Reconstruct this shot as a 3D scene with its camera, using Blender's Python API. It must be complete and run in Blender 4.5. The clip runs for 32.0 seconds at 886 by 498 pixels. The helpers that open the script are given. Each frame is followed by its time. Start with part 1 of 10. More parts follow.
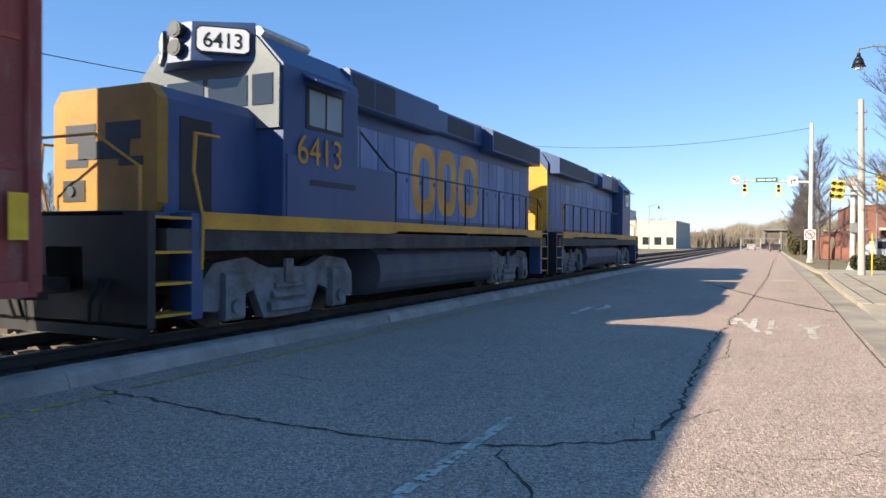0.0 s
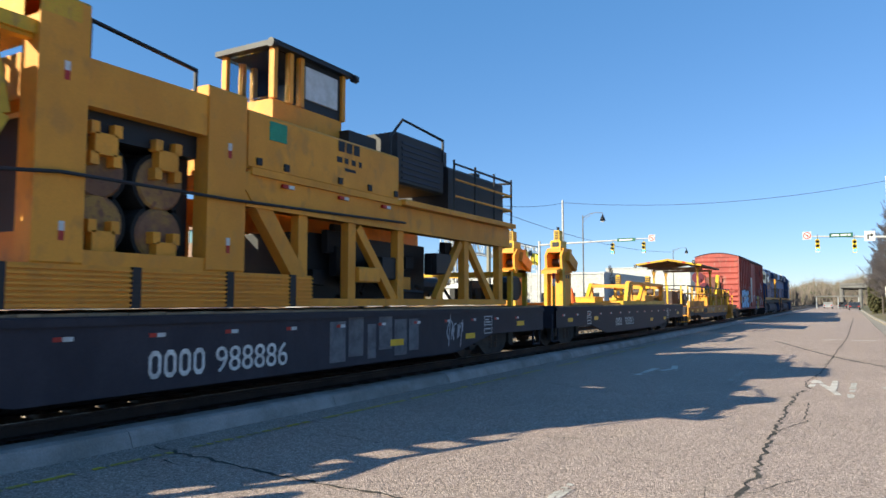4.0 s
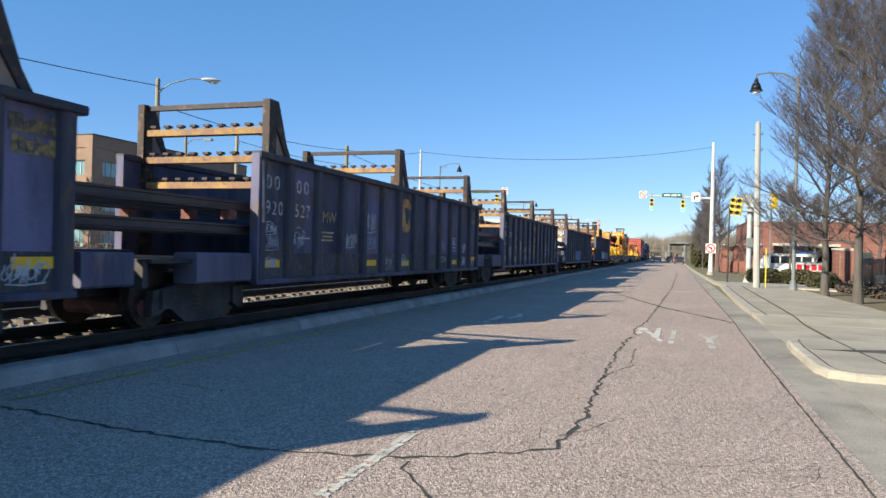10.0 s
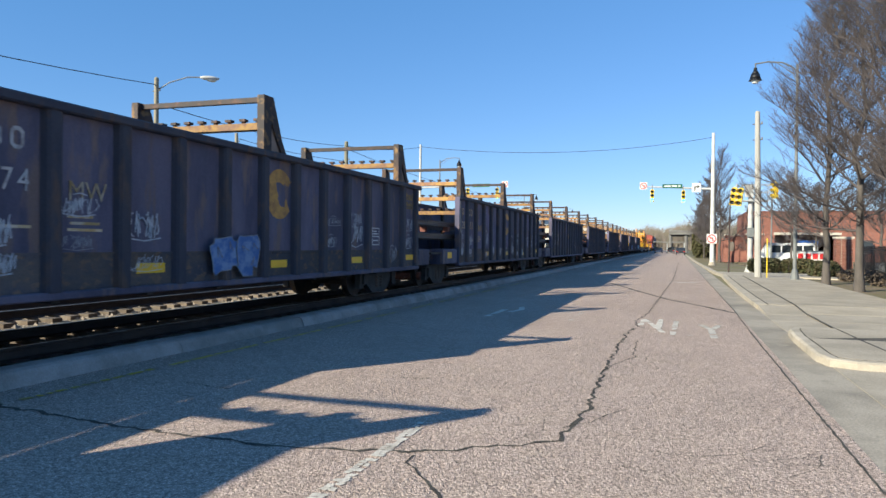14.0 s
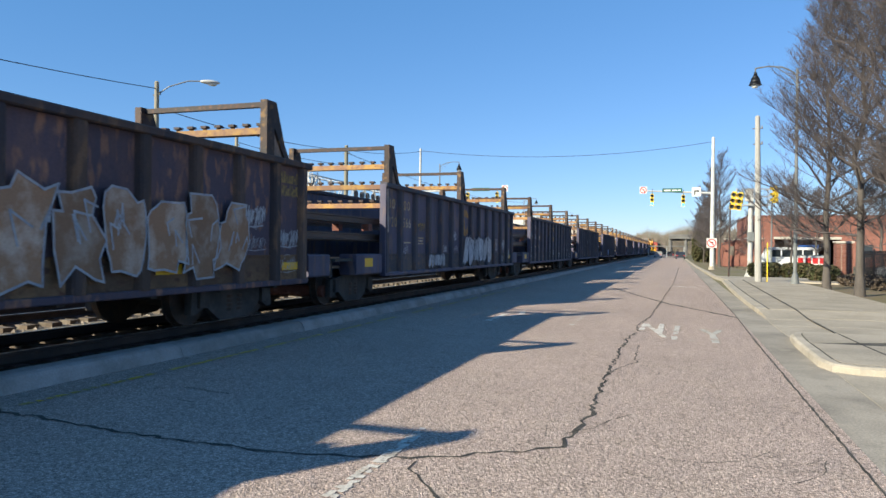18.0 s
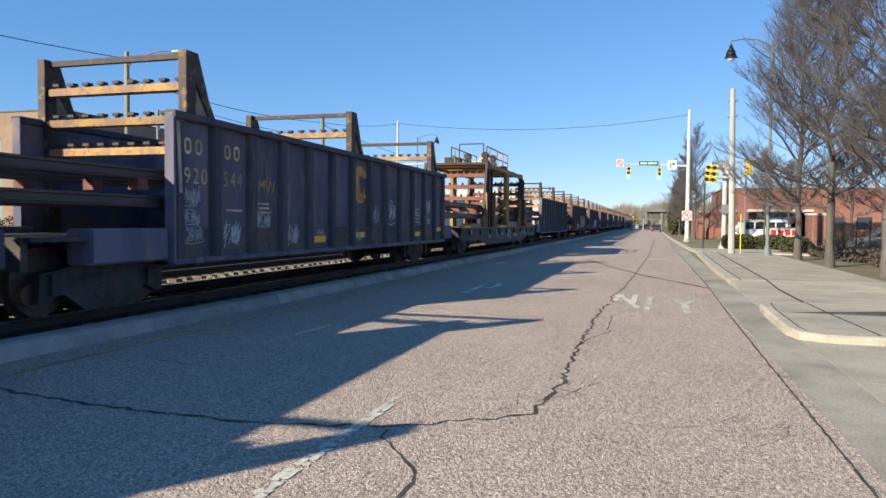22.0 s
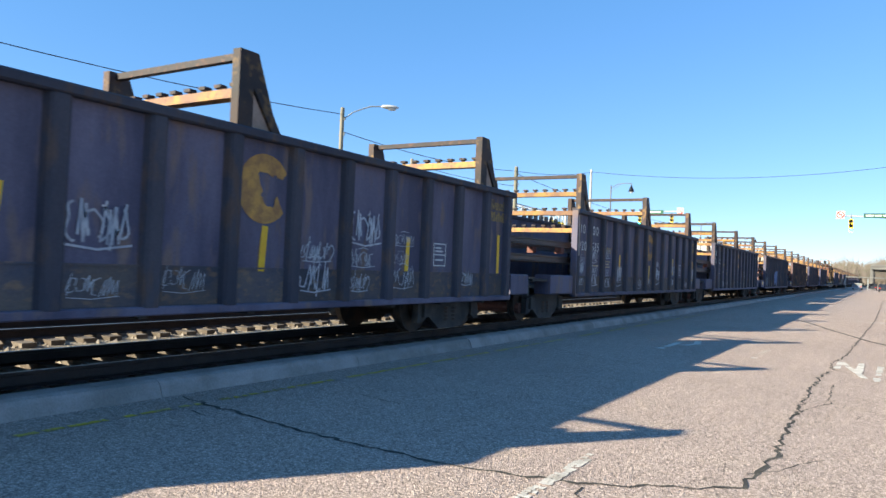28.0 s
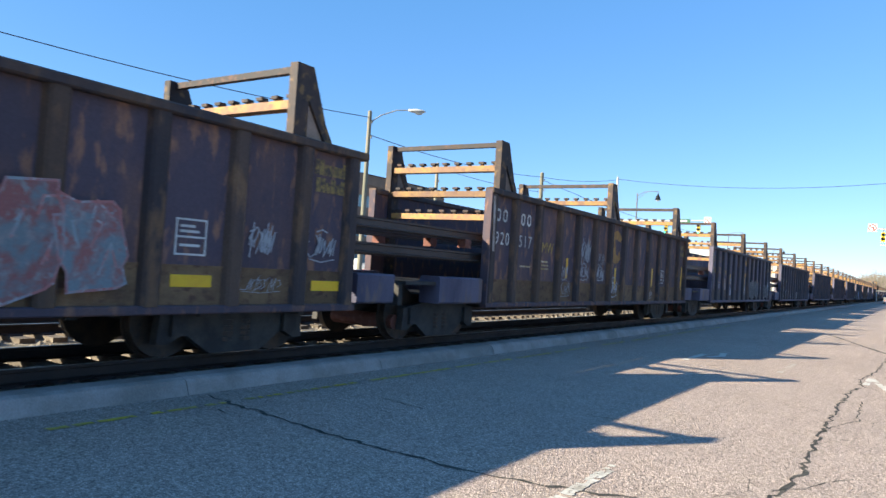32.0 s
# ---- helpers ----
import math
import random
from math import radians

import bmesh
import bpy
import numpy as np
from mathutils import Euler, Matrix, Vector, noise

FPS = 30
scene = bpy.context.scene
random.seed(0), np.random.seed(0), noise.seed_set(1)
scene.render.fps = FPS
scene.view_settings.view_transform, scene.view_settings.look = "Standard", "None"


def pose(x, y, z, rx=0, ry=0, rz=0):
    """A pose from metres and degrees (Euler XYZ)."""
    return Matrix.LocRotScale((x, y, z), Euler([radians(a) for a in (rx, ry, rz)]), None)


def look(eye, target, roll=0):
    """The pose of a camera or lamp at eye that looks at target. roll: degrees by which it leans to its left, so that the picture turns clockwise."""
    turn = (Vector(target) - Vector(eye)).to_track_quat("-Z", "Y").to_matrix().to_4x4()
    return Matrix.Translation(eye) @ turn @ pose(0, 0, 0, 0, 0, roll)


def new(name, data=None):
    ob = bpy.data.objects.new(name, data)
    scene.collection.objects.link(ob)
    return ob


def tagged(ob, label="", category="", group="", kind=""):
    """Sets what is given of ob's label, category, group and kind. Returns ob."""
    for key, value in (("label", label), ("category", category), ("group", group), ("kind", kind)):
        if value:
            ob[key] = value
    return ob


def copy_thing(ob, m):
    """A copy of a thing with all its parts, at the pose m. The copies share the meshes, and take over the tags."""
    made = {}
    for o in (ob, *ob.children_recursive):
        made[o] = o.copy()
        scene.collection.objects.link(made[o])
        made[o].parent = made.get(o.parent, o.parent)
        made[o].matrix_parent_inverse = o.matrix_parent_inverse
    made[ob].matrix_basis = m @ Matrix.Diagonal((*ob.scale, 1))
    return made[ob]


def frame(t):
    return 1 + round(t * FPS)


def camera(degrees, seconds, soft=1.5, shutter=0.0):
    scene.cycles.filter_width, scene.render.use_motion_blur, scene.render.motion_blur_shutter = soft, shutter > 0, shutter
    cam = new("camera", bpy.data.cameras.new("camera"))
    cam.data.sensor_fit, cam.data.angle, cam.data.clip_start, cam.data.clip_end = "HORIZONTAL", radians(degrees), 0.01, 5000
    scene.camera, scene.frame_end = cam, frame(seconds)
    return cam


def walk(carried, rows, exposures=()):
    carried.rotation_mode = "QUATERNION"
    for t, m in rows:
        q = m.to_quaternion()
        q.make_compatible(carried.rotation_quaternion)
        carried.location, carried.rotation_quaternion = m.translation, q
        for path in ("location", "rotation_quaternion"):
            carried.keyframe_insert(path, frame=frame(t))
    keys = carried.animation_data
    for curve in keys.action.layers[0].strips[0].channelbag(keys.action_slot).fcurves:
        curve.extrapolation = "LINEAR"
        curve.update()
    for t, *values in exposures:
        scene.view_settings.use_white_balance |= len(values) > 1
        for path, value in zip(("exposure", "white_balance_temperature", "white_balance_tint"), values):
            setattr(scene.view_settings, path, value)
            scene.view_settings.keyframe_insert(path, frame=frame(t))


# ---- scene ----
cam = camera(64.19, 32.0, soft=1.5, shutter=0.06)
PATH = [
    (0.0, pose(-0.016, -0.089, 1.601, 89.36, -0.38, 24.85)),
    (0.5, pose(-0.008, -0.051, 1.616, 88.60, 0.10, 22.50)),
    (1.0, pose(0.002, -0.013, 1.628, 89.01, 0.09, 20.12)),
    (1.5, pose(0.000, 0.004, 1.631, 89.24, 0.29, 19.04)),
    (2.0, pose(0.017, -0.007, 1.620, 91.18, 0.77, 20.61)),
    (2.5, pose(0.032, 0.013, 1.633, 92.08, 0.14, 20.72)),
    (3.0, pose(0.002, -0.009, 1.624, 92.74, 0.06, 23.25)),
    (3.5, pose(0.034, -0.013, 1.636, 93.16, 1.36, 25.98)),
    (4.0, pose(0.002, -0.015, 1.588, 94.19, -0.09, 29.80)),
    (4.5, pose(0.026, -0.019, 1.575, 94.50, -0.51, 29.27)),
    (6.5, pose(-0.007, 0.031, 1.618, 89.97, -0.17, 17.92)),
    (7.0, pose(-0.002, 0.021, 1.590, 90.17, -1.19, 17.92)),
    (7.5, pose(0.000, 0.022, 1.601, 89.86, -0.95, 17.40)),
    (8.0, pose(-0.006, 0.040, 1.598, 89.92, -0.81, 17.56)),
    (8.5, pose(-0.000, 0.030, 1.590, 90.20, -0.87, 17.65)),
    (9.0, pose(0.029, 0.042, 1.598, 89.77, -0.86, 17.91)),
    (9.5, pose(-0.002, 0.024, 1.594, 90.05, -1.36, 18.21)),
    (10.0, pose(0.004, 0.031, 1.601, 90.07, -1.50, 18.16)),
    (10.5, pose(-0.006, 0.031, 1.594, 90.08, -1.28, 17.72)),
    (11.0, pose(0.010, 0.031, 1.605, 89.45, -1.06, 17.92)),
    (11.5, pose(0.003, 0.023, 1.593, 90.14, -0.62, 17.89)),
    (12.0, pose(0.020, 0.017, 1.599, 89.60, -0.81, 18.45)),
    (12.5, pose(0.019, 0.021, 1.591, 89.50, -0.73, 17.84)),
    (13.0, pose(0.019, 0.011, 1.595, 89.91, -0.50, 18.17)),
    (13.5, pose(0.017, 0.002, 1.602, 89.90, -0.92, 18.34)),
    (14.0, pose(0.013, -0.001, 1.608, 89.62, -0.61, 18.25)),
    (14.5, pose(0.010, -0.010, 1.592, 90.07, -0.66, 18.48)),
    (16.5, pose(-0.017, 0.004, 1.614, 89.13, -0.75, 17.95)),
    (17.0, pose(-0.023, 0.004, 1.620, 89.39, -1.31, 17.61)),
    (17.5, pose(-0.028, 0.009, 1.618, 89.75, -1.06, 17.60)),
    (18.0, pose(-0.017, 0.016, 1.615, 89.94, -0.66, 18.22)),
    (18.5, pose(-0.007, 0.031, 1.615, 89.19, -0.69, 17.98)),
    (19.0, pose(0.022, 0.055, 1.591, 88.61, -0.41, 18.23)),
    (19.5, pose(0.003, 0.037, 1.585, 89.09, -0.80, 19.86)),
    (20.0, pose(-0.004, 0.026, 1.583, 89.00, -1.27, 20.49)),
    (20.5, pose(-0.004, 0.021, 1.584, 88.44, -1.14, 20.09)),
    (21.0, pose(0.017, 0.017, 1.575, 88.20, -0.57, 18.84)),
    (21.5, pose(0.038, 0.022, 1.578, 87.87, -0.89, 16.94)),
    (22.0, pose(0.035, 0.032, 1.586, 87.82, -0.49, 16.47)),
    (22.5, pose(0.017, 0.031, 1.583, 88.57, -0.52, 16.24)),
    (23.0, pose(0.038, 0.043, 1.597, 88.53, -0.47, 16.78)),
    (23.5, pose(0.011, 0.017, 1.587, 88.69, -0.65, 18.08)),
    (24.0, pose(0.004, 0.005, 1.584, 88.78, -0.73, 18.98)),
    (24.5, pose(0.016, 0.004, 1.587, 88.07, -0.10, 18.85)),
    (25.0, pose(0.018, 0.001, 1.593, 87.52, -0.47, 18.81)),
    (25.5, pose(-0.003, -0.008, 1.588, 88.71, -0.38, 20.70)),
    (26.0, pose(-0.020, -0.011, 1.627, 89.80, -0.66, 27.00)),
    (26.5, pose(-0.028, -0.019, 1.602, 90.42, -1.31, 30.36)),
    (28.5, pose(-0.037, -0.048, 1.612, 91.26, -2.71, 31.88)),
    (29.0, pose(-0.030, -0.052, 1.623, 91.01, -3.10, 32.32)),
    (29.5, pose(-0.035, -0.056, 1.619, 91.14, -3.38, 32.42)),
    (30.0, pose(-0.029, -0.052, 1.612, 91.43, -3.48, 32.69)),
    (30.5, pose(-0.026, -0.060, 1.615, 91.30, -3.71, 32.68)),
    (31.0, pose(-0.025, -0.063, 1.622, 91.69, -3.63, 33.05)),
    (31.5, pose(-0.037, -0.077, 1.617, 91.76, -3.70, 33.51)),
    (32.0, pose(-0.043, -0.082, 1.629, 91.47, -3.80, 33.53)),
]
# the clip's own brightening and darkening, in stops
walk(cam, PATH, exposures=[(t, e + 0.6, k, 26 if t < 1.5 else 20) for t, e, k in ((0.0, 0.72, 6800), (0.6, 0.82, 6950), (1.2, 0.88, 7100), (2.0, 0.7, 6850), (3.0, 0.47, 6600), (4.2, 0.42, 6350), (6.5, 0.4, 6250), (14.0, 0.38, 6250), (20.0, 0.36, 6350), (25.0, 0.4, 6350), (28.5, 0.82, 6400), (32.0, 0.84, 6400))])

# ---- light ----
SUN_FROM = Vector((-1.25, -1.77, 1.0)).normalized()
world = bpy.data.worlds.new("sky")
scene.world = world
world.use_nodes = True
wt = world.node_tree
sky = wt.nodes.new("ShaderNodeTexSky")
sky.sky_type = 'NISHITA'
sky.sun_disc = False
sky.sun_elevation = math.asin(SUN_FROM.z)
sky.sun_rotation = math.atan2(SUN_FROM.x, SUN_FROM.y)
sky.air_density, sky.dust_density, sky.ozone_density = 0.9, 0.0, 4.2
even = wt.nodes.new("ShaderNodeMix")          # a thin clear-day veil evens the sky's blue
even.data_type = 'RGBA'
even.inputs["Factor"].default_value = 0.38
even.inputs["B"].default_value = (0.25, 2.4, 5.0, 1)
wt.links.new(sky.outputs[0], even.inputs["A"])
wt.links.new(even.outputs["Result"], wt.nodes["Background"].inputs[0])
wt.nodes["Background"].inputs[1].default_value = 0.0805
sun = new("sun", bpy.data.lights.new("sun", 'SUN'))
sun.data.energy, sun.data.angle, sun.data.color = 5.0, radians(0.5), (0.96, 0.93, 0.66)
sun.matrix_world = look(SUN_FROM * 60, (0, 0, 0))

# ---- materials ----
MATS = {}


def surf(name, col, col2=None, rough=0.6, metal=0.0, scale=1.5, lo=0.4, hi=0.62, bump=0.15, fine=40.0,
         rand=0.12, streak=1.0, grain=0.25, spec=0.35, bumpdist=0.01, col3=None, emit=0.0, crisp=0.0):
    """A painted, rusty, stony or wooden surface: two colours mixed by large stains, fine grain, small relief."""
    if name in MATS:
        return MATS[name]
    m = bpy.data.materials.new(name)
    m.use_nodes = True
    t = m.node_tree
    n, l = t.nodes, t.links
    p = n["Principled BSDF"]
    tc, info = n.new("ShaderNodeTexCoord"), n.new("ShaderNodeObjectInfo")
    off = n.new("ShaderNodeMath"); off.operation = 'MULTIPLY'; off.inputs[1].default_value = 37.0
    l.new(info.outputs["Random"], off.inputs[0])
    add = n.new("ShaderNodeVectorMath"); add.operation = 'ADD'
    l.new(tc.outputs["Object"], add.inputs[0]); l.new(off.outputs[0], add.inputs[1])
    mp = n.new("ShaderNodeMapping"); mp.inputs["Scale"].default_value = (1, 1, 1 / streak)
    l.new(add.outputs[0], mp.inputs[0])
    big = n.new("ShaderNodeTexNoise"); big.inputs["Scale"].default_value = scale
    big.inputs["Detail"].default_value = 5; big.inputs["Roughness"].default_value = 0.62
    l.new(mp.outputs[0], big.inputs["Vector"])
    sm = n.new("ShaderNodeTexNoise"); sm.inputs["Scale"].default_value = fine
    sm.inputs["Detail"].default_value = 3
    l.new(tc.outputs["Object"], sm.inputs["Vector"])
    r = n.new("ShaderNodeMapRange"); r.inputs["From Min"].default_value = lo; r.inputs["From Max"].default_value = hi
    l.new(big.outputs[0], r.inputs[0])
    mix = n.new("ShaderNodeMix"); mix.data_type = 'RGBA'
    mix.inputs["A"].default_value = (*col, 1); mix.inputs["B"].default_value = (*(col2 or [c * 0.7 for c in col]), 1)
    l.new(r.outputs[0], mix.inputs["Factor"])
    last = mix.outputs["Result"]
    if col3:
        big2 = n.new("ShaderNodeTexNoise"); big2.inputs["Scale"].default_value = scale * 4.3
        big2.inputs["Detail"].default_value = 6
        l.new(mp.outputs[0], big2.inputs["Vector"])
        r2 = n.new("ShaderNodeMapRange"); r2.inputs["From Min"].default_value = 0.54; r2.inputs["From Max"].default_value = 0.66
        l.new(big2.outputs[0], r2.inputs[0])
        mix2 = n.new("ShaderNodeMix"); mix2.data_type = 'RGBA'; mix2.inputs["B"].default_value = (*col3, 1)
        l.new(last, mix2.inputs["A"]); l.new(r2.outputs[0], mix2.inputs["Factor"])
        last = mix2.outputs["Result"]
    val = n.new("ShaderNodeMath"); val.operation = 'MULTIPLY_ADD'
    val.inputs[1].default_value = 2 * rand; val.inputs[2].default_value = 1 - rand
    l.new(info.outputs["Random"], val.inputs[0])
    g = n.new("ShaderNodeMapRange"); g.inputs["From Min"].default_value = crisp; g.inputs["From Max"].default_value = 1 - crisp
    g.inputs["To Min"].default_value = 1 - grain; g.inputs["To Max"].default_value = 1 + grain
    l.new(sm.outputs[0], g.inputs[0])
    vv = n.new("ShaderNodeMath"); vv.operation = 'MULTIPLY'
    l.new(val.outputs[0], vv.inputs[0]); l.new(g.outputs[0], vv.inputs[1])
    hsv = n.new("ShaderNodeHueSaturation")
    l.new(vv.outputs[0], hsv.inputs["Value"]); l.new(last, hsv.inputs["Color"])
    l.new(hsv.outputs[0], p.inputs["Base Color"])
    rr = n.new("ShaderNodeMapRange"); rr.inputs["To Min"].default_value = max(rough - 0.12, 0.02); rr.inputs["To Max"].default_value = min(rough + 0.15, 1)
    l.new(big.outputs[0], rr.inputs[0]); l.new(rr.outputs[0], p.inputs["Roughness"])
    p.inputs["Metallic"].default_value = metal
    p.inputs["Specular IOR Level"].default_value = spec
    if bump:
        b = n.new("ShaderNodeBump"); b.inputs["Strength"].default_value = bump; b.inputs["Distance"].default_value = bumpdist
        l.new(sm.outputs[0], b.inputs["Height"]); l.new(b.outputs[0], p.inputs["Normal"])
    if emit:
        l.new(hsv.outputs[0], p.inputs["Emission Color"]); p.inputs["Emission Strength"].default_value = emit
    MATS[name] = m
    return m


def glass(name, col, rough=0.05):
    m = bpy.data.materials.new(name)
    m.use_nodes = True
    p = m.node_tree.nodes["Principled BSDF"]
    p.inputs["Base Color"].default_value = (*col, 1)
    p.inputs["Roughness"].default_value = rough
    p.inputs["Specular IOR Level"].default_value = 0.8
    return m


def clear_glass(name, tint):
    m = bpy.data.materials.new(name)
    m.use_nodes = True
    p = m.node_tree.nodes["Principled BSDF"]
    p.inputs["Base Color"].default_value = (*tint, 1)
    p.inputs["Roughness"].default_value = 0.03
    p.inputs["Transmission Weight"].default_value = 1.0
    p.inputs["IOR"].default_value = 1.1
    return m


ASPHALT = surf("worn_asphalt", (0.498, 0.383, 0.326), (0.425, 0.329, 0.281), 0.95, scale=0.35, lo=0.35, hi=0.7, bump=0.3, fine=120, grain=0.3, crisp=0.3, rand=0, bumpdist=0.006, spec=0.12, col3=(0.464, 0.359, 0.3))


def aggregate(m):
    """Small pale stones with darker gaps, standing a little proud of the binder."""
    t = m.node_tree
    n, l = t.nodes, t.links
    tc = n.new("ShaderNodeTexCoord")
    p = n["Principled BSDF"]
    last = p.inputs["Base Color"].links[0].from_socket
    normal = p.inputs["Normal"].links[0].from_socket
    for size, lo, hi, high in ((98, 0.66, 1.36, 0.009), (36, 0.86, 1.14, 0.008)):
        v = n.new("ShaderNodeTexVoronoi"); v.inputs["Scale"].default_value = size
        l.new(tc.outputs["Object"], v.inputs["Vector"])
        sep = n.new("ShaderNodeSeparateColor"); l.new(v.outputs["Color"], sep.inputs[0])
        r = n.new("ShaderNodeMapRange"); r.inputs["To Min"].default_value = lo; r.inputs["To Max"].default_value = hi
        l.new(sep.outputs[0], r.inputs[0])
        gap = n.new("ShaderNodeMapRange"); gap.inputs["From Min"].default_value = 0.35; gap.inputs["From Max"].default_value = 0.75
        gap.inputs["To Min"].default_value = 1.08; gap.inputs["To Max"].default_value = 0.7
        l.new(v.outputs["Distance"], gap.inputs[0])
        k = n.new("ShaderNodeMath"); k.operation = 'MULTIPLY'
        l.new(r.outputs[0], k.inputs[0]); l.new(gap.outputs[0], k.inputs[1])
        h = n.new("ShaderNodeHueSaturation")
        l.new(last, h.inputs["Color"]); l.new(k.outputs[0], h.inputs["Value"])
        last = h.outputs[0]
        bp = n.new("ShaderNodeBump"); bp.invert = True
        bp.inputs["Strength"].default_value = 0.75; bp.inputs["Distance"].default_value = high
        l.new(v.outputs["Distance"], bp.inputs["Height"]); l.new(normal, bp.inputs["Normal"])
        normal = bp.outputs[0]
    l.new(last, p.inputs["Base Color"])
    l.new(normal, p.inputs["Normal"])


aggregate(ASPHALT)
CONCRETE = surf("pale_concrete", (0.36, 0.313, 0.252), (0.285, 0.25, 0.202), 0.9, scale=0.8, bump=0.3, fine=45, grain=0.22, crisp=0.3, rand=0.06, spec=0.2)
KERBSTONE = surf("kerb_concrete", (0.38, 0.323, 0.299), (0.25, 0.218, 0.196), 0.9, scale=1.3, bump=0.4, fine=45, grain=0.25, rand=0.07, spec=0.25)
GUTTER = surf("stained_gutter_concrete", (0.33, 0.29, 0.24), (0.2, 0.178, 0.15), 0.9, scale=0.7, lo=0.42, hi=0.68, bump=0.3, fine=45, grain=0.22, crisp=0.3, rand=0, spec=0.2, col3=(0.27, 0.24, 0.2))
KERBPALE = surf("pale_kerb_concrete", (0.41, 0.36, 0.295), (0.31, 0.275, 0.225), 0.9, scale=1.6, bump=0.4, fine=45, grain=0.2, rand=0.06, spec=0.2)
GROUND = surf("dry_ground", (0.192, 0.16, 0.112), (0.16, 0.152, 0.08), 0.95, scale=0.25, bump=0.4, fine=20, grain=0.35, rand=0, spec=0.1)
BALLAST = surf("ballast_bed", (0.255, 0.217, 0.17), (0.145, 0.119, 0.0935), 0.95, scale=1.2, bump=1.0, fine=26, grain=0.75, rand=0, bumpdist=0.05, spec=0.15)
STONE = surf("ballast_stone", (0.357, 0.306, 0.246), (0.204, 0.17, 0.145), 0.92, scale=5, bump=0.4, fine=40, grain=0.3, rand=0.35)
TIE = surf("tie_wood", (0.1, 0.075, 0.055), (0.17, 0.14, 0.11), 0.9, scale=2, bump=0.5, fine=30, grain=0.3, rand=0.25)
RAILSTEEL = surf("rail_steel", (0.04, 0.028, 0.024), (0.025, 0.02, 0.02), 0.65, metal=0.3, scale=2, bump=0.2, fine=30)
RAILTOP = surf("rail_head", (0.3, 0.29, 0.28), (0.2, 0.19, 0.18), 0.42, metal=0.8, scale=3, bump=0.02)
CRACK = surf("crack_dark", (0.0385, 0.0341, 0.0303), (0.0825, 0.0743, 0.0616), 0.95, scale=4, bump=0.2)
WHITEPAINT = surf("road_paint_white", (0.546, 0.504, 0.449), (0.328, 0.288, 0.244), 0.8, scale=3, lo=0.45, hi=0.7, bump=0.4, fine=60, grain=0.35)
YELLOWPAINT = surf("road_paint_yellow", (0.62, 0.42, 0.04), (0.36, 0.29, 0.12), 0.8, scale=3, lo=0.4, hi=0.65, bump=0.3, fine=60, grain=0.35)
CARBLACK = surf("faded_black_paint", (0.062, 0.058, 0.096), (0.135, 0.12, 0.17), 0.66, scale=0.9, streak=3.5, bump=0.15, grain=0.25, rand=0.16, col3=(0.17, 0.118, 0.11))
CARBLUE = surf("faded_indigo_paint", (0.04, 0.042, 0.07), (0.15, 0.135, 0.225), 0.66, scale=0.75, streak=2.4, lo=0.42, hi=0.68, bump=0.15, grain=0.25, rand=0.28, col3=(0.12, 0.085, 0.085))
CARRUST = surf("rusty_black_paint", (0.074, 0.056, 0.077), (0.135, 0.08, 0.078), 0.7, scale=1.5, streak=2.4, lo=0.46, hi=0.66, bump=0.25, grain=0.3, rand=0.15, col3=(0.25, 0.125, 0.085))
RIBDARK = surf("dark_rib_paint", (0.0375, 0.0375, 0.055), (0.0625, 0.0587, 0.0725), 0.68, scale=1.1, streak=3.0, bump=0.2, grain=0.25, rand=0.2, col3=(0.0938, 0.0625, 0.0525))
RIBRUST = surf("rusty_rib_paint", (0.045, 0.035, 0.04), (0.106, 0.065, 0.0475), 0.72, scale=1.1, streak=2.5, bump=0.25, grain=0.3, rand=0.2, col3=(0.175, 0.0975, 0.0562))
LOWSHEET = surf("scuffed_lower_plate", (0.0587, 0.0587, 0.0775), (0.106, 0.085, 0.075), 0.72, scale=1.4, streak=0.6, bump=0.25, grain=0.3, rand=0.25, col3=(0.163, 0.106, 0.075))
LOWRUST = surf("rusty_lower_plate", (0.12, 0.07, 0.042), (0.21, 0.125, 0.066), 0.75, scale=1.3, streak=0.6, bump=0.3, grain=0.3, rand=0.2, col3=(0.1, 0.05, 0.035))
# pale so that the rack gussets look lit; the light is in the colour
LITGUSSET = surf("lit_gusset_paint", (0.34, 0.25, 0.2), (0.22, 0.16, 0.13), 0.75, scale=3, bump=0.1, rand=0.25)
RACKPEEL = surf("peeling_rack_paint", (0.036, 0.026, 0.032), (0.085, 0.045, 0.04), 0.72, scale=0.55, streak=2.0, bump=0.25, grain=0.35, rand=0.2, col3=(0.3, 0.15, 0.115))
CLEANPATCH = surf("fresh_navy_paint", (0.022, 0.026, 0.05), (0.03, 0.033, 0.06), 0.55, scale=1.2, bump=0.05, rand=0.05)
UNDER = surf("grimy_underframe", (0.034, 0.0322, 0.034), (0.0756, 0.068, 0.0624), 0.75, scale=2.5, bump=0.3, grain=0.3)
WHEEL = surf("wheel_steel", (0.052, 0.0442, 0.0416), (0.104, 0.0715, 0.0546), 0.6, metal=0.4, scale=5, bump=0.2)
RACK = surf("rack_steel", (0.024, 0.0192, 0.0216), (0.054, 0.036, 0.0324), 0.65, scale=2.2, bump=0.2, col3=(0.102, 0.0504, 0.036))
RACKPOST = surf("rack_post_steel", (0.0264, 0.0204, 0.0228), (0.072, 0.0432, 0.0336), 0.65, scale=1.6, bump=0.2, rand=0.3, col3=(0.18, 0.102, 0.0408))
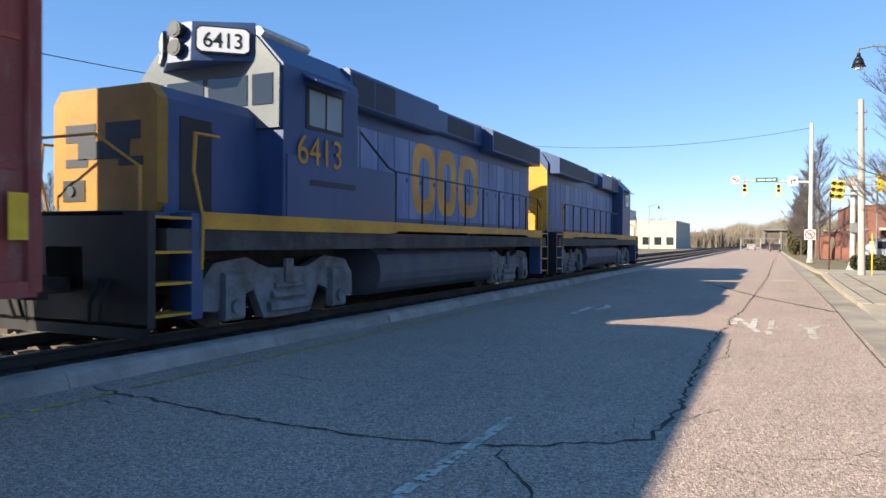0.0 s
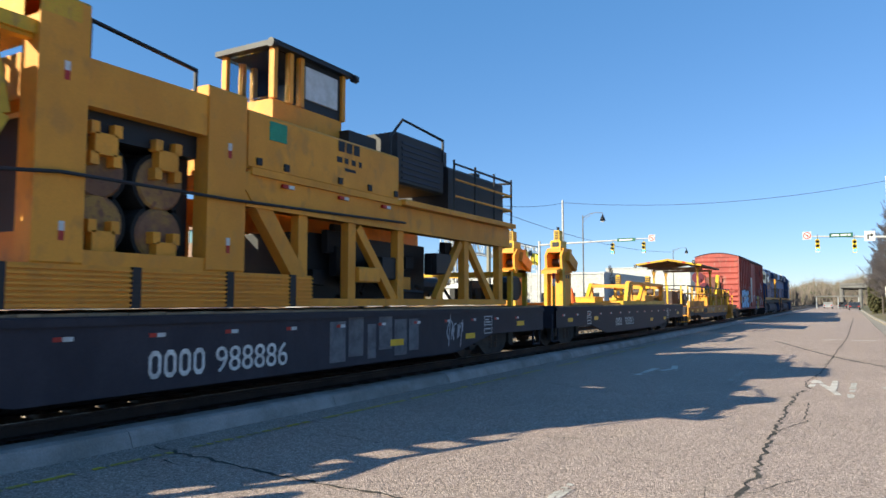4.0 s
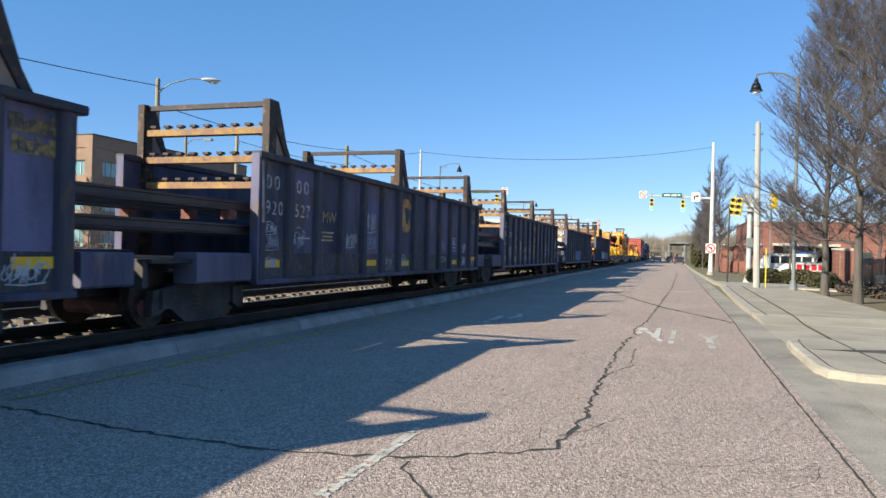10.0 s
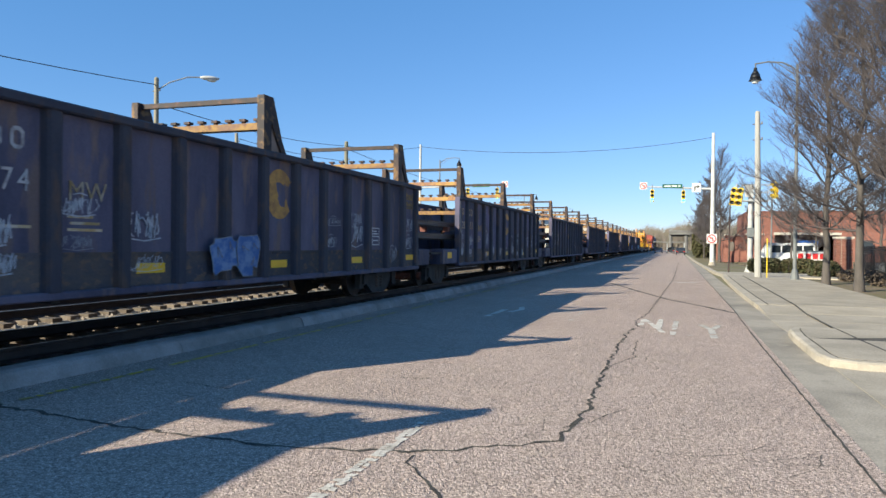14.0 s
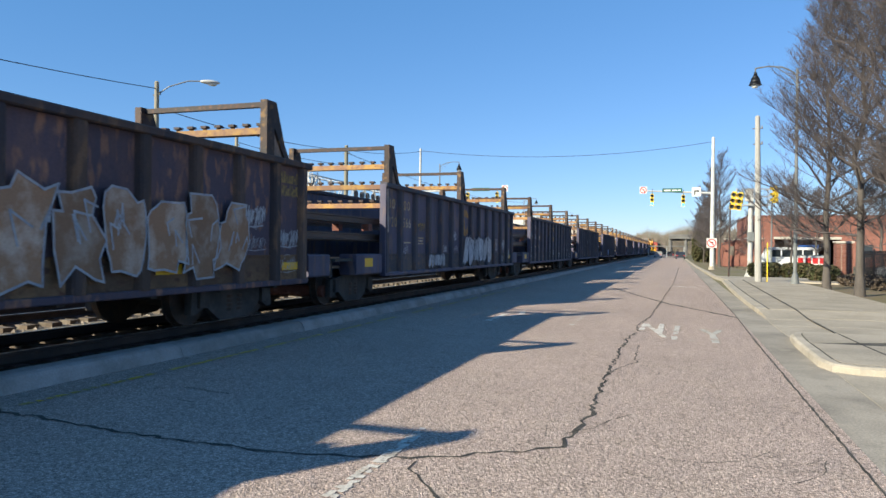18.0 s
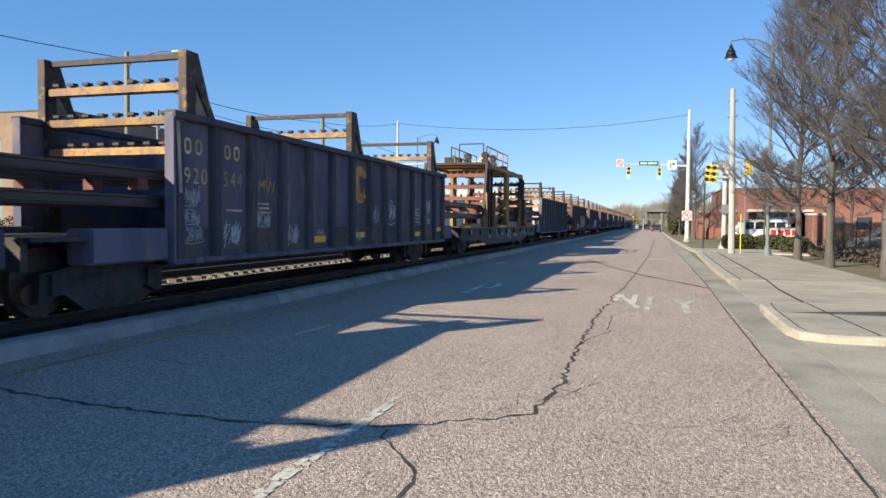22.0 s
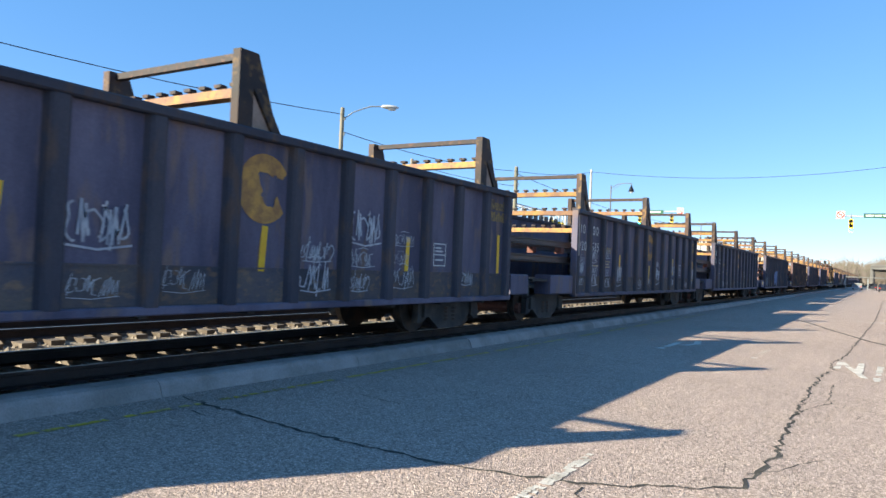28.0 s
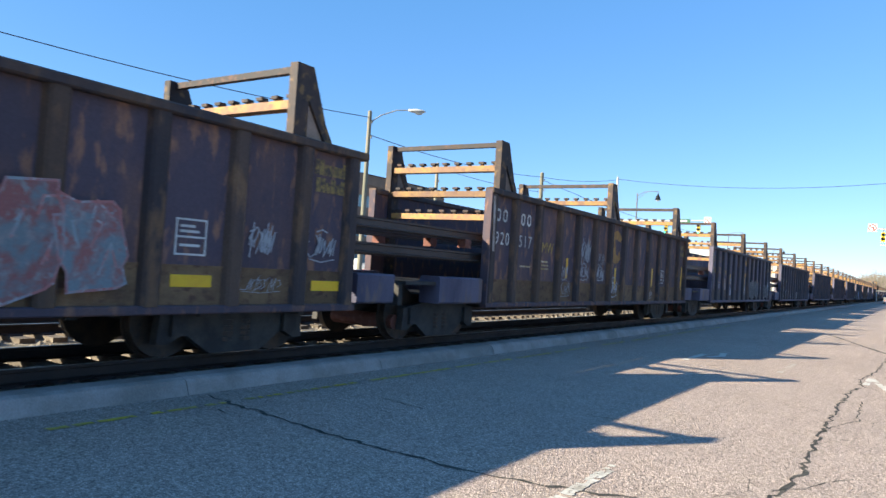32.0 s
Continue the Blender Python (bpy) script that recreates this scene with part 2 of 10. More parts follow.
BEAMYEL = surf("worn_yellow_beam", (0.22, 0.11, 0.0605), (0.374, 0.209, 0.055), 0.6, scale=2.4, lo=0.42, hi=0.6, bump=0.2, rand=0.25, col3=(0.187, 0.088, 0.055))
LOADRAIL = surf("new_rail_steel", (0.055, 0.0462, 0.0495), (0.099, 0.0726, 0.0638), 0.5, metal=0.35, scale=0.7, bump=0.1)
REFLECT = surf("yellow_reflector", (0.85, 0.5, 0.02), (0.78, 0.42, 0.02), 0.35, scale=5, bump=0.02, rand=0.05, grain=0.08)
PALESTRIP = surf("pale_worn_strip", (0.42, 0.36, 0.32), (0.3, 0.22, 0.18), 0.65, scale=3, bump=0.1)
REDREF = surf("red_reflector", (0.5, 0.03, 0.02), None, 0.4, bump=0.02)
WHITEREF = surf("white_marking", (0.612, 0.612, 0.612), (0.51, 0.51, 0.493), 0.55, scale=6, bump=0.02, rand=0.05, grain=0.15)
GRAF = surf("white_spray", (0.475, 0.482, 0.511), (0.324, 0.331, 0.367), 0.7, scale=5, bump=0.02, rand=0.2)
LETTERYEL = surf("faded_yellow_lettering", (0.5, 0.33, 0.09), (0.27, 0.17, 0.07), 0.65, scale=6, bump=0.03, rand=0.2)
WORDYEL = surf("flaking_yellow_lettering", (0.3, 0.2, 0.07), (0.1, 0.075, 0.06), 0.7, scale=11, lo=0.44, hi=0.58, bump=0.03, rand=0.2)
LETTERWHT = surf("faded_white_lettering", (0.68, 0.67, 0.64), (0.48, 0.45, 0.42), 0.65, scale=6, bump=0.03, rand=0.15)
LETTERDIM = surf("worn_pale_lettering", (0.55, 0.45, 0.33), (0.42, 0.28, 0.12), 0.65, scale=5, lo=0.42, hi=0.58, bump=0.03, rand=0.3)
LETTERPALE = surf("dulled_white_lettering", (0.44, 0.42, 0.42), (0.2, 0.18, 0.19), 0.65, scale=7, lo=0.46, hi=0.62, bump=0.03, rand=0.2)
LOGO = surf("orange_emblem", (0.504, 0.263, 0.063), (0.294, 0.147, 0.0578), 0.65, scale=5, bump=0.03, rand=0.25)
LOCOBLUE = surf("loco_blue_paint", (0.026, 0.062, 0.16), (0.044, 0.085, 0.19), 0.42, scale=0.8, streak=2, bump=0.05, rand=0.06, grain=0.12)
BOARDWHITE = surf("white_number_face", (0.82, 0.82, 0.82), (0.78, 0.78, 0.78), 0.4, bump=0, rand=0, grain=0.03)
# the loco yellow, darkened to stand in for the boxcar's shade on the nose
NOSEYEL = surf("shade_dimmed_nose_yellow", (0.36, 0.175, 0.018), (0.28, 0.13, 0.018), 0.5, scale=1.2, bump=0.05, rand=0.03, col3=(0.3, 0.15, 0.03))
LOCOGREY = surf("loco_pale_blue_grey", (0.075, 0.1, 0.125), (0.06, 0.08, 0.105), 0.5, scale=1, bump=0.05, rand=0.04)
LOCOYEL = surf("loco_yellow_paint", (0.6, 0.28, 0.015), (0.45, 0.2, 0.02), 0.45, scale=1.2, bump=0.05, rand=0.05, col3=(0.5, 0.25, 0.05))
LOCODOOR = surf("pale_blue_door_paint", (0.0896, 0.154, 0.32), (0.192, 0.256, 0.422), 0.55, scale=1.0, streak=4, bump=0.08, rand=0.12)
TRUCKGREY = surf("truck_grey", (0.179, 0.185, 0.202), (0.105, 0.101, 0.0987), 0.7, scale=2.5, bump=0.25)
TANKBLUE = surf("grimy_tank_paint", (0.06, 0.07, 0.1), (0.1, 0.1, 0.11), 0.65, scale=1.6, streak=1.5, bump=0.15)
DARKVENT = surf("black_grille", (0.018, 0.0252, 0.0432), (0.0288, 0.036, 0.0576), 0.6, bump=0.3, fine=80)
BOXRED = surf("boxcar_red_paint", (0.388, 0.075, 0.055), (0.275, 0.0625, 0.0525), 0.62, scale=0.8, streak=2.5, bump=0.1, rand=0.08, col3=(0.312, 0.125, 0.1))
BOXROOF = surf("boxcar_roof_dark", (0.05, 0.025, 0.024), (0.03, 0.018, 0.018), 0.7, scale=1.5, bump=0.2)
DOORRUST = surf("rusty_door", (0.14, 0.048, 0.036), (0.19, 0.075, 0.055), 0.75, scale=2, bump=0.2, col3=(0.21, 0.1, 0.08))
SPRAYBLUE = surf("pale_blue_spray", (0.2, 0.42, 0.66), (0.27, 0.5, 0.72), 0.7, scale=3, bump=0.02, rand=0.05)
SPRAYDARK = surf("dark_spray_outline", (0.03, 0.035, 0.06), None, 0.7, bump=0.02)
SPRAYYEL = surf("yellow_spray", (0.75, 0.58, 0.14), None, 0.7, bump=0.02)
SPRAYAZ = surf("azure_spray", (0.1, 0.33, 0.6), None, 0.7, bump=0.02)
SPRAYTAN = surf("tan_spray", (0.3, 0.165, 0.095), (0.44, 0.33, 0.26), 0.7, scale=2.4, lo=0.46, hi=0.62, bump=0.02, rand=0.2)
SPRAYMIST = surf("grey_blue_spray", (0.05, 0.056, 0.066), (0.1, 0.115, 0.13), 0.7, scale=2.5, bump=0.02, rand=0.2)
GRAFDIM = surf("faint_spray", (0.28, 0.3, 0.34), (0.12, 0.13, 0.16), 0.7, scale=4, bump=0.02, rand=0.2)
SPRAYAZURE = surf("thin_azure_spray", (0.05, 0.12, 0.3), (0.16, 0.24, 0.38), 0.7, scale=3.5, lo=0.42, hi=0.6, bump=0.02, rand=0.2)
SPRAYTEAL = surf("teal_spray", (0.2, 0.42, 0.48), (0.45, 0.55, 0.55), 0.7, scale=3, bump=0.02, rand=0.25)
SPRAYPINK = surf("pink_spray", (0.34, 0.13, 0.125), (0.2, 0.25, 0.28), 0.7, scale=2.6, lo=0.44, hi=0.58, bump=0.02, rand=0.25, col3=(0.3, 0.29, 0.3))
MACHYEL = surf("machine_yellow_paint", (0.8, 0.325, 0.032), (0.66, 0.26, 0.03), 0.55, scale=0.9, streak=1.5, bump=0.06, rand=0.07, grain=0.12, col3=(0.6, 0.25, 0.04))
MACHBRIGHT = surf("bright_yellow_paint", (0.64, 0.375, 0.018), (0.52, 0.28, 0.016), 0.45, scale=1.5, bump=0.05, rand=0.08, grain=0.2, col3=(0.46, 0.25, 0.04))
MACHBLACK = surf("black_machine_paint", (0.012, 0.013, 0.016), (0.022, 0.021, 0.022), 0.5, scale=2, bump=0.1)
FLATDARK = surf("flatcar_black_paint", (0.014, 0.0135, 0.024), (0.032, 0.029, 0.04), 0.6, scale=1.2, streak=2, bump=0.12, rand=0.1)
DECKWOOD = surf("flatcar_deck", (0.3, 0.21, 0.12), (0.18, 0.13, 0.09), 0.85, scale=2, bump=0.3)
CANOPY = surf("canopy_sheet_brown", (0.19, 0.11, 0.06), (0.12, 0.075, 0.05), 0.75, scale=1.5, bump=0.2)
GRIMYEL = surf("grimy_yellow_paint", (0.575, 0.23, 0.0253), (0.402, 0.167, 0.0345), 0.6, scale=1.1, streak=2.0, bump=0.12, rand=0.12, grain=0.25, col3=(0.23, 0.109, 0.0403))
CARTON = surf("brown_cardboard", (0.36, 0.22, 0.13), (0.28, 0.17, 0.1), 0.85, scale=2, bump=0.1)
MAROON = surf("maroon_reel_paint", (0.095, 0.008, 0.024), (0.07, 0.008, 0.02), 0.5, bump=0.05)
GREENTANK = surf("green_cylinder_paint", (0.02, 0.13, 0.08), None, 0.45, bump=0.03)
WHITESTEEL = surf("white_steel", (0.502, 0.502, 0.486), (0.38, 0.372, 0.35), 0.5, scale=3, bump=0.05)
ORANGE = surf("cone_orange", (0.85, 0.16, 0.03), (0.75, 0.14, 0.03), 0.5, bump=0.02)
POLEWOOD = surf("weathered_pole_wood", (0.178, 0.17, 0.128), (0.255, 0.23, 0.178), 0.9, scale=1.5, streak=6, bump=0.4)
POLEPALE = surf("pale_pole_wood", (0.344, 0.336, 0.32), (0.264, 0.256, 0.24), 0.85, scale=1.5, streak=6, bump=0.3)
LAMPGREY = surf("grey_lamp_steel", (0.12, 0.13, 0.135), (0.16, 0.17, 0.17), 0.5, scale=2, bump=0.04)
LAMPBLACK = surf("black_lamp_steel", (0.008, 0.009, 0.013), None, 0.45, bump=0.03)
GALV = surf("galvanised_steel", (0.4, 0.416, 0.424), (0.32, 0.336, 0.344), 0.45, metal=0.5, scale=3, bump=0.03)
WIRE = surf("black_cable", (0.03, 0.03, 0.033), None, 0.6, bump=0)
SIGYEL = surf("signal_yellow", (0.697, 0.493, 0.017), (0.595, 0.408, 0.017), 0.45, bump=0.02)
BARK = surf("grey_bark", (0.115, 0.1, 0.09), (0.07, 0.06, 0.055), 0.95, scale=3, streak=4, bump=0.6, fine=25, bumpdist=0.03)
TWIG = surf("twig_bark", (0.1, 0.084, 0.083), (0.066, 0.056, 0.057), 0.9, scale=2, bump=0)
WOODS = surf("far_bare_woods", (0.195, 0.158, 0.128), (0.143, 0.12, 0.105), 0.95, scale=0.15, bump=0, rand=0, col3=(0.0975, 0.105, 0.06))
HEDGE = surf("hedge_leaves", (0.0495, 0.0585, 0.0225), (0.081, 0.063, 0.0315), 0.8, scale=4, bump=0.3, rand=0.3)
SHRUB = surf("dry_shrub", (0.11, 0.08, 0.055), (0.08, 0.06, 0.045), 0.9, scale=4, bump=0.2)
BRICK = surf("red_brick", (0.235, 0.1, 0.075), (0.185, 0.078, 0.06), 0.85, scale=3, bump=0.4, fine=25, rand=0.1)
OFFICEBRICK = surf("brown_office_brick", (0.264, 0.172, 0.124), (0.224, 0.148, 0.108), 0.85, scale=0.6, bump=0.3, fine=18, rand=0.06)
OFFICEGLASS = glass("office_window_glass", (0.14, 0.26, 0.28), 0.06)
DARKGLASS = glass("dark_window_glass", (0.02, 0.025, 0.03), 0.05)
CABGLASS = glass("cab_window_glass", (0.2, 0.26, 0.3), 0.05)
CLEARCAB = clear_glass("clear_cab_glass", (0.62, 0.72, 0.78))
PALEBAND = surf("pale_stucco", (0.48, 0.44, 0.384), (0.4, 0.368, 0.32), 0.8, scale=1, bump=0.1)
BUSWHITE = surf("white_vehicle_paint", (0.576, 0.584, 0.6), (0.52, 0.528, 0.544), 0.3, scale=2, bump=0)
TYRE = surf("tyre_rubber", (0.02, 0.02, 0.02), None, 0.85, bump=0.1)
DARKCON = surf("shaded_concrete", (0.176, 0.172, 0.164), (0.128, 0.124, 0.12), 0.85, scale=0.5, bump=0.1)
LAMPLENS = surf("lamp_lens", (0.7, 0.72, 0.7), None, 0.2, bump=0, rand=0)
DULLLENS = surf("dull_lamp_lens", (0.11, 0.12, 0.125), (0.07, 0.075, 0.08), 0.2, bump=0, rand=0)
GREENLIGHT = surf("green_signal_lens", (0.02, 0.75, 0.35), None, 0.3, bump=0, emit=6.0, rand=0)
SIGNGREEN = surf("street_sign_green", (0.02, 0.12, 0.07), None, 0.4, bump=0)
SIGNRED = surf("sign_red", (0.55, 0.03, 0.03), None, 0.4, bump=0)
TARP = surf("dark_seat_vinyl", (0.02, 0.022, 0.028), None, 0.4, bump=0.05)
GREENDECAL = surf("green_decal", (0.02, 0.25, 0.14), None, 0.4, bump=0)


# ---- mesh tools ----
def bx(bm, x0, x1, y0, y1, z0, z1, c=0.0):
    """A box; c chamfers its long edges a little."""
    if c <= 0:
        v = [bm.verts.new(p) for p in ((x0, y0, z0), (x1, y0, z0), (x1, y1, z0), (x0, y1, z0), (x0, y0, z1), (x1, y0, z1), (x1, y1, z1), (x0, y1, z1))]
        for f in ((0, 3, 2, 1), (4, 5, 6, 7), (0, 1, 5, 4), (1, 2, 6, 5), (2, 3, 7, 6), (3, 0, 4, 7)):
            bm.faces.new([v[i] for i in f])
        return bm
    prism(bm, [(x0 + c, z0), (x1 - c, z0), (x1, z0 + c), (x1, z1 - c), (x1 - c, z1), (x0 + c, z1), (x0, z1 - c), (x0, z0 + c)], 'y', y0, y1)
    return bm


def prism(bm, poly, axis, a, b):
    """Extrudes a 2D outline along an axis: 'y' takes (x, z), 'x' takes (y, z), 'z' takes (x, y)."""
    def put(p, s):
        return (p[0], s, p[1]) if axis == 'y' else (s, p[0], p[1]) if axis == 'x' else (p[0], p[1], s)
    n = len(poly)
    va, vb = [bm.verts.new(put(p, a)) for p in poly], [bm.verts.new(put(p, b)) for p in poly]
    for i in range(n):
        bm.faces.new((va[i], va[(i + 1) % n], vb[(i + 1) % n], vb[i]))
    bm.faces.new(va[::-1])
    bm.faces.new(vb)
    return bm


def tube(bm, p0, p1, r0, r1=None, n=8, caps=True):
    p0, p1 = Vector(p0), Vector(p1)
    r1 = r0 if r1 is None else r1
    d = (p1 - p0).normalized()
    s = d.cross(Vector((0, 0, 1)) if abs(d.z) < 0.9 else Vector((1, 0, 0))).normalized()
    q = d.cross(s)
    ra, rb = [], []
    for i in range(n):
        a = 2 * math.pi * i / n
        o = s * math.cos(a) + q * math.sin(a)
        ra.append(bm.verts.new(p0 + o * r0))
        rb.append(bm.verts.new(p1 + o * r1))
    for i in range(n):
        bm.faces.new((ra[i], ra[(i + 1) % n], rb[(i + 1) % n], rb[i]))
    if caps:
        bm.faces.new(ra[::-1])
        bm.faces.new(rb)
    return bm


def path_tube(bm, pts, r, n=6):
    """One bent round bar through the points."""
    pts = [Vector(p) for p in pts]
    rings, side = [], None
    for i, p in enumerate(pts):
        a = (p - pts[i - 1]).normalized() if i else (pts[1] - p).normalized()
        b = (pts[i + 1] - p).normalized() if i < len(pts) - 1 else a
        d = (a + b).normalized() if (a + b).length > 0.05 else a
        if side is None:
            side = d.orthogonal().normalized()
        side = side - d * side.dot(d)
        side = side.normalized() if side.length > 0.05 else d.orthogonal().normalized()
        q = d.cross(side)
        k = 1 / max(0.45, math.sqrt((1 + a.dot(b)) / 2)) if i else 1
        rings.append([bm.verts.new(p + (side * math.cos(2 * math.pi * j / n) + q * math.sin(2 * math.pi * j / n)) * r * min(k, 1.5)) for j in range(n)])
    for u, v in zip(rings, rings[1:]):
        for j in range(n):
            bm.faces.new((u[j], u[(j + 1) % n], v[(j + 1) % n], v[j]))
    bm.faces.new(rings[0][::-1])
    bm.faces.new(rings[-1])
    return bm


def bar(bm, p0, p1, w, h):
    """A beam of w across and h deep from p0 to p1."""
    p0, p1 = Vector(p0), Vector(p1)
    d = (p1 - p0).normalized()
    s = d.cross(Vector((0, 0, 1)) if abs(d.z) < 0.95 else Vector((0, 1, 0))).normalized()
    q = s.cross(d)
    v = []
    for p in (p0, p1):
        for a, b in ((-1, -1), (1, -1), (1, 1), (-1, 1)):
            v.append(bm.verts.new(p + s * a * w / 2 + q * b * h / 2))
    for f in ((0, 1, 2, 3), (7, 6, 5, 4), (0, 4, 5, 1), (1, 5, 6, 2), (2, 6, 7, 3), (3, 7, 4, 0)):
        bm.faces.new([v[i] for i in f])
    return bm


def mesh(name, bm, material):
    bmesh.ops.recalc_face_normals(bm, faces=bm.faces)
    me = bpy.data.meshes.new(name)
    bm.to_mesh(me)
    bm.free()
    me.materials.append(material)
    return me


def part(name, bm, material, parent=None, label="", smooth=False):
    me = mesh(name, bm, material)
    if smooth:
        me.shade_smooth()
    ob = new(name, me)
    if parent:
        ob.parent = parent
    if label:
        ob["label"] = label
    return ob


def use(name, me, parent, m=None, label=""):
    ob = new(name, me)
    ob.parent = parent
    if m is not None:
        ob.matrix_basis = m
    if label:
        ob["label"] = label
    return ob


def box(name, x0, x1, y0, y1, z0, z1, material, parent=None, label="", c=0.0):
    return part(name, bx(bmesh.new(), x0, x1, y0, y1, z0, z1, c), material, parent, label)


def thing(name, label, category, at=(0, 0, 0), group="", kind="", rz=0):
    ob = new(name)
    ob.empty_display_size = 0.2
    ob.matrix_basis = pose(*at, 0, 0, rz)
    return tagged(ob, label, category, group, kind)


def writing(text, size, parent, x, y, z, material, bold=0.0, squeeze=1.0, name="number", space=1.0):
    """Painted characters on a side that faces +x, read along +y."""
    cu = bpy.data.curves.new(name, 'FONT')
    cu.body, cu.size, cu.offset, cu.extrude = text, size, bold if name.startswith("graffiti") else 0.0, 0.002
    cu.space_character = space
    cu.materials.append(material)
    ob = new(name, cu)
    ob.parent = parent
    ob.matrix_basis = pose(x, y, z, 90, 0, 90) @ Matrix.Diagonal((squeeze, 1, 1, 1))
    return ob


def stroke_mesh(name, lines, w, material):
    """Flat strokes of width w in the (y, z) plane, 2 mm thick, facing +x."""
    bm, step = bmesh.new(), 0
    for pts in lines:
        for (a, b), (c, d) in zip(pts, pts[1:]):
            v = Vector((c - a, d - b))
            if v.length < 1e-4:
                continue
            v.normalize()
            k = Vector((-v.y, v.x)) * w / 2
            e = v * w * 0.45
            q = [(a - e.x + k.x, b - e.y + k.y), (a - e.x - k.x, b - e.y - k.y), (c + e.x - k.x, d + e.y - k.y), (c + e.x + k.x, d + e.y + k.y)]
            step += 1
            bm.faces.new([bm.verts.new((0.0007 * (step % 6), y, z)) for y, z in q])
    return mesh(name, bm, material)


rng = random.Random(5)


def scrawl(seed, wide, high, n):
    """A quick handstyle: a row of joined angular and looped strokes, an underline and specks."""
    r = random.Random(seed)
    lines, w = [], wide / n
    lean = r.uniform(-0.05, 0.3)
    for i in range(n):
        cy, cz = w * (i + 0.5), high * r.uniform(0.42, 0.58)
        ry, rz = w * r.uniform(0.45, 0.8), high * r.uniform(0.22, 0.38)
        a0, turn, ph = r.uniform(0, 6.3), r.choice((-1, 1)) * r.uniform(2.2, 5.6), r.uniform(0, 6.3)
        if r.random() < 0.45:
            k = [(cy + ry * math.cos(a0 + turn * j / 14) * (1 + 0.35 * math.sin(j * 0.8 + ph)), cz + rz * math.sin(a0 + turn * j / 14)) for j in range(15)]
        else:
            k = [(cy + ry * (-1 + 2 * j / 4) * r.uniform(0.7, 1.1), cz + rz * r.uniform(0.6, 1.3) * (1 if j % 2 else -1)) for j in range(5)]
        lines.append([(y + lean * (z - 0.3 * high), z) for y, z in k])
        if r.random() < 0.35:
            lines.append([(cy - ry * 0.4, cz + rz * r.uniform(-1.7, -1.1)), (cy + ry * r.uniform(0.2, 0.9), cz + rz * r.uniform(1.2, 1.7))])
    if r.random() < 0.7:
        lines.append([(wide * r.uniform(-0.1, 0.1), high * 0.1), (wide * 0.5, high * r.uniform(0.0, 0.06)), (wide * r.uniform(0.85, 1.1), high * 0.12)])
    if r.random() < 0.4:
        lines.append([(wide * 0.3, high * 1.02), (wide * 0.5, high * 1.1), (wide * 0.7, high * 1.02)])
    return lines


# ---- the line of the train ----
V, XC = 16.76, -8.385
NEAR = 1.535            # half width of a car, to its side facing the road
MOVING = []             # (thing, place along the line at the start)


def roll(ob, u):
    ob.matrix_basis = pose(XC, u, 0)
    MOVING.append((ob, u))
    return ob

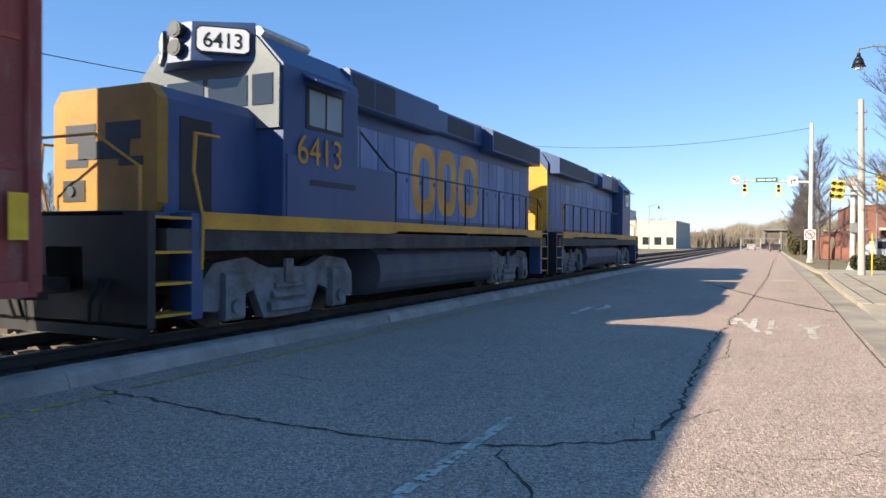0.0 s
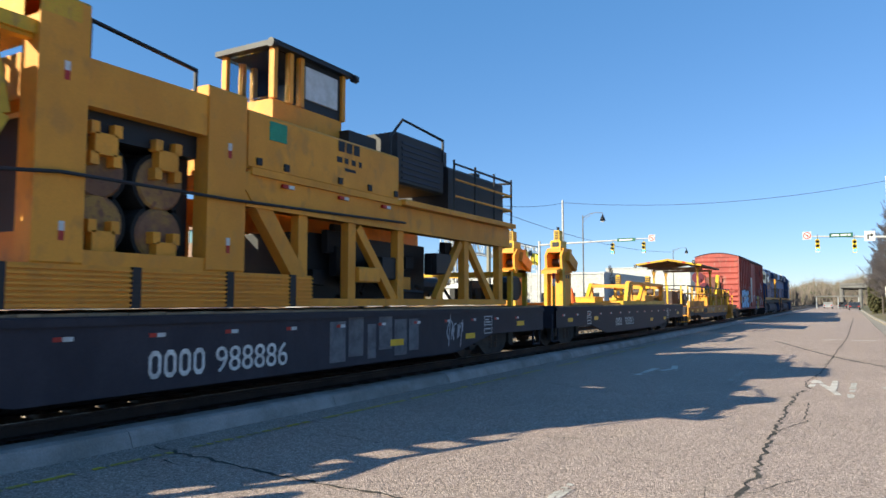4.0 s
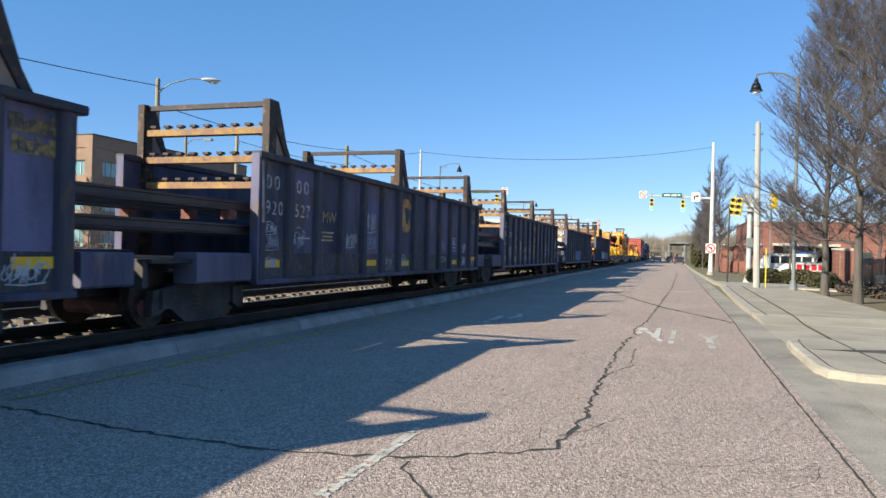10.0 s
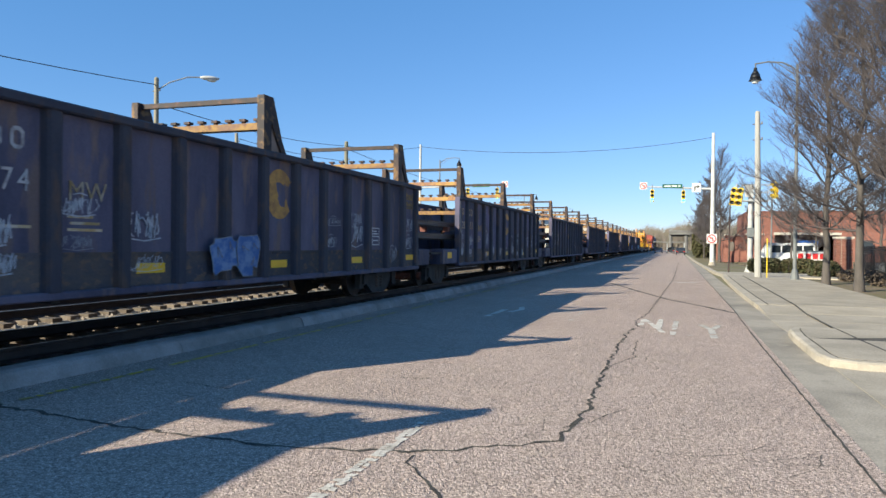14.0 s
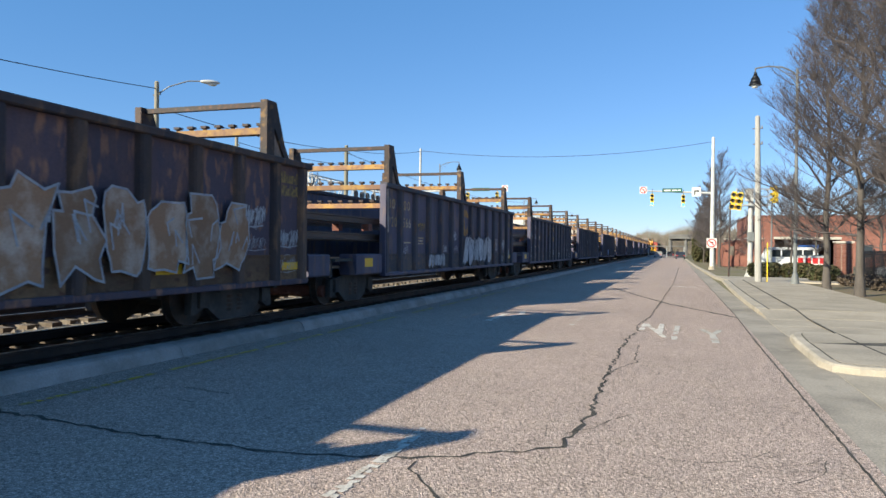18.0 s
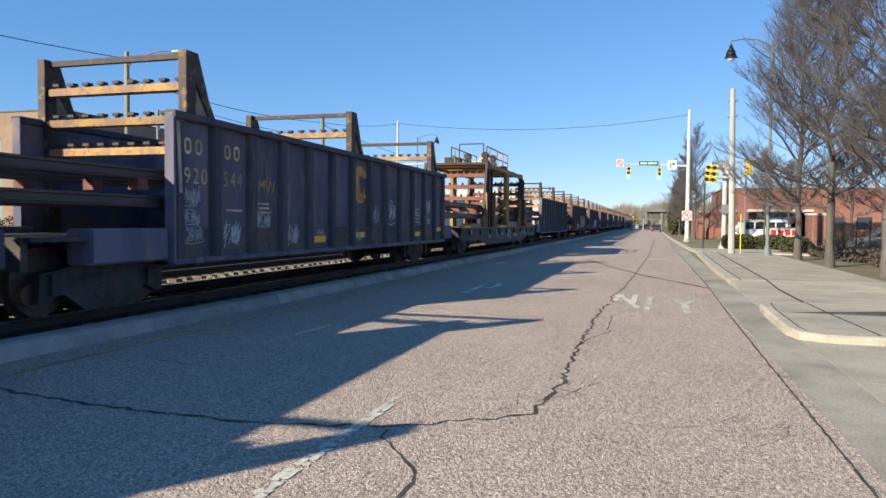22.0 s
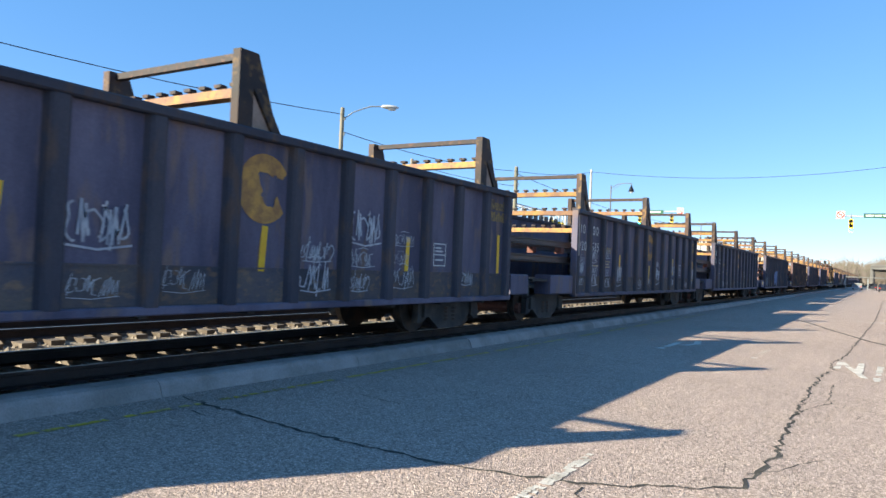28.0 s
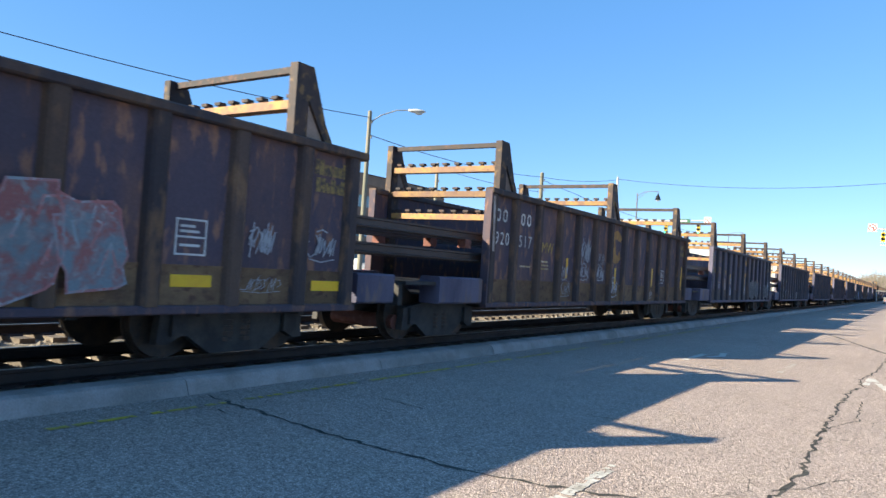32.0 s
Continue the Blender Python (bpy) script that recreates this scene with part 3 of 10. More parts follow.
# ---- ground, road, pavement ----
def ground():
    bm = bmesh.new()
    bx(bm, -900, 900, -150, 1500, -1.0, -0.06)
    tagged(part("ground", bm, GROUND), "dry winter ground of sand and thin grass", "ground", kind="structure")
    bm = bmesh.new()
    bmesh.ops.create_grid(bm, x_segments=20, y_segments=120, size=1, matrix=Matrix.Translation((-2.65, 160, 0)) @ Matrix.Diagonal((4.1, 220, 1, 1)))
    road = tagged(part("road", bm, ASPHALT), "worn pale asphalt street with long cracks and faded markings", "road", kind="structure")
    # road base, closed below
    box("road_base", -6.74, 1.44, -60, 380, -0.4, -0.012, CONCRETE, road)
    # long crack with its branches
    def crack(pts, w, seed, rough=0.03):
        r = random.Random(seed)
        fine = []
        for (a, b), (c, d) in zip(pts, pts[1:]):
            n = max(2, int(math.hypot(c - a, d - b) / 0.12))
            for i in range(n):
                k = i / n
                fine.append((a + (c - a) * k + r.uniform(-rough, rough), b + (d - b) * k + r.uniform(-rough, rough)))
        fine.append(pts[-1])
        bm = bmesh.new()
        for (a, b), (c, d) in zip(fine, fine[1:]):
            v = Vector((c - a, d - b)); v.normalize()
            k = Vector((-v.y, v.x)) * w * r.uniform(0.5, 1.3) / 2
            bm.faces.new([bm.verts.new(p) for p in ((a - k.x, b - k.y, 0.004), (c - k.x, d - k.y, 0.004), (c + k.x, d + k.y, 0.004), (a + k.x, b + k.y, 0.004))])
        part("crack", bm, CRACK, road, "dark jagged crack in the asphalt")
    crack([(-6.6, 5.2), (-3.95, 4.88), (-2.8, 4.88), (-1.81, 5.14), (-0.89, 5.81), (-0.79, 6.89), (-0.85, 10.87), (-0.83, 13.9), (-0.7, 14.3)], 0.04, 1, 0.045)
    crack([(-0.45, 14.4), (-0.72, 14.7), (-0.78, 15.8), (-0.6, 17.6), (-0.1, 36), (0.34, 77)], 0.03, 9, 0.035)
    crack([(-1.89, 5.0), (-1.76, 4.72), (-1.41, 4.3), (-1.2, 3.3)], 0.025, 2)
    crack([(-2.6, 31.2), (-1.2, 26), (-0.2, 22.6), (1.44, 18.6)], 0.11, 3)
    crack([(1.32, 2.0), (1.36, 13.0), (1.44, 19.3), (1.44, 60)], 0.026, 4, 0.006)
    crack([(-5.3, 6.7), (-4.6, 6.6)], 0.02, 5)
    crack([(-5.6, 13.4), (-4.4, 12.6), (-3.6, 12.4)], 0.02, 6)
    crack([(-0.85, 9.4), (-0.55, 10.6), (-0.6, 12.5)], 0.015, 7)
    crack([(-0.9, 6.2), (-0.4, 7.2)], 0.012, 8)
    # painted marks, worn through in places
    def paint(name, x0, x1, y0, y1, material, keep, cell, seed, label):
        r = random.Random(seed)
        bm = bmesh.new()
        nx, ny = max(1, round((x1 - x0) / cell)), max(1, round((y1 - y0) / cell))
        for i in range(nx):
            for j in range(ny):
                if r.random() < keep:
                    a, b = x0 + (x1 - x0) * i / nx, y0 + (y1 - y0) * j / ny
                    dx, dy = (x1 - x0) / nx, (y1 - y0) / ny
                    bm.faces.new([bm.verts.new((px + r.uniform(-0.012, 0.012), py + r.uniform(-0.012, 0.012), 0.006)) for px, py in ((a, b), (a + dx, b), (a + dx, b + dy), (a, b + dy))])
        part(name, bm, material, road, label)
    paint("lane_dash", -2.17, -2.07, 3.2, 5.97, WHITEPAINT, 0.8, 0.06, 11, "worn white lane dash")
    for k in range(1, 8):
        y = 5.97 + 12.2 * k
        paint("lane_dash", -2.17, -2.07, y - 2.9, y, WHITEPAINT, 0.25, 0.08, 20 + k, "nearly worn away white lane dash")
    for k in range(14):
        y = 1.0 + k * 2.2
        paint("edge_line", -6.24, -6.16, y, y + rng.uniform(1.3, 2.1), YELLOWPAINT, 0.72, 0.06, 40 + k, "broken old yellow edge line")
    paint("stop_line", -1.0, 0.9, 33.5, 33.9, WHITEPAINT, 0.5, 0.1, 61, "worn white stop line")

    def letter(lines, w, seed, label):
        r = random.Random(seed)
        bm = bmesh.new()
        for layer, pts in enumerate(lines):
            for (a, b), (c, d) in zip(pts, pts[1:]):
                n = max(2, int(math.hypot(c - a, d - b) / 0.16))
                v = Vector((c - a, d - b)); v.normalize()
                for i in range(n):
                    if r.random() < 0.1:
                        continue
                    p, q = i / n, (i + 1.05) / n
                    k = w / 2 * r.uniform(0.75, 1.05)
                    bm.faces.new([bm.verts.new((a + (c - a) * s + o * k, b + (d - b) * s, 0.006 + 0.0015 * layer)) for s, o in ((p, -1), (q, -1), (q, 1), (p, 1))])
        part("road_letter", bm, WHITEPAINT, road, label)
    letter([[(-0.66, 14.9), (-0.62, 16.2)], [(-0.6, 16.1), (-0.4, 14.9)], [(-0.42, 15.1), (-0.2, 13.8)], [(-0.3, 14.4), (-0.28, 16.2)]], 0.12, 3, "worn white road letter N")
    letter([[(0.0, 14.4), (0.04, 16.0)], [(-0.02, 13.5), (-0.02, 14.0)], [(0.16, 13.62), (0.3, 13.5)]], 0.11, 4, "worn white road letter L")
    letter([[(0.68, 13.3), (0.68, 14.6)], [(0.68, 14.6), (0.52, 15.5)], [(0.72, 14.7), (0.86, 15.5)]], 0.13, 5, "worn white road letter Y")
    letter([[(-4.0, 15.4), (-4.0, 17.2)], [(-4.0, 17.2), (-3.6, 17.2)], [(-3.75, 16.6), (-3.6, 17.2), (-3.75, 18.0)]], 0.16, 6, "worn white turn arrow")
    # hair cracks and small pits round the long crack
    hair = random.Random(77)
    for k in range(26):
        x, y = hair.uniform(-1.6, 0.9), hair.uniform(5.0, 12.5)
        a = hair.gauss(0.5, 0.5)
        n = hair.uniform(0.25, 0.9)
        crack([(x, y), (x + n * math.cos(a) * 0.5, y + n * math.sin(a) * 0.5 + 0.03), (x + n * math.cos(a + 0.3), y + n * math.sin(a + 0.3))], hair.uniform(0.004, 0.007), 200 + k, 0.012)
    for k in range(16):
        x, y = hair.uniform(-6.0, -2.6), hair.uniform(4.5, 15)
        crack([(x, y), (x + hair.uniform(0.1, 0.35), y + hair.uniform(-0.08, 0.12))], hair.uniform(0.008, 0.02), 300 + k, 0.01)
    # kerb of separate stones along the track
    kerb = thing("kerb", "pale concrete kerb in long weathered lengths beside the track", "kerb", kind="structure")
    y, r = 5.05 - 7 * 3.5, random.Random(9)
    while y < 330:
        n = 3.5
        dz, dx = r.uniform(-0.008, 0.008), r.uniform(-0.008, 0.008)
        bm = bmesh.new()
        prism(bm, [(-7.1 + dx, -0.25), (-6.75 + dx, -0.25), (-6.75 + dx, 0.0), (-6.8 + dx, 0.12 + dz), (-6.83 + dx, 0.16 + dz), (-6.89 + dx, 0.183 + dz), (-7.1 + dx, 0.19 + dz)], 'y', y + 0.006, y + n - 0.006)
        part("kerb_length", bm, KERBSTONE, kerb)
        y += n
    # gutter, pavement, kerbs on the other side
    pav = thing("pavement", "pale concrete pavement slabs with dark joints", "pavement", kind="structure")
    box("gutter", 1.44, 2.05, -60, 330, -0.3, -0.002, GUTTER, pav, "stained concrete gutter strip")
    for k in range(20):
        y0 = -40 + k * 3.0
        box("slab", 2.05, 3.0, y0 + 0.01, y0 + 2.99, -0.3, 0.004, CONCRETE, pav)
        box("slab", 3.025, 6.0, y0 + 0.01, y0 + 2.99, -0.3, 0.02 + 0.004 * math.sin(k * 2.3), CONCRETE, pav)
    # raised footway past the dropped crossing, level with its kerb
    def edge(y):
        return 2.08 + 0.0045 * max(0, y - 22) ** 1.45
    ys = [20.6 + k * 2.9 for k in range(8)]
    for y0, y1 in zip(ys, ys[1:]):
        for a0, a1, b0, b1, z in ((edge(y0) + 0.3, edge(y1) + 0.3, 3.0 + 0.02 * (y0 - 20), 3.0 + 0.02 * (y1 - 20), 0.098), (3.03 + 0.02 * (y0 - 20), 3.03 + 0.02 * (y1 - 20), 6.0, 6.0, 0.104)):
            part("slab", prism(bmesh.new(), [(a0, y0 + 0.008), (b0, y0 + 0.008), (b1, y1 - 0.008), (a1, y1 - 0.008)], 'z', -0.2, z), CONCRETE, pav)
        bm = bmesh.new()
        bar(bm, (edge(y0) + 0.13, y0 + 0.006, 0.0), (edge(y1) + 0.13, y1 - 0.006, 0.0), 0.27, 0.2)
        part("kerb_length", bm, KERBPALE, pav, "pale concrete kerb")
    part("ramp_slab", prism(bmesh.new(), [(20.59, -0.2), (20.59, 0.099), (19.0, 0.024), (19.0, -0.2)], 'x', 3.03, 6.0), CONCRETE, pav, "sloping dropped-kerb slab")
    part("ramp_slab", prism(bmesh.new(), [(20.59, -0.2), (20.59, 0.09), (18.6, 0.006), (18.6, -0.2)], 'x', 2.1, 3.0), CONCRETE, pav, "sloping dropped-kerb slab")
    # raised island with its rounded kerb
    def outline(e):
        return [(6.0, 10.5 + e), (2.75, 10.5 + e), (2.3 + e * 0.3, 10.53 + e), (2.0 + e * 0.7, 10.74 + e * 0.6), (1.9 + e, 11.2 + e * 0.3), (1.92 + e, 13.4), (1.98 + e, 14.4 - e * 0.3), (2.1 + e * 0.7, 14.75 - e * 0.6), (2.35 + e * 0.3, 14.9 - e), (6.0, 14.9 - e)]
    for e0, e1, z0, z1 in ((0.0, 0.03, -0.2, 0.085), (0.03, 0.07, 0.085, 0.112)):
        bm = bmesh.new()
        lo_, hi_ = [bm.verts.new((x, y, z0)) for x, y in outline(e0)], [bm.verts.new((x, y, z1)) for x, y in outline(e1)]
        for i in range(len(lo_)):
            bm.faces.new((lo_[i], lo_[(i + 1) % len(lo_)], hi_[(i + 1) % len(lo_)], hi_[i]))
        bm.faces.new(hi_)
        part("island_kerb", bm, KERBPALE, pav, "rounded concrete kerb of the island")
    part("island_joint", prism(bmesh.new(), outline(0.2), 'z', 0.0, 0.1135), CRACK, pav, "dark joint behind the kerb")
    part("island_slab", prism(bmesh.new(), [(x, max(y, 13.06)) for x, y in outline(0.225)][4:], 'z', 0.0, 0.117), CONCRETE, pav)
    part("island_slab", prism(bmesh.new(), [(x, min(y, 13.04)) for x, y in outline(0.225)][:6] + [(6.0, 13.04)], 'z', 0.0, 0.117), CONCRETE, pav)
    bm = bmesh.new()
    for y0, y1, x0, x1 in ((10.72, 13.0, 3.0, 2.9), (13.0, 14.7, 2.9, 2.86)):
        bar(bm, (x0, y0, 0.117), (x1, y1, 0.117), 0.035, 0.006)
    part("joint", bm, CRACK, pav, "dark pavement joint")
    bm = bmesh.new()
    bar(bm, (3.02, -20, 0.02), (3.02, 10.45, 0.02), 0.03, 0.006)
    bar(bm, (3.01, 14.95, 0.024), (3.02, 19.0, 0.028), 0.045, 0.006)
    bar(bm, (3.02, 19.0, 0.028), (3.02, 20.6, 0.106), 0.045, 0.006)
    bar(bm, (3.02, 20.6, 0.106), (3.42, 40.8, 0.108), 0.06, 0.006)
    part("joint", bm, CRACK, pav, "dark pavement joint")
    bm = bmesh.new()
    for y0, y1 in zip(ys, ys[1:]):
        bar(bm, (edge(y0) + 0.285, y0, 0.1), (edge(y1) + 0.285, y1, 0.1), 0.035, 0.006)
    part("joint", bm, CRACK, pav, "dark joint behind the kerb")
    bm = bmesh.new()
    for a, b, c, d in ((2.62, 41, 2.35, 46), (2.35, 46, 2.0, 78), (2.0, 78, 1.9, 200)):
        bar(bm, (a, b, 0.02), (c, d, 0.02), 0.2, 0.2)
    part("far_kerb", bm, KERBPALE, pav, "concrete kerb")
    part("cross_slab", prism(bmesh.new(), [(2.75, 40.92), (5.3, 40.92), (9.0, 38.5), (9.0, 46), (2.5, 47)], 'z', -0.3, 0.1), CONCRETE, pav, "pale concrete crossing landing")
    verge = box("verge", 6.02, 60, -40, 300, -0.3, 0.03, surf("leaf_litter", (0.19, 0.14, 0.09), (0.15, 0.13, 0.06), 0.95, scale=0.9, bump=0.6, fine=25, grain=0.4, bumpdist=0.03))
    tagged(verge, "verge of dry grass and fallen leaves", "verge", kind="structure")


ground()


# ---- track ----
def track():
    bed = bmesh.new()
    prism(bed, [(-40, -0.3), (-7.1, -0.3), (-7.1, 0.06), (-9.9, 0.06), (-10.5, 0.0), (-11.2, 0.04), (-14.0, 0.04), (-15.5, -0.02), (-40, -0.02)], 'y', -120, 700)
    bed = tagged(part("track_bed", bed, BALLAST), "bed of tan crushed stone under two tracks", "ballast", kind="structure")
    # loose stones
    r = random.Random(3)
    verts, faces = [], []
    for i in range(5200):
        y = r.uniform(1.5, 34) if i < 4300 else r.uniform(34, 60)
        x = r.choice((r.uniform(-7.55, -7.12), r.uniform(-9.05, -7.72), r.uniform(-11.6, -9.25), r.uniform(-11.6, -9.25), r.uniform(-15.3, -11.9)))
        z = 0.058 if x > -9.9 else 0.02 if x > -11.1 else 0.038
        s = r.uniform(0.02, 0.055)
        b = len(verts)
        for p in ((1, 0, 0), (-0.5, 0.9, 0), (-0.5, -0.9, 0), (0.1, 0.1, 1.0)):
            verts.append((x + p[0] * s * r.uniform(0.6, 1.3), y + p[1] * s * r.uniform(0.6, 1.3), z + p[2] * s * r.uniform(0.7, 1.4) - 0.004))
        faces += [(b, b + 1, b + 3), (b + 1, b + 2, b + 3), (b + 2, b, b + 3)]
    me = bpy.data.meshes.new("ballast_stones")
    me.from_pydata(verts, [], faces)
    me.materials.append(STONE)
    tagged(new("ballast_stones", me), "loose tan ballast stones between the ties", "ballast", kind="stuff")
    # ties
    bm = bmesh.new()
    bx(bm, -1.3, 1.3, -0.115, 0.115, -0.06, 0.135)
    tie = mesh("tie", bm, TIE)
    bm = bmesh.new()
    bx(bm, -0.18, 0.18, -0.1, 0.1, 0.135, 0.15)
    plate = mesh("tie_plate", bm, RACK)
    for xc, n, z, nm in ((XC, 150, 0.0, "near_track"), (-12.55, 150, -0.02, "far_track")):
        tr = thing(nm, "railway track of rusty rails on dark timber ties", "track", (xc, 0, z), kind="structure")
        for i in range(n):
            use("tie", tie, tr, pose(rng.uniform(-0.05, 0.05), -8 + i * 0.5 + rng.uniform(-0.02, 0.02), 0, 0, 0, rng.uniform(-1, 1)))
        bm = bmesh.new()
        for i in range(n, 1100):
            bx(bm, -1.3, 1.3, -8 + i * 0.5 - 0.115, -8 + i * 0.5 + 0.115, -0.02, 0.135)
        part("far_ties", bm, TIE, tr)["kind"] = "stuff"
        for s in (-1, 1):
            c = s * 0.755
            bm = bmesh.new()
            prism(bm, [(c - 0.075, 0.135), (c + 0.075, 0.135), (c + 0.075, 0.145), (c + 0.012, 0.165), (c + 0.01, 0.255), (c + 0.036, 0.268), (c + 0.036, 0.296), (c + 0.03, 0.3), (c - 0.03, 0.3), (c - 0.036, 0.296), (c - 0.036, 0.268), (c - 0.01, 0.255), (c - 0.012, 0.165), (c - 0.075, 0.145)], 'y', -120, 700)
            rail = part("rail", bm, RAILSTEEL, tr, "rusty running rail")
            box("rail_head", c - 0.026, c + 0.026, -120, 700, 0.2995, 0.303, RAILTOP, rail, "polished rail head")
            for i in range(60):
                use("tie_plate", plate, tr, pose(c, -4 + i * 0.5, 0.0))


track()

# ---- running gear ----
def truck_meshes(blomberg=False):
    """Side frame, wheel, axle, bolster, spring nest of a two-axle truck, centred on its pivot."""
    wb = 2.74 if blomberg else 1.78
    r = 0.51 if blomberg else 0.46
    half = wb / 2
    bm = bmesh.new()
    if blomberg:
        prism(bm, [(-half - 0.6, 0.6), (-half - 0.58, 1.0), (-half - 0.35, 1.26), (-half + 0.35, 1.34), (-0.75, 1.24), (-0.5, 1.16), (0.5, 1.16), (0.75, 1.24), (half - 0.35, 1.34), (half + 0.35, 1.26), (half + 0.58, 1.0), (half + 0.6, 0.6), (half + 0.3, 0.56), (half - 0.4, 0.8), (0.85, 0.84), (0.6, 0.38), (-0.6, 0.38), (-0.85, 0.84), (-half + 0.4, 0.8), (-half - 0.3, 0.56)], 'x', 1.0, 1.16)
        for y in (-half, half):
            bx(bm, 1.12, 1.27, y - 0.21, y + 0.21, 0.42, 1.12, 0.04)
            tube(bm, (1.26, y, 0.62), (1.33, y, 0.62), 0.11, n=12)
        bx(bm, 1.12, 1.25, -0.52, 0.52, 0.46, 0.62, 0.03)
        bx(bm, 1.12, 1.23, -0.44, 0.44, 0.66, 0.78, 0.03)
        bx(bm, 1.12, 1.22, -0.36, 0.36, 0.82, 0.92, 0.03)
        bx(bm, 1.14, 1.2, -0.1, 0.1, 0.9, 1.3)
    else:
        prism(bm, [(-half - 0.28, 0.5), (-half - 0.25, 0.88), (-half + 0.22, 0.95), (-0.4, 1.02), (0.4, 1.02), (half - 0.22, 0.95), (half + 0.25, 0.88), (half + 0.28, 0.5), (half + 0.12, 0.5), (half - 0.1, 0.62), (0.62, 0.5), (0.4, 0.36), (-0.4, 0.36), (-0.62, 0.5), (-half + 0.1, 0.62), (-half - 0.12, 0.5)], 'x', 0.93, 1.06)
        for y in (-half, half):
            bx(bm, 1.03, 1.12, y - 0.12, y + 0.12, 0.6, 0.88)
    frame_me = mesh("side_frame", bm, TRUCKGREY if blomberg else UNDER)
    bm = bmesh.new()
    tube(bm, (0.66, 0, 0), (0.79, 0, 0), r, r, 24)
    tube(bm, (0.64, 0, 0), (0.67, 0, 0), r + 0.028, r + 0.028, 24)
    tube(bm, (0.79, 0, 0), (0.83, 0, 0), 0.16, 0.13, 12)
    wheel_me = mesh("wheel", bm, WHEEL)
    bm = bmesh.new()
    tube(bm, (-0.98, 0, 0), (0.98, 0, 0), 0.08, n=10)
    axle_me = mesh("axle", bm, UNDER)
    bm = bmesh.new()
    for y in (-0.14, 0.14):
        for k in range(4):
            tube(bm, (1.0, y, 0.5 + k * 0.075), (1.0, y, 0.55 + k * 0.075), 0.1, 0.1, 10)
    spring_me = mesh("spring", bm, WHEEL)
    return frame_me, wheel_me, axle_me, spring_me, wb, r


TRUCK, BLOM = truck_meshes(), truck_meshes(True)


def truck(parent, y, kind=TRUCK):
    frame_me, wheel_me, axle_me, spring_me, wb, r = kind
    bm = bmesh.new()
    bx(bm, -0.95, 0.95, -0.22, 0.22, 0.55, 0.92)
    t = part("truck", bm, UNDER, parent)
    t.matrix_basis = pose(0, y, 0)
    flip = Matrix.Rotation(math.pi, 4, 'Z')
    for s in (Matrix.Identity(4), flip):
        use("side_frame", frame_me, t, s)
        use("spring", spring_me, t, s)["kind"] = "stuff"
        for a in (-wb / 2, wb / 2):
            use("wheel", wheel_me, t, Matrix.Translation((0, a, 0.303 + r)) @ s)
    for a in (-wb / 2, wb / 2):
        use("axle", axle_me, t, pose(0, a, 0.303 + r))
    return t


def coupler(parent, y, s, z=1.08):
    bm = bmesh.new()
    bx(bm, -0.11, 0.11, min(y, y + s * 0.42), max(y, y + s * 0.42), z - 0.1, z + 0.1)
    prism(bm, [(-0.16, y + s * 0.36), (0.2, y + s * 0.36), (0.2, y + s * 0.52), (0.06, y + s * 0.6), (-0.16, y + s * 0.56)], 'z', z - 0.16, z + 0.16)
    return part("coupler", bm, WHEEL, parent, "rusty knuckle coupler")


# ---- rail-train gondolas ----
BODY, TAIL = 14.5, 14.62


def rack(parent, y, low):
    """A cross rack: two braced posts, a top bar and studded roller beams."""
    bm = bmesh.new()
    bx(bm, -1.34, 1.34, y - 0.05, y + 0.05, 4.13, 4.22)
    top = part("rack", bm, RACK, parent, "brown steel rail rack with yellow roller beams")
    for s in (-1, 1):
        bm = bmesh.new()
        x0, x1 = (s * 1.34, s * 1.42)
        prism(bm, [(y - 0.14, 3.2), (y + 0.1, 3.2), (y + 0.1, 3.78), (y + 0.5, 3.2), (y + 0.66, 3.2), (y + 0.46, 3.5), (y + 0.16, 4.24), (y - 0.1, 4.24)], 'x', min(x0, x1), max(x0, x1))
        bx(bm, min(x0, x1) - 0.06, max(x0, x1), y - 0.15, y - 0.1, 3.2, 4.24)
        bx(bm, min(s * 1.3, s * 1.4), max(s * 1.3, s * 1.4), y - 0.12, y + 0.12, 1.06, 3.2)
        part("post", bm, RACKPOST, top, "tapered rack post")
        bm = bmesh.new()
        xa, xb = sorted((s * 1.355, s * 1.375))
        prism(bm, [(y + 0.09, 3.2), (y + 0.52, 3.2), (y + 0.09, 3.8)], 'x', xa, xb)
        part("gusset", bm, LITGUSSET, top, "triangular gusset, coloured pale as if lit")
    for z in ((3.72, 3.2, 2.72) if low else (3.72,)):
        bm = bmesh.new()
        bx(bm, -1.3, 1.3, y - 0.1, y + 0.1, z - 0.09, z + 0.03, 0.02)
        b = part("roller_beam", bm, BEAMYEL, top)
        bm = bmesh.new()
        for i in range(9):
            x = -1.2 + i * 0.3
            tube(bm, (x, y, z + 0.03), (x, y, z + 0.075), 0.04, n=6)
            bx(bm, x - 0.06, x + 0.06, y - 0.06, y + 0.06, z + 0.075, z + 0.12)
        part("studs", bm, RACK, b)["kind"] = "stuff"
    return top


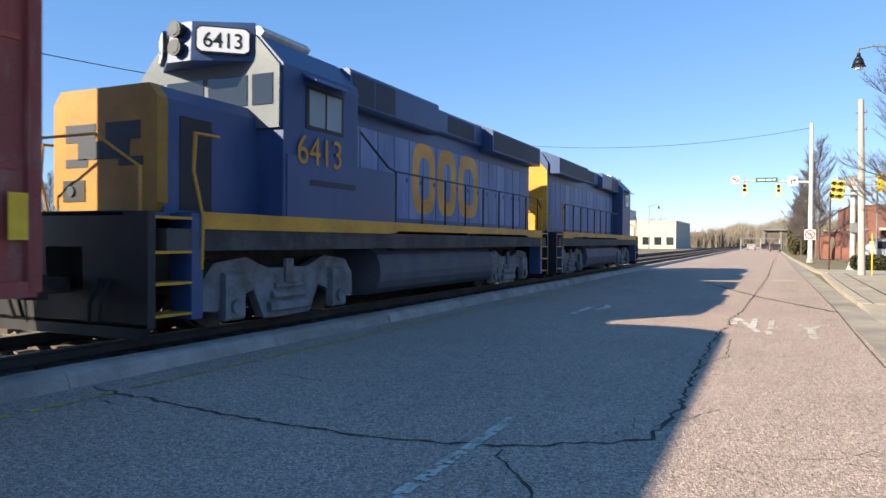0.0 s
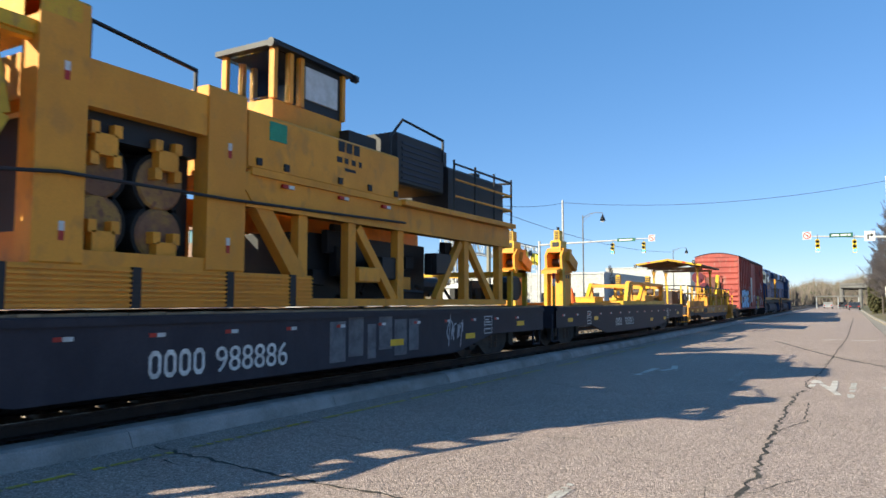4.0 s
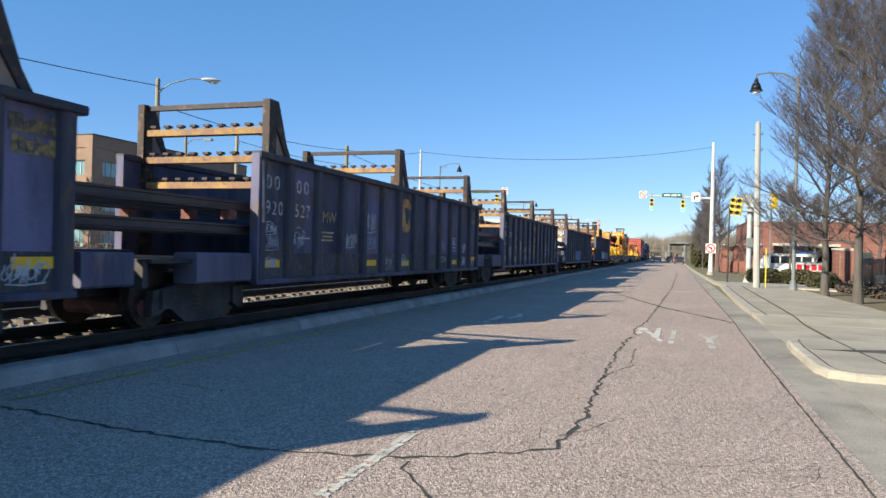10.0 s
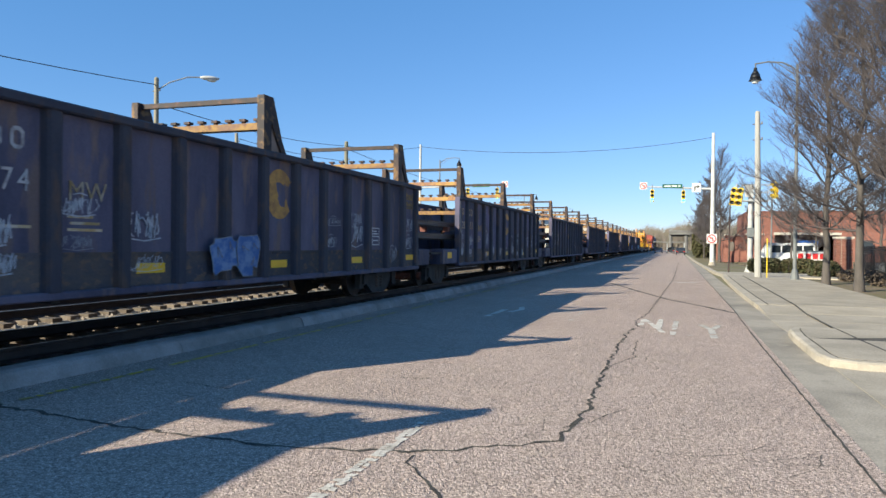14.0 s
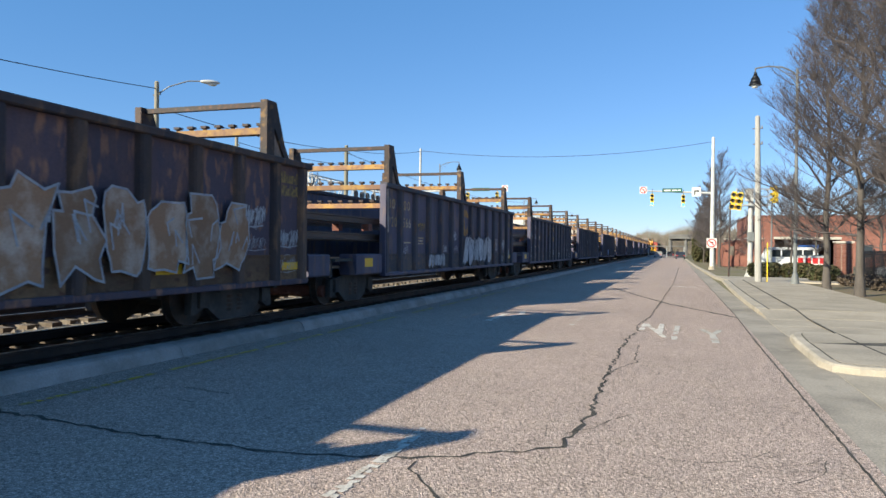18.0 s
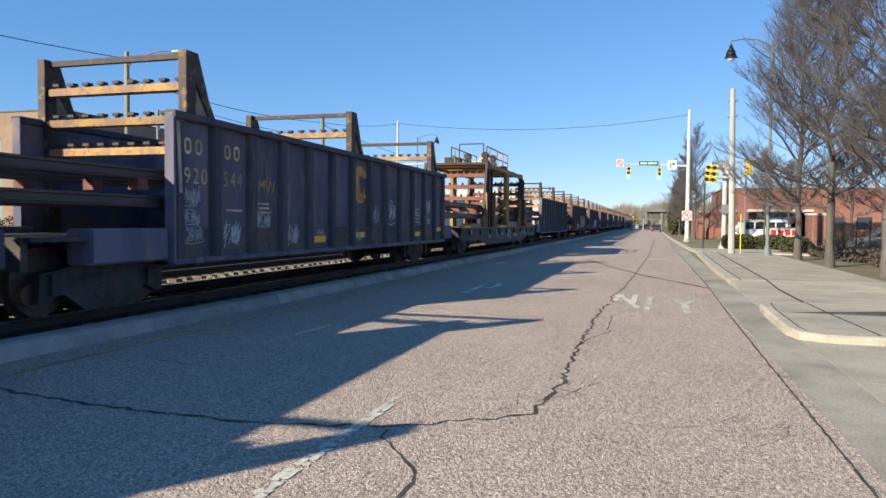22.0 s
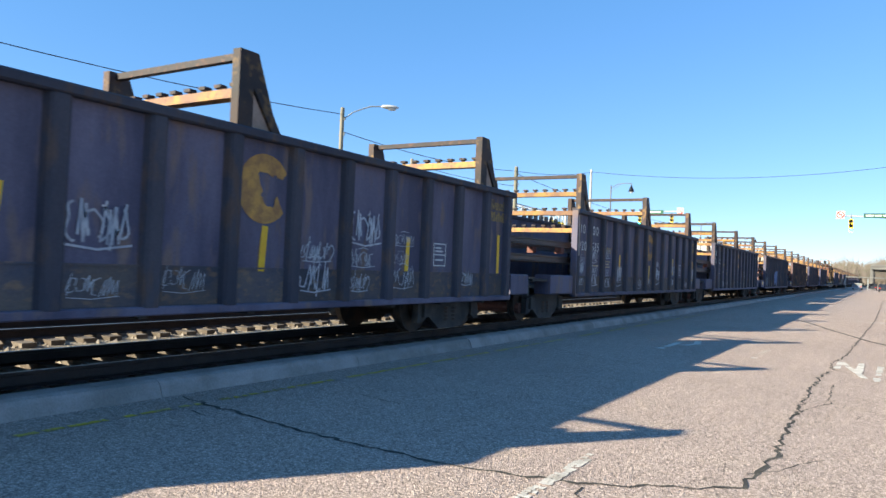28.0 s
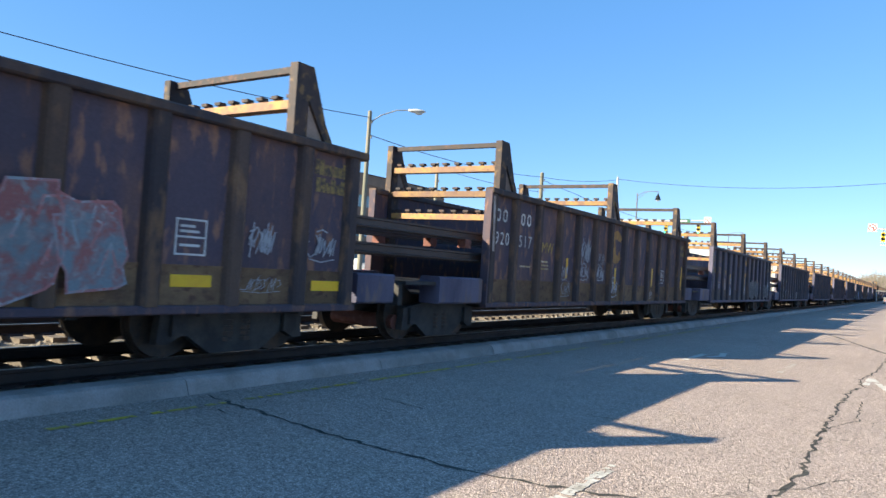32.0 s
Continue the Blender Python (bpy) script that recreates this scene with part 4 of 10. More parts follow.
def gondola(material, rib_paint, low_paint, panels=13):
    g = thing("gondola_car", "dark weathered steel gondola with rail racks, graffiti and rust", "gondola car", group="rail train gondolas")
    L, W = BODY, NEAR
    bm = bmesh.new()
    bx(bm, -0.22, 0.22, -TAIL - 2.7, 0.35, 0.78, 1.06)
    for k in range(9):
        bx(bm, -1.35, 1.35, -0.9 - k * 1.6 - 0.06, -0.9 - k * 1.6 + 0.06, 0.85, 1.02)
    part("underframe", bm, UNDER, g)
    box("floor", -1.42, 1.42, -L, 0, 1.02, 1.07, UNDER, g)
    w = L / panels
    bm = bmesh.new()
    prism(bm, [(0, 0.99), (w, 0.99), (w, 3.14), (0, 3.14)], 'x', W - 0.12, W - 0.1)
    sheet = mesh("side_sheet", bm, material)
    bm = bmesh.new()
    bx(bm, W - 0.1, W - 0.092, 0.13, w - 0.13, 1.0, 1.46)
    bx(bm, W - 0.092, W - 0.08, 0.13, w - 0.13, 1.44, 1.462)
    for k in range(6):
        bx(bm, W - 0.092, W - 0.084, 0.2 + k * 0.14, 0.22 + k * 0.14, 1.4, 1.42)
    low = mesh("lower_plate", bm, low_paint)
    bm = bmesh.new()
    prism(bm, [(W - 0.1, -0.145), (W - 0.03, -0.11), (W + 0.0, -0.075), (W + 0.0, 0.075), (W - 0.03, 0.11), (W - 0.1, 0.145)], 'z', 0.99, 3.14)
    rib = mesh("rib", bm, rib_paint)
    for i in range(panels):
        use("side_sheet", sheet, g, pose(0, -L + i * w, 0))
        use("lower_plate", low, g, pose(0, -L + i * w, 0))
    for i in range(panels + 1):
        use("rib", rib, g, pose(0, -L + i * w + (0.15 if i == 0 else -0.15 if i == panels else 0), 0))
    bm = bmesh.new()
    bx(bm, -W + 0.1, -W + 0.12, -L, 0, 0.99, 3.14)
    part("far_side", bm, material, g)
    for s in (-1, 1):
        bm = bmesh.new()
        x0, x1 = sorted((s * (W - 0.16), s * (W + 0.025)))
        bx(bm, x0, x1, -L - 0.02, 0.08, 3.12, 3.24, 0.02)
        part("top_chord", bm, rib_paint, g)
        bm = bmesh.new()
        x0, x1 = sorted((s * (W - 0.14), s * (W - 0.005)))
        bx(bm, x0, x1, -L, 0, 0.9, 1.0, 0.015)
        part("side_sill", bm, material, g)
        bm = bmesh.new()
        x0, x1 = sorted((s * (W - 0.16), s * W))
        bx(bm, x0, x1, -L - 0.03, -L + 0.02, 0.95, 3.2)
        part("end_post", bm, material, g)
    part("edge_strip", prism(bmesh.new(), [(-L + 0.1, 2.0), (-L + 0.17, 2.0), (-L + 0.11, 3.08), (-L + 0.03, 3.08)], 'x', W, W + 0.006), PALESTRIP, g, "pale worn corner edge")
    for y, low in ((-1.2, False), (-7.6, False), (-13.92, True)):
        rack(g, y, low)
    # end platforms over the trucks
    bm = bmesh.new()
    bx(bm, -1.4, 1.4, -TAIL - 2.35, -L, 1.3, 1.36)
    part("end_platform", bm, UNDER, g)
    for s in (-1, 1):
        x0, x1 = sorted((s * 1.05, s * 1.48))
        bm = bmesh.new()
        bx(bm, x0, x1, -TAIL - 1.45, -L - 0.1, 0.98, 1.46, 0.03)
        part("platform_box", bm, CARBLACK, g, "worn dark side box of the end platform")
        bm = bmesh.new()
        bx(bm, x0, x1, 0.1, 1.0, 1.0, 1.46, 0.03)
        part("front_box", bm, CARBLACK, g, "worn dark side box of the end platform")
    bm = bmesh.new()
    bx(bm, -1.3, 1.3, -TAIL - 2.4, -TAIL - 2.3, 0.95, 1.34)
    part("end_sill", bm, UNDER, g)
    bm = bmesh.new()
    bx(bm, -1.1, 1.1, 0.05, 1.05, 0.98, 1.2)
    part("front_sill", bm, UNDER, g)
    # added cylinder for the sunlit axle; its rusty tan colour carries the light
    bm = bmesh.new()
    tube(bm, (0.9, -TAIL - 1.9, 0.62), (-0.5, -TAIL - 1.9, 0.62), 0.13, n=12)
    part("air_tank", bm, DOORRUST, g, "rusty cylinder in place of a sunlit axle")
    truck(g, -1.75)
    truck(g, -TAIL - 0.75)
    coupler(g, 0.9, 1)
    coupler(g, -TAIL - 2.35, -1)
    return g


def load_rails(long=18.38, clamps=True):
    """Long new rails lying through the cars on the racks."""
    b = thing("rail_bundle", "long dark new steel rails lying in tiers on the racks", "rails", group="rail loads")
    bm = bmesh.new()
    prism(bm, [(-0.07, 0), (0.07, 0), (0.07, 0.012), (0.012, 0.03), (0.01, 0.12), (0.036, 0.13), (0.036, 0.165), (-0.036, 0.165), (-0.036, 0.13), (-0.01, 0.12), (-0.012, 0.03), (-0.07, 0.012)], 'y', -long, 0)
    me = mesh("long_rail", bm, LOADRAIL)
    for z, xs in ((2.18, (1.2, 1.04, 0.4, -0.3, -0.9)), (1.78, (1.22, 1.06, 0.7, 0.1, -0.5, -1.1))):
        for x in xs:
            use("long_rail", me, b, pose(x, 0, z))
    for x in (1.2, 0.4, -0.9) if clamps else ():
        box("rail_clamp", x - 0.09, x + 0.09, -16.6, -16.4, 2.02, 2.18, DOORRUST, b, "rusty rail clamp")
    return b


TAGS = [stroke_mesh("graffiti", scrawl(k, 0.85 if k % 3 else 1.3, 0.55 if k % 2 else 0.8, 4 + k % 4), 0.021 + 0.008 * (k % 3), GRAF) for k in range(24)]
FILLS = []
for k, (m_, m2_) in enumerate(((SPRAYTEAL, GRAF), (SPRAYPINK, SPRAYTEAL), (GRAF, SPRAYDARK), (SPRAYTAN, GRAF), (SPRAYMIST, GRAFDIM), (SPRAYAZURE, GRAFDIM), (SPRAYAZURE, GRAFDIM))):
    r_ = random.Random(60 + k)
    blobs_, loops_ = [], []
    for j in range(6 if k < 6 else 2):
        y_, h_, w_ = j * 0.78 + 0.4, r_.uniform(0.5, 0.62), r_.uniform(0.36, 0.46)
        lean_, dent_, ph_ = r_.uniform(-0.2, 0.25), r_.uniform(0.1, 0.28), r_.uniform(0, 6)
        n_ = 15
        ring_ = []
        for i in range(n_):
            a_ = 2 * math.pi * (i + r_.uniform(-0.25, 0.25)) / n_
            e_ = r_.uniform(0.72, 1.12) * (1 - dent_ * max(0, math.cos(a_ * (2 + j % 2) + ph_)) ** 2)
            c_, q_ = math.cos(a_), math.sin(a_)
            z_ = 0.6 + h_ * e_ * abs(q_) ** 0.5 * (1 if q_ > 0 else -1)
            ring_.append((y_ + 1.12 * w_ * e_ * abs(c_) ** 0.5 * (1 if c_ > 0 else -1) + lean_ * (z_ - 0.6), z_))
        bm_ = bmesh.new()
        bm_.faces.new([bm_.verts.new((0.0008 * j, *p_)) for p_ in ring_])
        blobs_.append(mesh("graffiti_letter", bm_, m_))
        loops_.append(ring_ + ring_[:1])
        cy_, cz_ = y_ + lean_ * 0.05, 0.6
        for t_ in range(2 + j % 3):
            p_ = (cy_ + r_.uniform(-0.26, 0.26), cz_ + r_.uniform(-0.35, 0.3))
            loops_.append([p_, (p_[0] + r_.uniform(-0.12, 0.14), p_[1] + r_.uniform(0.12, 0.34)), (p_[0] + r_.uniform(0.0, 0.25), p_[1] + r_.uniform(-0.05, 0.3))])
    FILLS.append((blobs_, stroke_mesh("graffiti_outline", loops_, 0.028, m2_ if k != 1 else SPRAYPINK)))


def emblem(material):
    """A broad open ring, its inner edge stepped."""
    bm = bmesh.new()
    n = 36
    edge = []
    for i in range(n + 1):
        c = (0.09 + 0.8 * i / n) * 2 * math.pi
        q = 0.2 + 0.05 * math.sin(c * 3 + 0.6) + (0.04 if i % 9 in (4, 5) else 0.0)
        edge.append(((0.46 * math.cos(c), 0.46 * math.sin(c)), (0.11 + q * math.cos(c), 0.02 + q * math.sin(c))))
    for (o0, i0), (o1, i1) in zip(edge, edge[1:]):
        bm.faces.new([bm.verts.new((0, *v)) for v in (i0, o0, o1, i1)])
    return mesh("emblem", bm, material)


EMBLEM = emblem(LOGO)


def bars(name, rows, material):
    """Plain bars in place of lettering: (y, z, width, height)."""
    bm = bmesh.new()
    for y, z, w, h in rows:
        bm.faces.new([bm.verts.new((0, a, b)) for a, b in ((y, z), (y + w, z), (y + w, z + h), (y, z + h))])
    return mesh(name, bm, material)


def worn_word(name, wide, high, letters, material, seed):
    """One plain band of letter height, its edge stepped and nicked."""
    r = random.Random(seed)
    bm, w = bmesh.new(), wide / letters
    top = [(0.0, high)]
    for i in range(letters):
        z = high if i == 0 or r.random() < 0.3 else high * 0.72
        top += [(i * w, z), (i * w + w * 0.86, z), (i * w + w * 0.86, high * 0.16), (i * w + w, high * 0.16)]
    top = top[1:] + [(wide - w * 0.14, 0.0), (0.0, 0.0)]
    top = [p for k, p in enumerate(top) if k == 0 or p != top[k - 1]]
    bm.faces.new([bm.verts.new((0, y, z)) for y, z in top])
    return mesh(name, bm, material)


def ring_mark(name, w, material):
    """A hollow block with cut corners, one closed band."""
    bm, rows = bmesh.new(), []
    for q, c in ((0.0, 0.05), (w, 0.025)):
        y0, y1, z0, z1 = q, 0.18 - q, q, 0.25 - q
        rows.append([bm.verts.new((0, a, b)) for a, b in ((y0 + c, z0), (y1 - c, z0), (y1, z0 + c), (y1, z1 - c), (y1 - c, z1), (y0 + c, z1), (y0, z1 - c), (y0, z0 + c))])
    for i in range(8):
        j = (i + 1) % 8
        bm.faces.new((rows[0][i], rows[0][j], rows[1][j], rows[1][i]))
    return mesh(name, bm, material)


WORDS = [worn_word("name_bar", 0.66, 0.21, 7, WORDYEL, 3), worn_word("name_bar", 0.6, 0.2, 6, WORDYEL, 8)]
BLOCKS = {}
for key, m_ in (("white", LETTERWHT), ("yellow", LETTERYEL), ("tan", LETTERDIM), ("pale", LETTERPALE)):
    BLOCKS[key] = ring_mark("mark_block", 0.045, m_)
SMALLTEXT = bars("stencil_line", [(0, 0, 0.5, 0.035)], LETTERDIM)
PLATE = bars("reflector", [(0, 0, 0.46, 0.2)], REFLECT)
NOTICE = bars("notice_box", [(0.025, 0, 0.375, 0.022), (0.025, 0.4, 0.375, 0.022), (0, 0, 0.025, 0.422), (0.4, 0, 0.025, 0.422), (0.025, 0.2, 0.375, 0.022), (0.06, 0.26, 0.26, 0.03), (0.06, 0.32, 0.2, 0.03), (0.06, 0.1, 0.28, 0.03)], WHITEREF)
STRIPV = bars("reflector", [(0, 0, 0.13, 0.6)], REFLECT)
STRIPH = bars("reflector", [(0, 0, 0.56, 0.14)], REFLECT)


def mark_gondola(g, number, style, seed, tags=7, fill=None, strips="V", plate=False):
    r = random.Random(seed)
    w = BODY / 13
    at = lambda i, dy, z, o=0.0: pose(NEAR - 0.094 + o, -BODY + i * w + dy, z)
    col = {"white": LETTERWHT, "yellow": LETTERYEL, "tan": LETTERDIM, "pale": LETTERPALE}[style.split()[0]]
    block = BLOCKS[style.split()[0]]
    if "patch" in style:
        for i in (0, 1):
            box("repainted_patch", NEAR - 0.0985, NEAR - 0.0955, -BODY + i * w + 0.15, -BODY + i * w + w - 0.14, 2.0, 3.1, CLEANPATCH, g, "freshly painted navy patch")
    for i, dy in ((0, 0.34), (0, 0.62), (1, 0.3), (1, 0.58)) if "patch" not in style else ((0, 0.24), (0, 0.46), (0, 0.68), (0, 0.9)):
        use("mark_block", block, g, at(i, dy, 2.62, 0.003) @ Matrix.Diagonal((1, 1.0 if "patch" not in style else 0.85, 1, 1)))
    writing(number[:3], 0.36, g, NEAR - 0.088, -BODY + 0.33, 2.24 if "patch" in style else 2.16, col, 0.012, 0.92, space=1.3)
    writing(number[3:], 0.36, g, NEAR - 0.088, -BODY + w + 0.24, 2.24 if "patch" in style else 2.16, col, 0.012, 0.92, space=1.3)
    writing("MW", 0.34, g, NEAR - 0.088, -BODY + 2 * w + 0.24, 2.1, LETTERDIM if style.startswith("pale") else LETTERYEL, 0.012)
    for k, (dy, z) in enumerate(((0.24, 1.88), (0.28, 1.8), (0.24, 1.72))):
        use("stencil_line", SMALLTEXT, g, at(2, dy, z, 0.003) @ Matrix.Diagonal((1, r.uniform(0.7, 1.1), 1, 1)))
    use("stencil_line", SMALLTEXT, g, at(1, 0.35, 1.74, 0.003))
    use("emblem", EMBLEM, g, at(6, w / 2, 2.5, 0.003), "faded orange ring emblem")
    for k, (dy, z) in enumerate(((0.2, 2.8), (0.24, 2.56))):
        use("name_bar", WORDS[k], g, at(12, dy, z, 0.003), "faded yellow lettering")
    use("notice_box", NOTICE, g, at(10, 0.3, 1.57, 0.003), "white stencilled notice box")
    if strips == "V":
        for i, dy, z in ((0, 0.2, 1.4), (3, 0.5, 1.65), (6, 0.5, 1.36), (9, 0.5, 1.5), (12, 0.56, 1.42)) if not plate else ((9, 0.5, 1.36), (12, 0.56, 1.42)):
            use("reflector", STRIPV, g, at(i, dy, z + r.uniform(-0.1, 0.1), 0.006) @ pose(0, 0, 0, r.uniform(-5, 1)) @ Matrix.Diagonal((1, 0.85, 1.35 if i in (0, 12) else 0.8 if i == 3 else 1.0, 1)), "yellow reflective strip")
    else:
        for i, z in ((4, 1.12), (6, 1.14), (10, 1.15), (12, 1.2)) if not plate else ((3, 1.12), (6, 1.12), (9, 1.15), (12, 1.18)):
            use("reflector", STRIPH, g, at(i, 0.27, z + r.uniform(-0.02, 0.08), 0.012), "yellow reflective strip")
    if plate:
        use("reflector", PLATE, g, pose(1.483, -TAIL - 1.0, 1.16), "yellow reflective plate on the side box")
    if strips == "C":
        use("reflector", PLATE, g, at(0, 0.2, 1.2, 0.012) @ Matrix.Diagonal((1, 1.4, 0.7, 1)), "wide yellow reflective plate")
    busy = {int(i + o) for k, i, s, *_ in fill or () for o in range(int(4.7 * s / w) + 1)}
    for k, z in enumerate((1.2, 1.5, 1.78) if tags >= 8 else ()):
        use("graffiti", TAGS[(seed * 5 + k * 7) % len(TAGS)], g, at(0, 0.2, z, 0.014) @ Matrix.Diagonal((1, 0.6 if (seed * 5 + k * 7) % 3 else 0.45, 0.42, 1)), "white sprayed scrawl")
    spots = [i for i in range(13) if i not in (0, 10) and i not in busy]
    r.shuffle(spots)
    for i in spots[:tags]:
        high = (1.1, 1.5, 1.86)[r.randrange(2) if tags < 9 else 0:]
        for z in high[:r.randint(1, 2 if tags < 9 else 3)] if i != 6 else (1.15,):
            z += r.uniform(-0.05, 0.12)
            k = r.randrange(len(TAGS))
            s = r.uniform(0.5, 0.8) * (0.62 if k % 3 == 0 else 1.0)
            use("graffiti", TAGS[k], g, at(i, 0.16, z, 0.014) @ Matrix.Diagonal((1, s, s * r.uniform(0.75, 1.1), 1)), "white sprayed scrawl")
    if fill:
        for k, i, s, *tall in fill:
            spot = lambda o: pose(NEAR + 0.004 + o, -BODY + i * w, 1.04) @ Matrix.Diagonal((1, s, s * (tall[0] if tall else 1.15), 1))
            for me in FILLS[k][0]:
                use("graffiti_letter", me, g, spot(0.0), "large sprayed colour letter")
            use("graffiti_outline", FILLS[k][1], g, spot(0.006), "sprayed outline")


BASES = [gondola(CARBLACK, RIBDARK, LOWSHEET), gondola(CARBLUE, RIBDARK, LOWSHEET), gondola(CARRUST, RIBRUST, LOWRUST)]
LOAD0 = load_rails()
# order, road number, paint, lettering, tags, large pieces
FLEET = {
    0: ("920552", 0, "white", 9, ((0, 5, 0.62), (1, 8.3, 0.55)), "V", False), 1: ("920515", 0, "pale", 5, ((5, 3.9, 0.6),), "H", True), 2: ("920531", 0, "white patch", 9, None, "V", False),
    3: ("920527", 1, "pale", 8, None, "C", False), 4: ("920537", 1, "tan", 7, None, "C", False), 5: ("920576", 1, "pale", 6, None, "V", False), 6: ("920551", 1, "tan", 10, None, "H", True),
    7: ("920574", 0, "pale", 8, ((6, 4.6, 0.8, 0.75),), "H", True), 8: ("920502", 0, "tan", 9, None, "H", True), 9: ("920558", 0, "pale", 8, None, "V", True), 10: ("920566", 0, "tan", 6, ((2, 2.9, 0.32), (2, 6.1, 0.8)), "H", True),
    11: ("920561", 2, "tan", 5, ((3, 4.0, 0.42), (3, 6.9, 1.0)), "H", True), 12: ("920501", 0, "tan", 9, None, "V", False), 14: ("920544", 0, "tan", 8, None, "H", False), 15: ("920546", 0, "tan", 11, None, "V", False),
    16: ("920520", 2, "tan", 6, None, "H", True), 17: ("920530", 0, "pale", 6, ((6, 4.45, 1.1, 0.95), (4, 0.15, 0.22, 2.4)), "H", True), 18: ("920522", 0, "white patch", 6, None, "V", False), 19: ("920535", 0, "white", 9, None, "V", False),
    20: ("920540", 0, "yellow", 9, None, "V", False), 21: ("920511", 0, "white", 12, ((4, 6.15, 0.2, 2.0),), "V", False), 22: ("920572", 0, "yellow", 5, ((4, 7.2, 0.55, 1.5), (4, 10.9, 0.36, 1.9)), "V", False), 23: ("920517", 2, "white", 5, None, "V", False),
    24: ("920533", 2, "white", 8, ((1, 6.1, 0.85),), "H", False), 25: ("920517", 2, "white", 6, None, "H", False), 26: ("920536", 0, "pale", 7, None, "H", False),
}
FRONT0, PITCH = -87.3, 18.38
CARS = {}
for n, (number, paint_kind, style, tags, fill, strips, plate) in FLEET.items():
    u = FRONT0 - PITCH * n
    CARS[n] = copy_thing(BASES[paint_kind], pose(XC, u, 0))
    MOVING.append((CARS[n], u))
for base in BASES:
    for o in (*base.children_recursive, base):
        bpy.data.objects.remove(o)
COLOUR = ("faded black", "faded indigo", "rusty brown-black")
for n, (number, paint_kind, style, tags, fill, strips, plate) in FLEET.items():
    mark_gondola(CARS[n], number, style, 100 + n, tags, fill, strips, plate)
    CARS[n]["label"] = "%s steel gondola with rail racks%s" % (COLOUR[paint_kind], ", large sprayed piece and rust" if fill else ", white graffiti and rust")
for n in range(1, 27):
    roll(LOAD0 if n == 1 else copy_thing(LOAD0, pose(0, 0, 0)), FRONT0 - PITCH * n + 1.6)

roll(load_rails(6.2, False), FRONT0 - PITCH + 1.6 + 6.2)

# ---- locomotives ----
def chamfered(name, row, c, r, material):
    """A flat block with cut corners, slightly out of true."""
    y, z, w, h = row
    c = min(c, w * 0.4, h * 0.4)
    pts = [(y + c, z), (y + w - c, z), (y + w, z + c), (y + w, z + h - c), (y + w - c, z + h), (y + c, z + h), (y, z + h - c), (y, z + c)]
    bm = bmesh.new()
    bm.faces.new([bm.verts.new((0, a + 0.07 * (b - 1.7), b + 0.03 * math.sin(a * 3))) for a, b in pts])
    return mesh(name, bm, material)


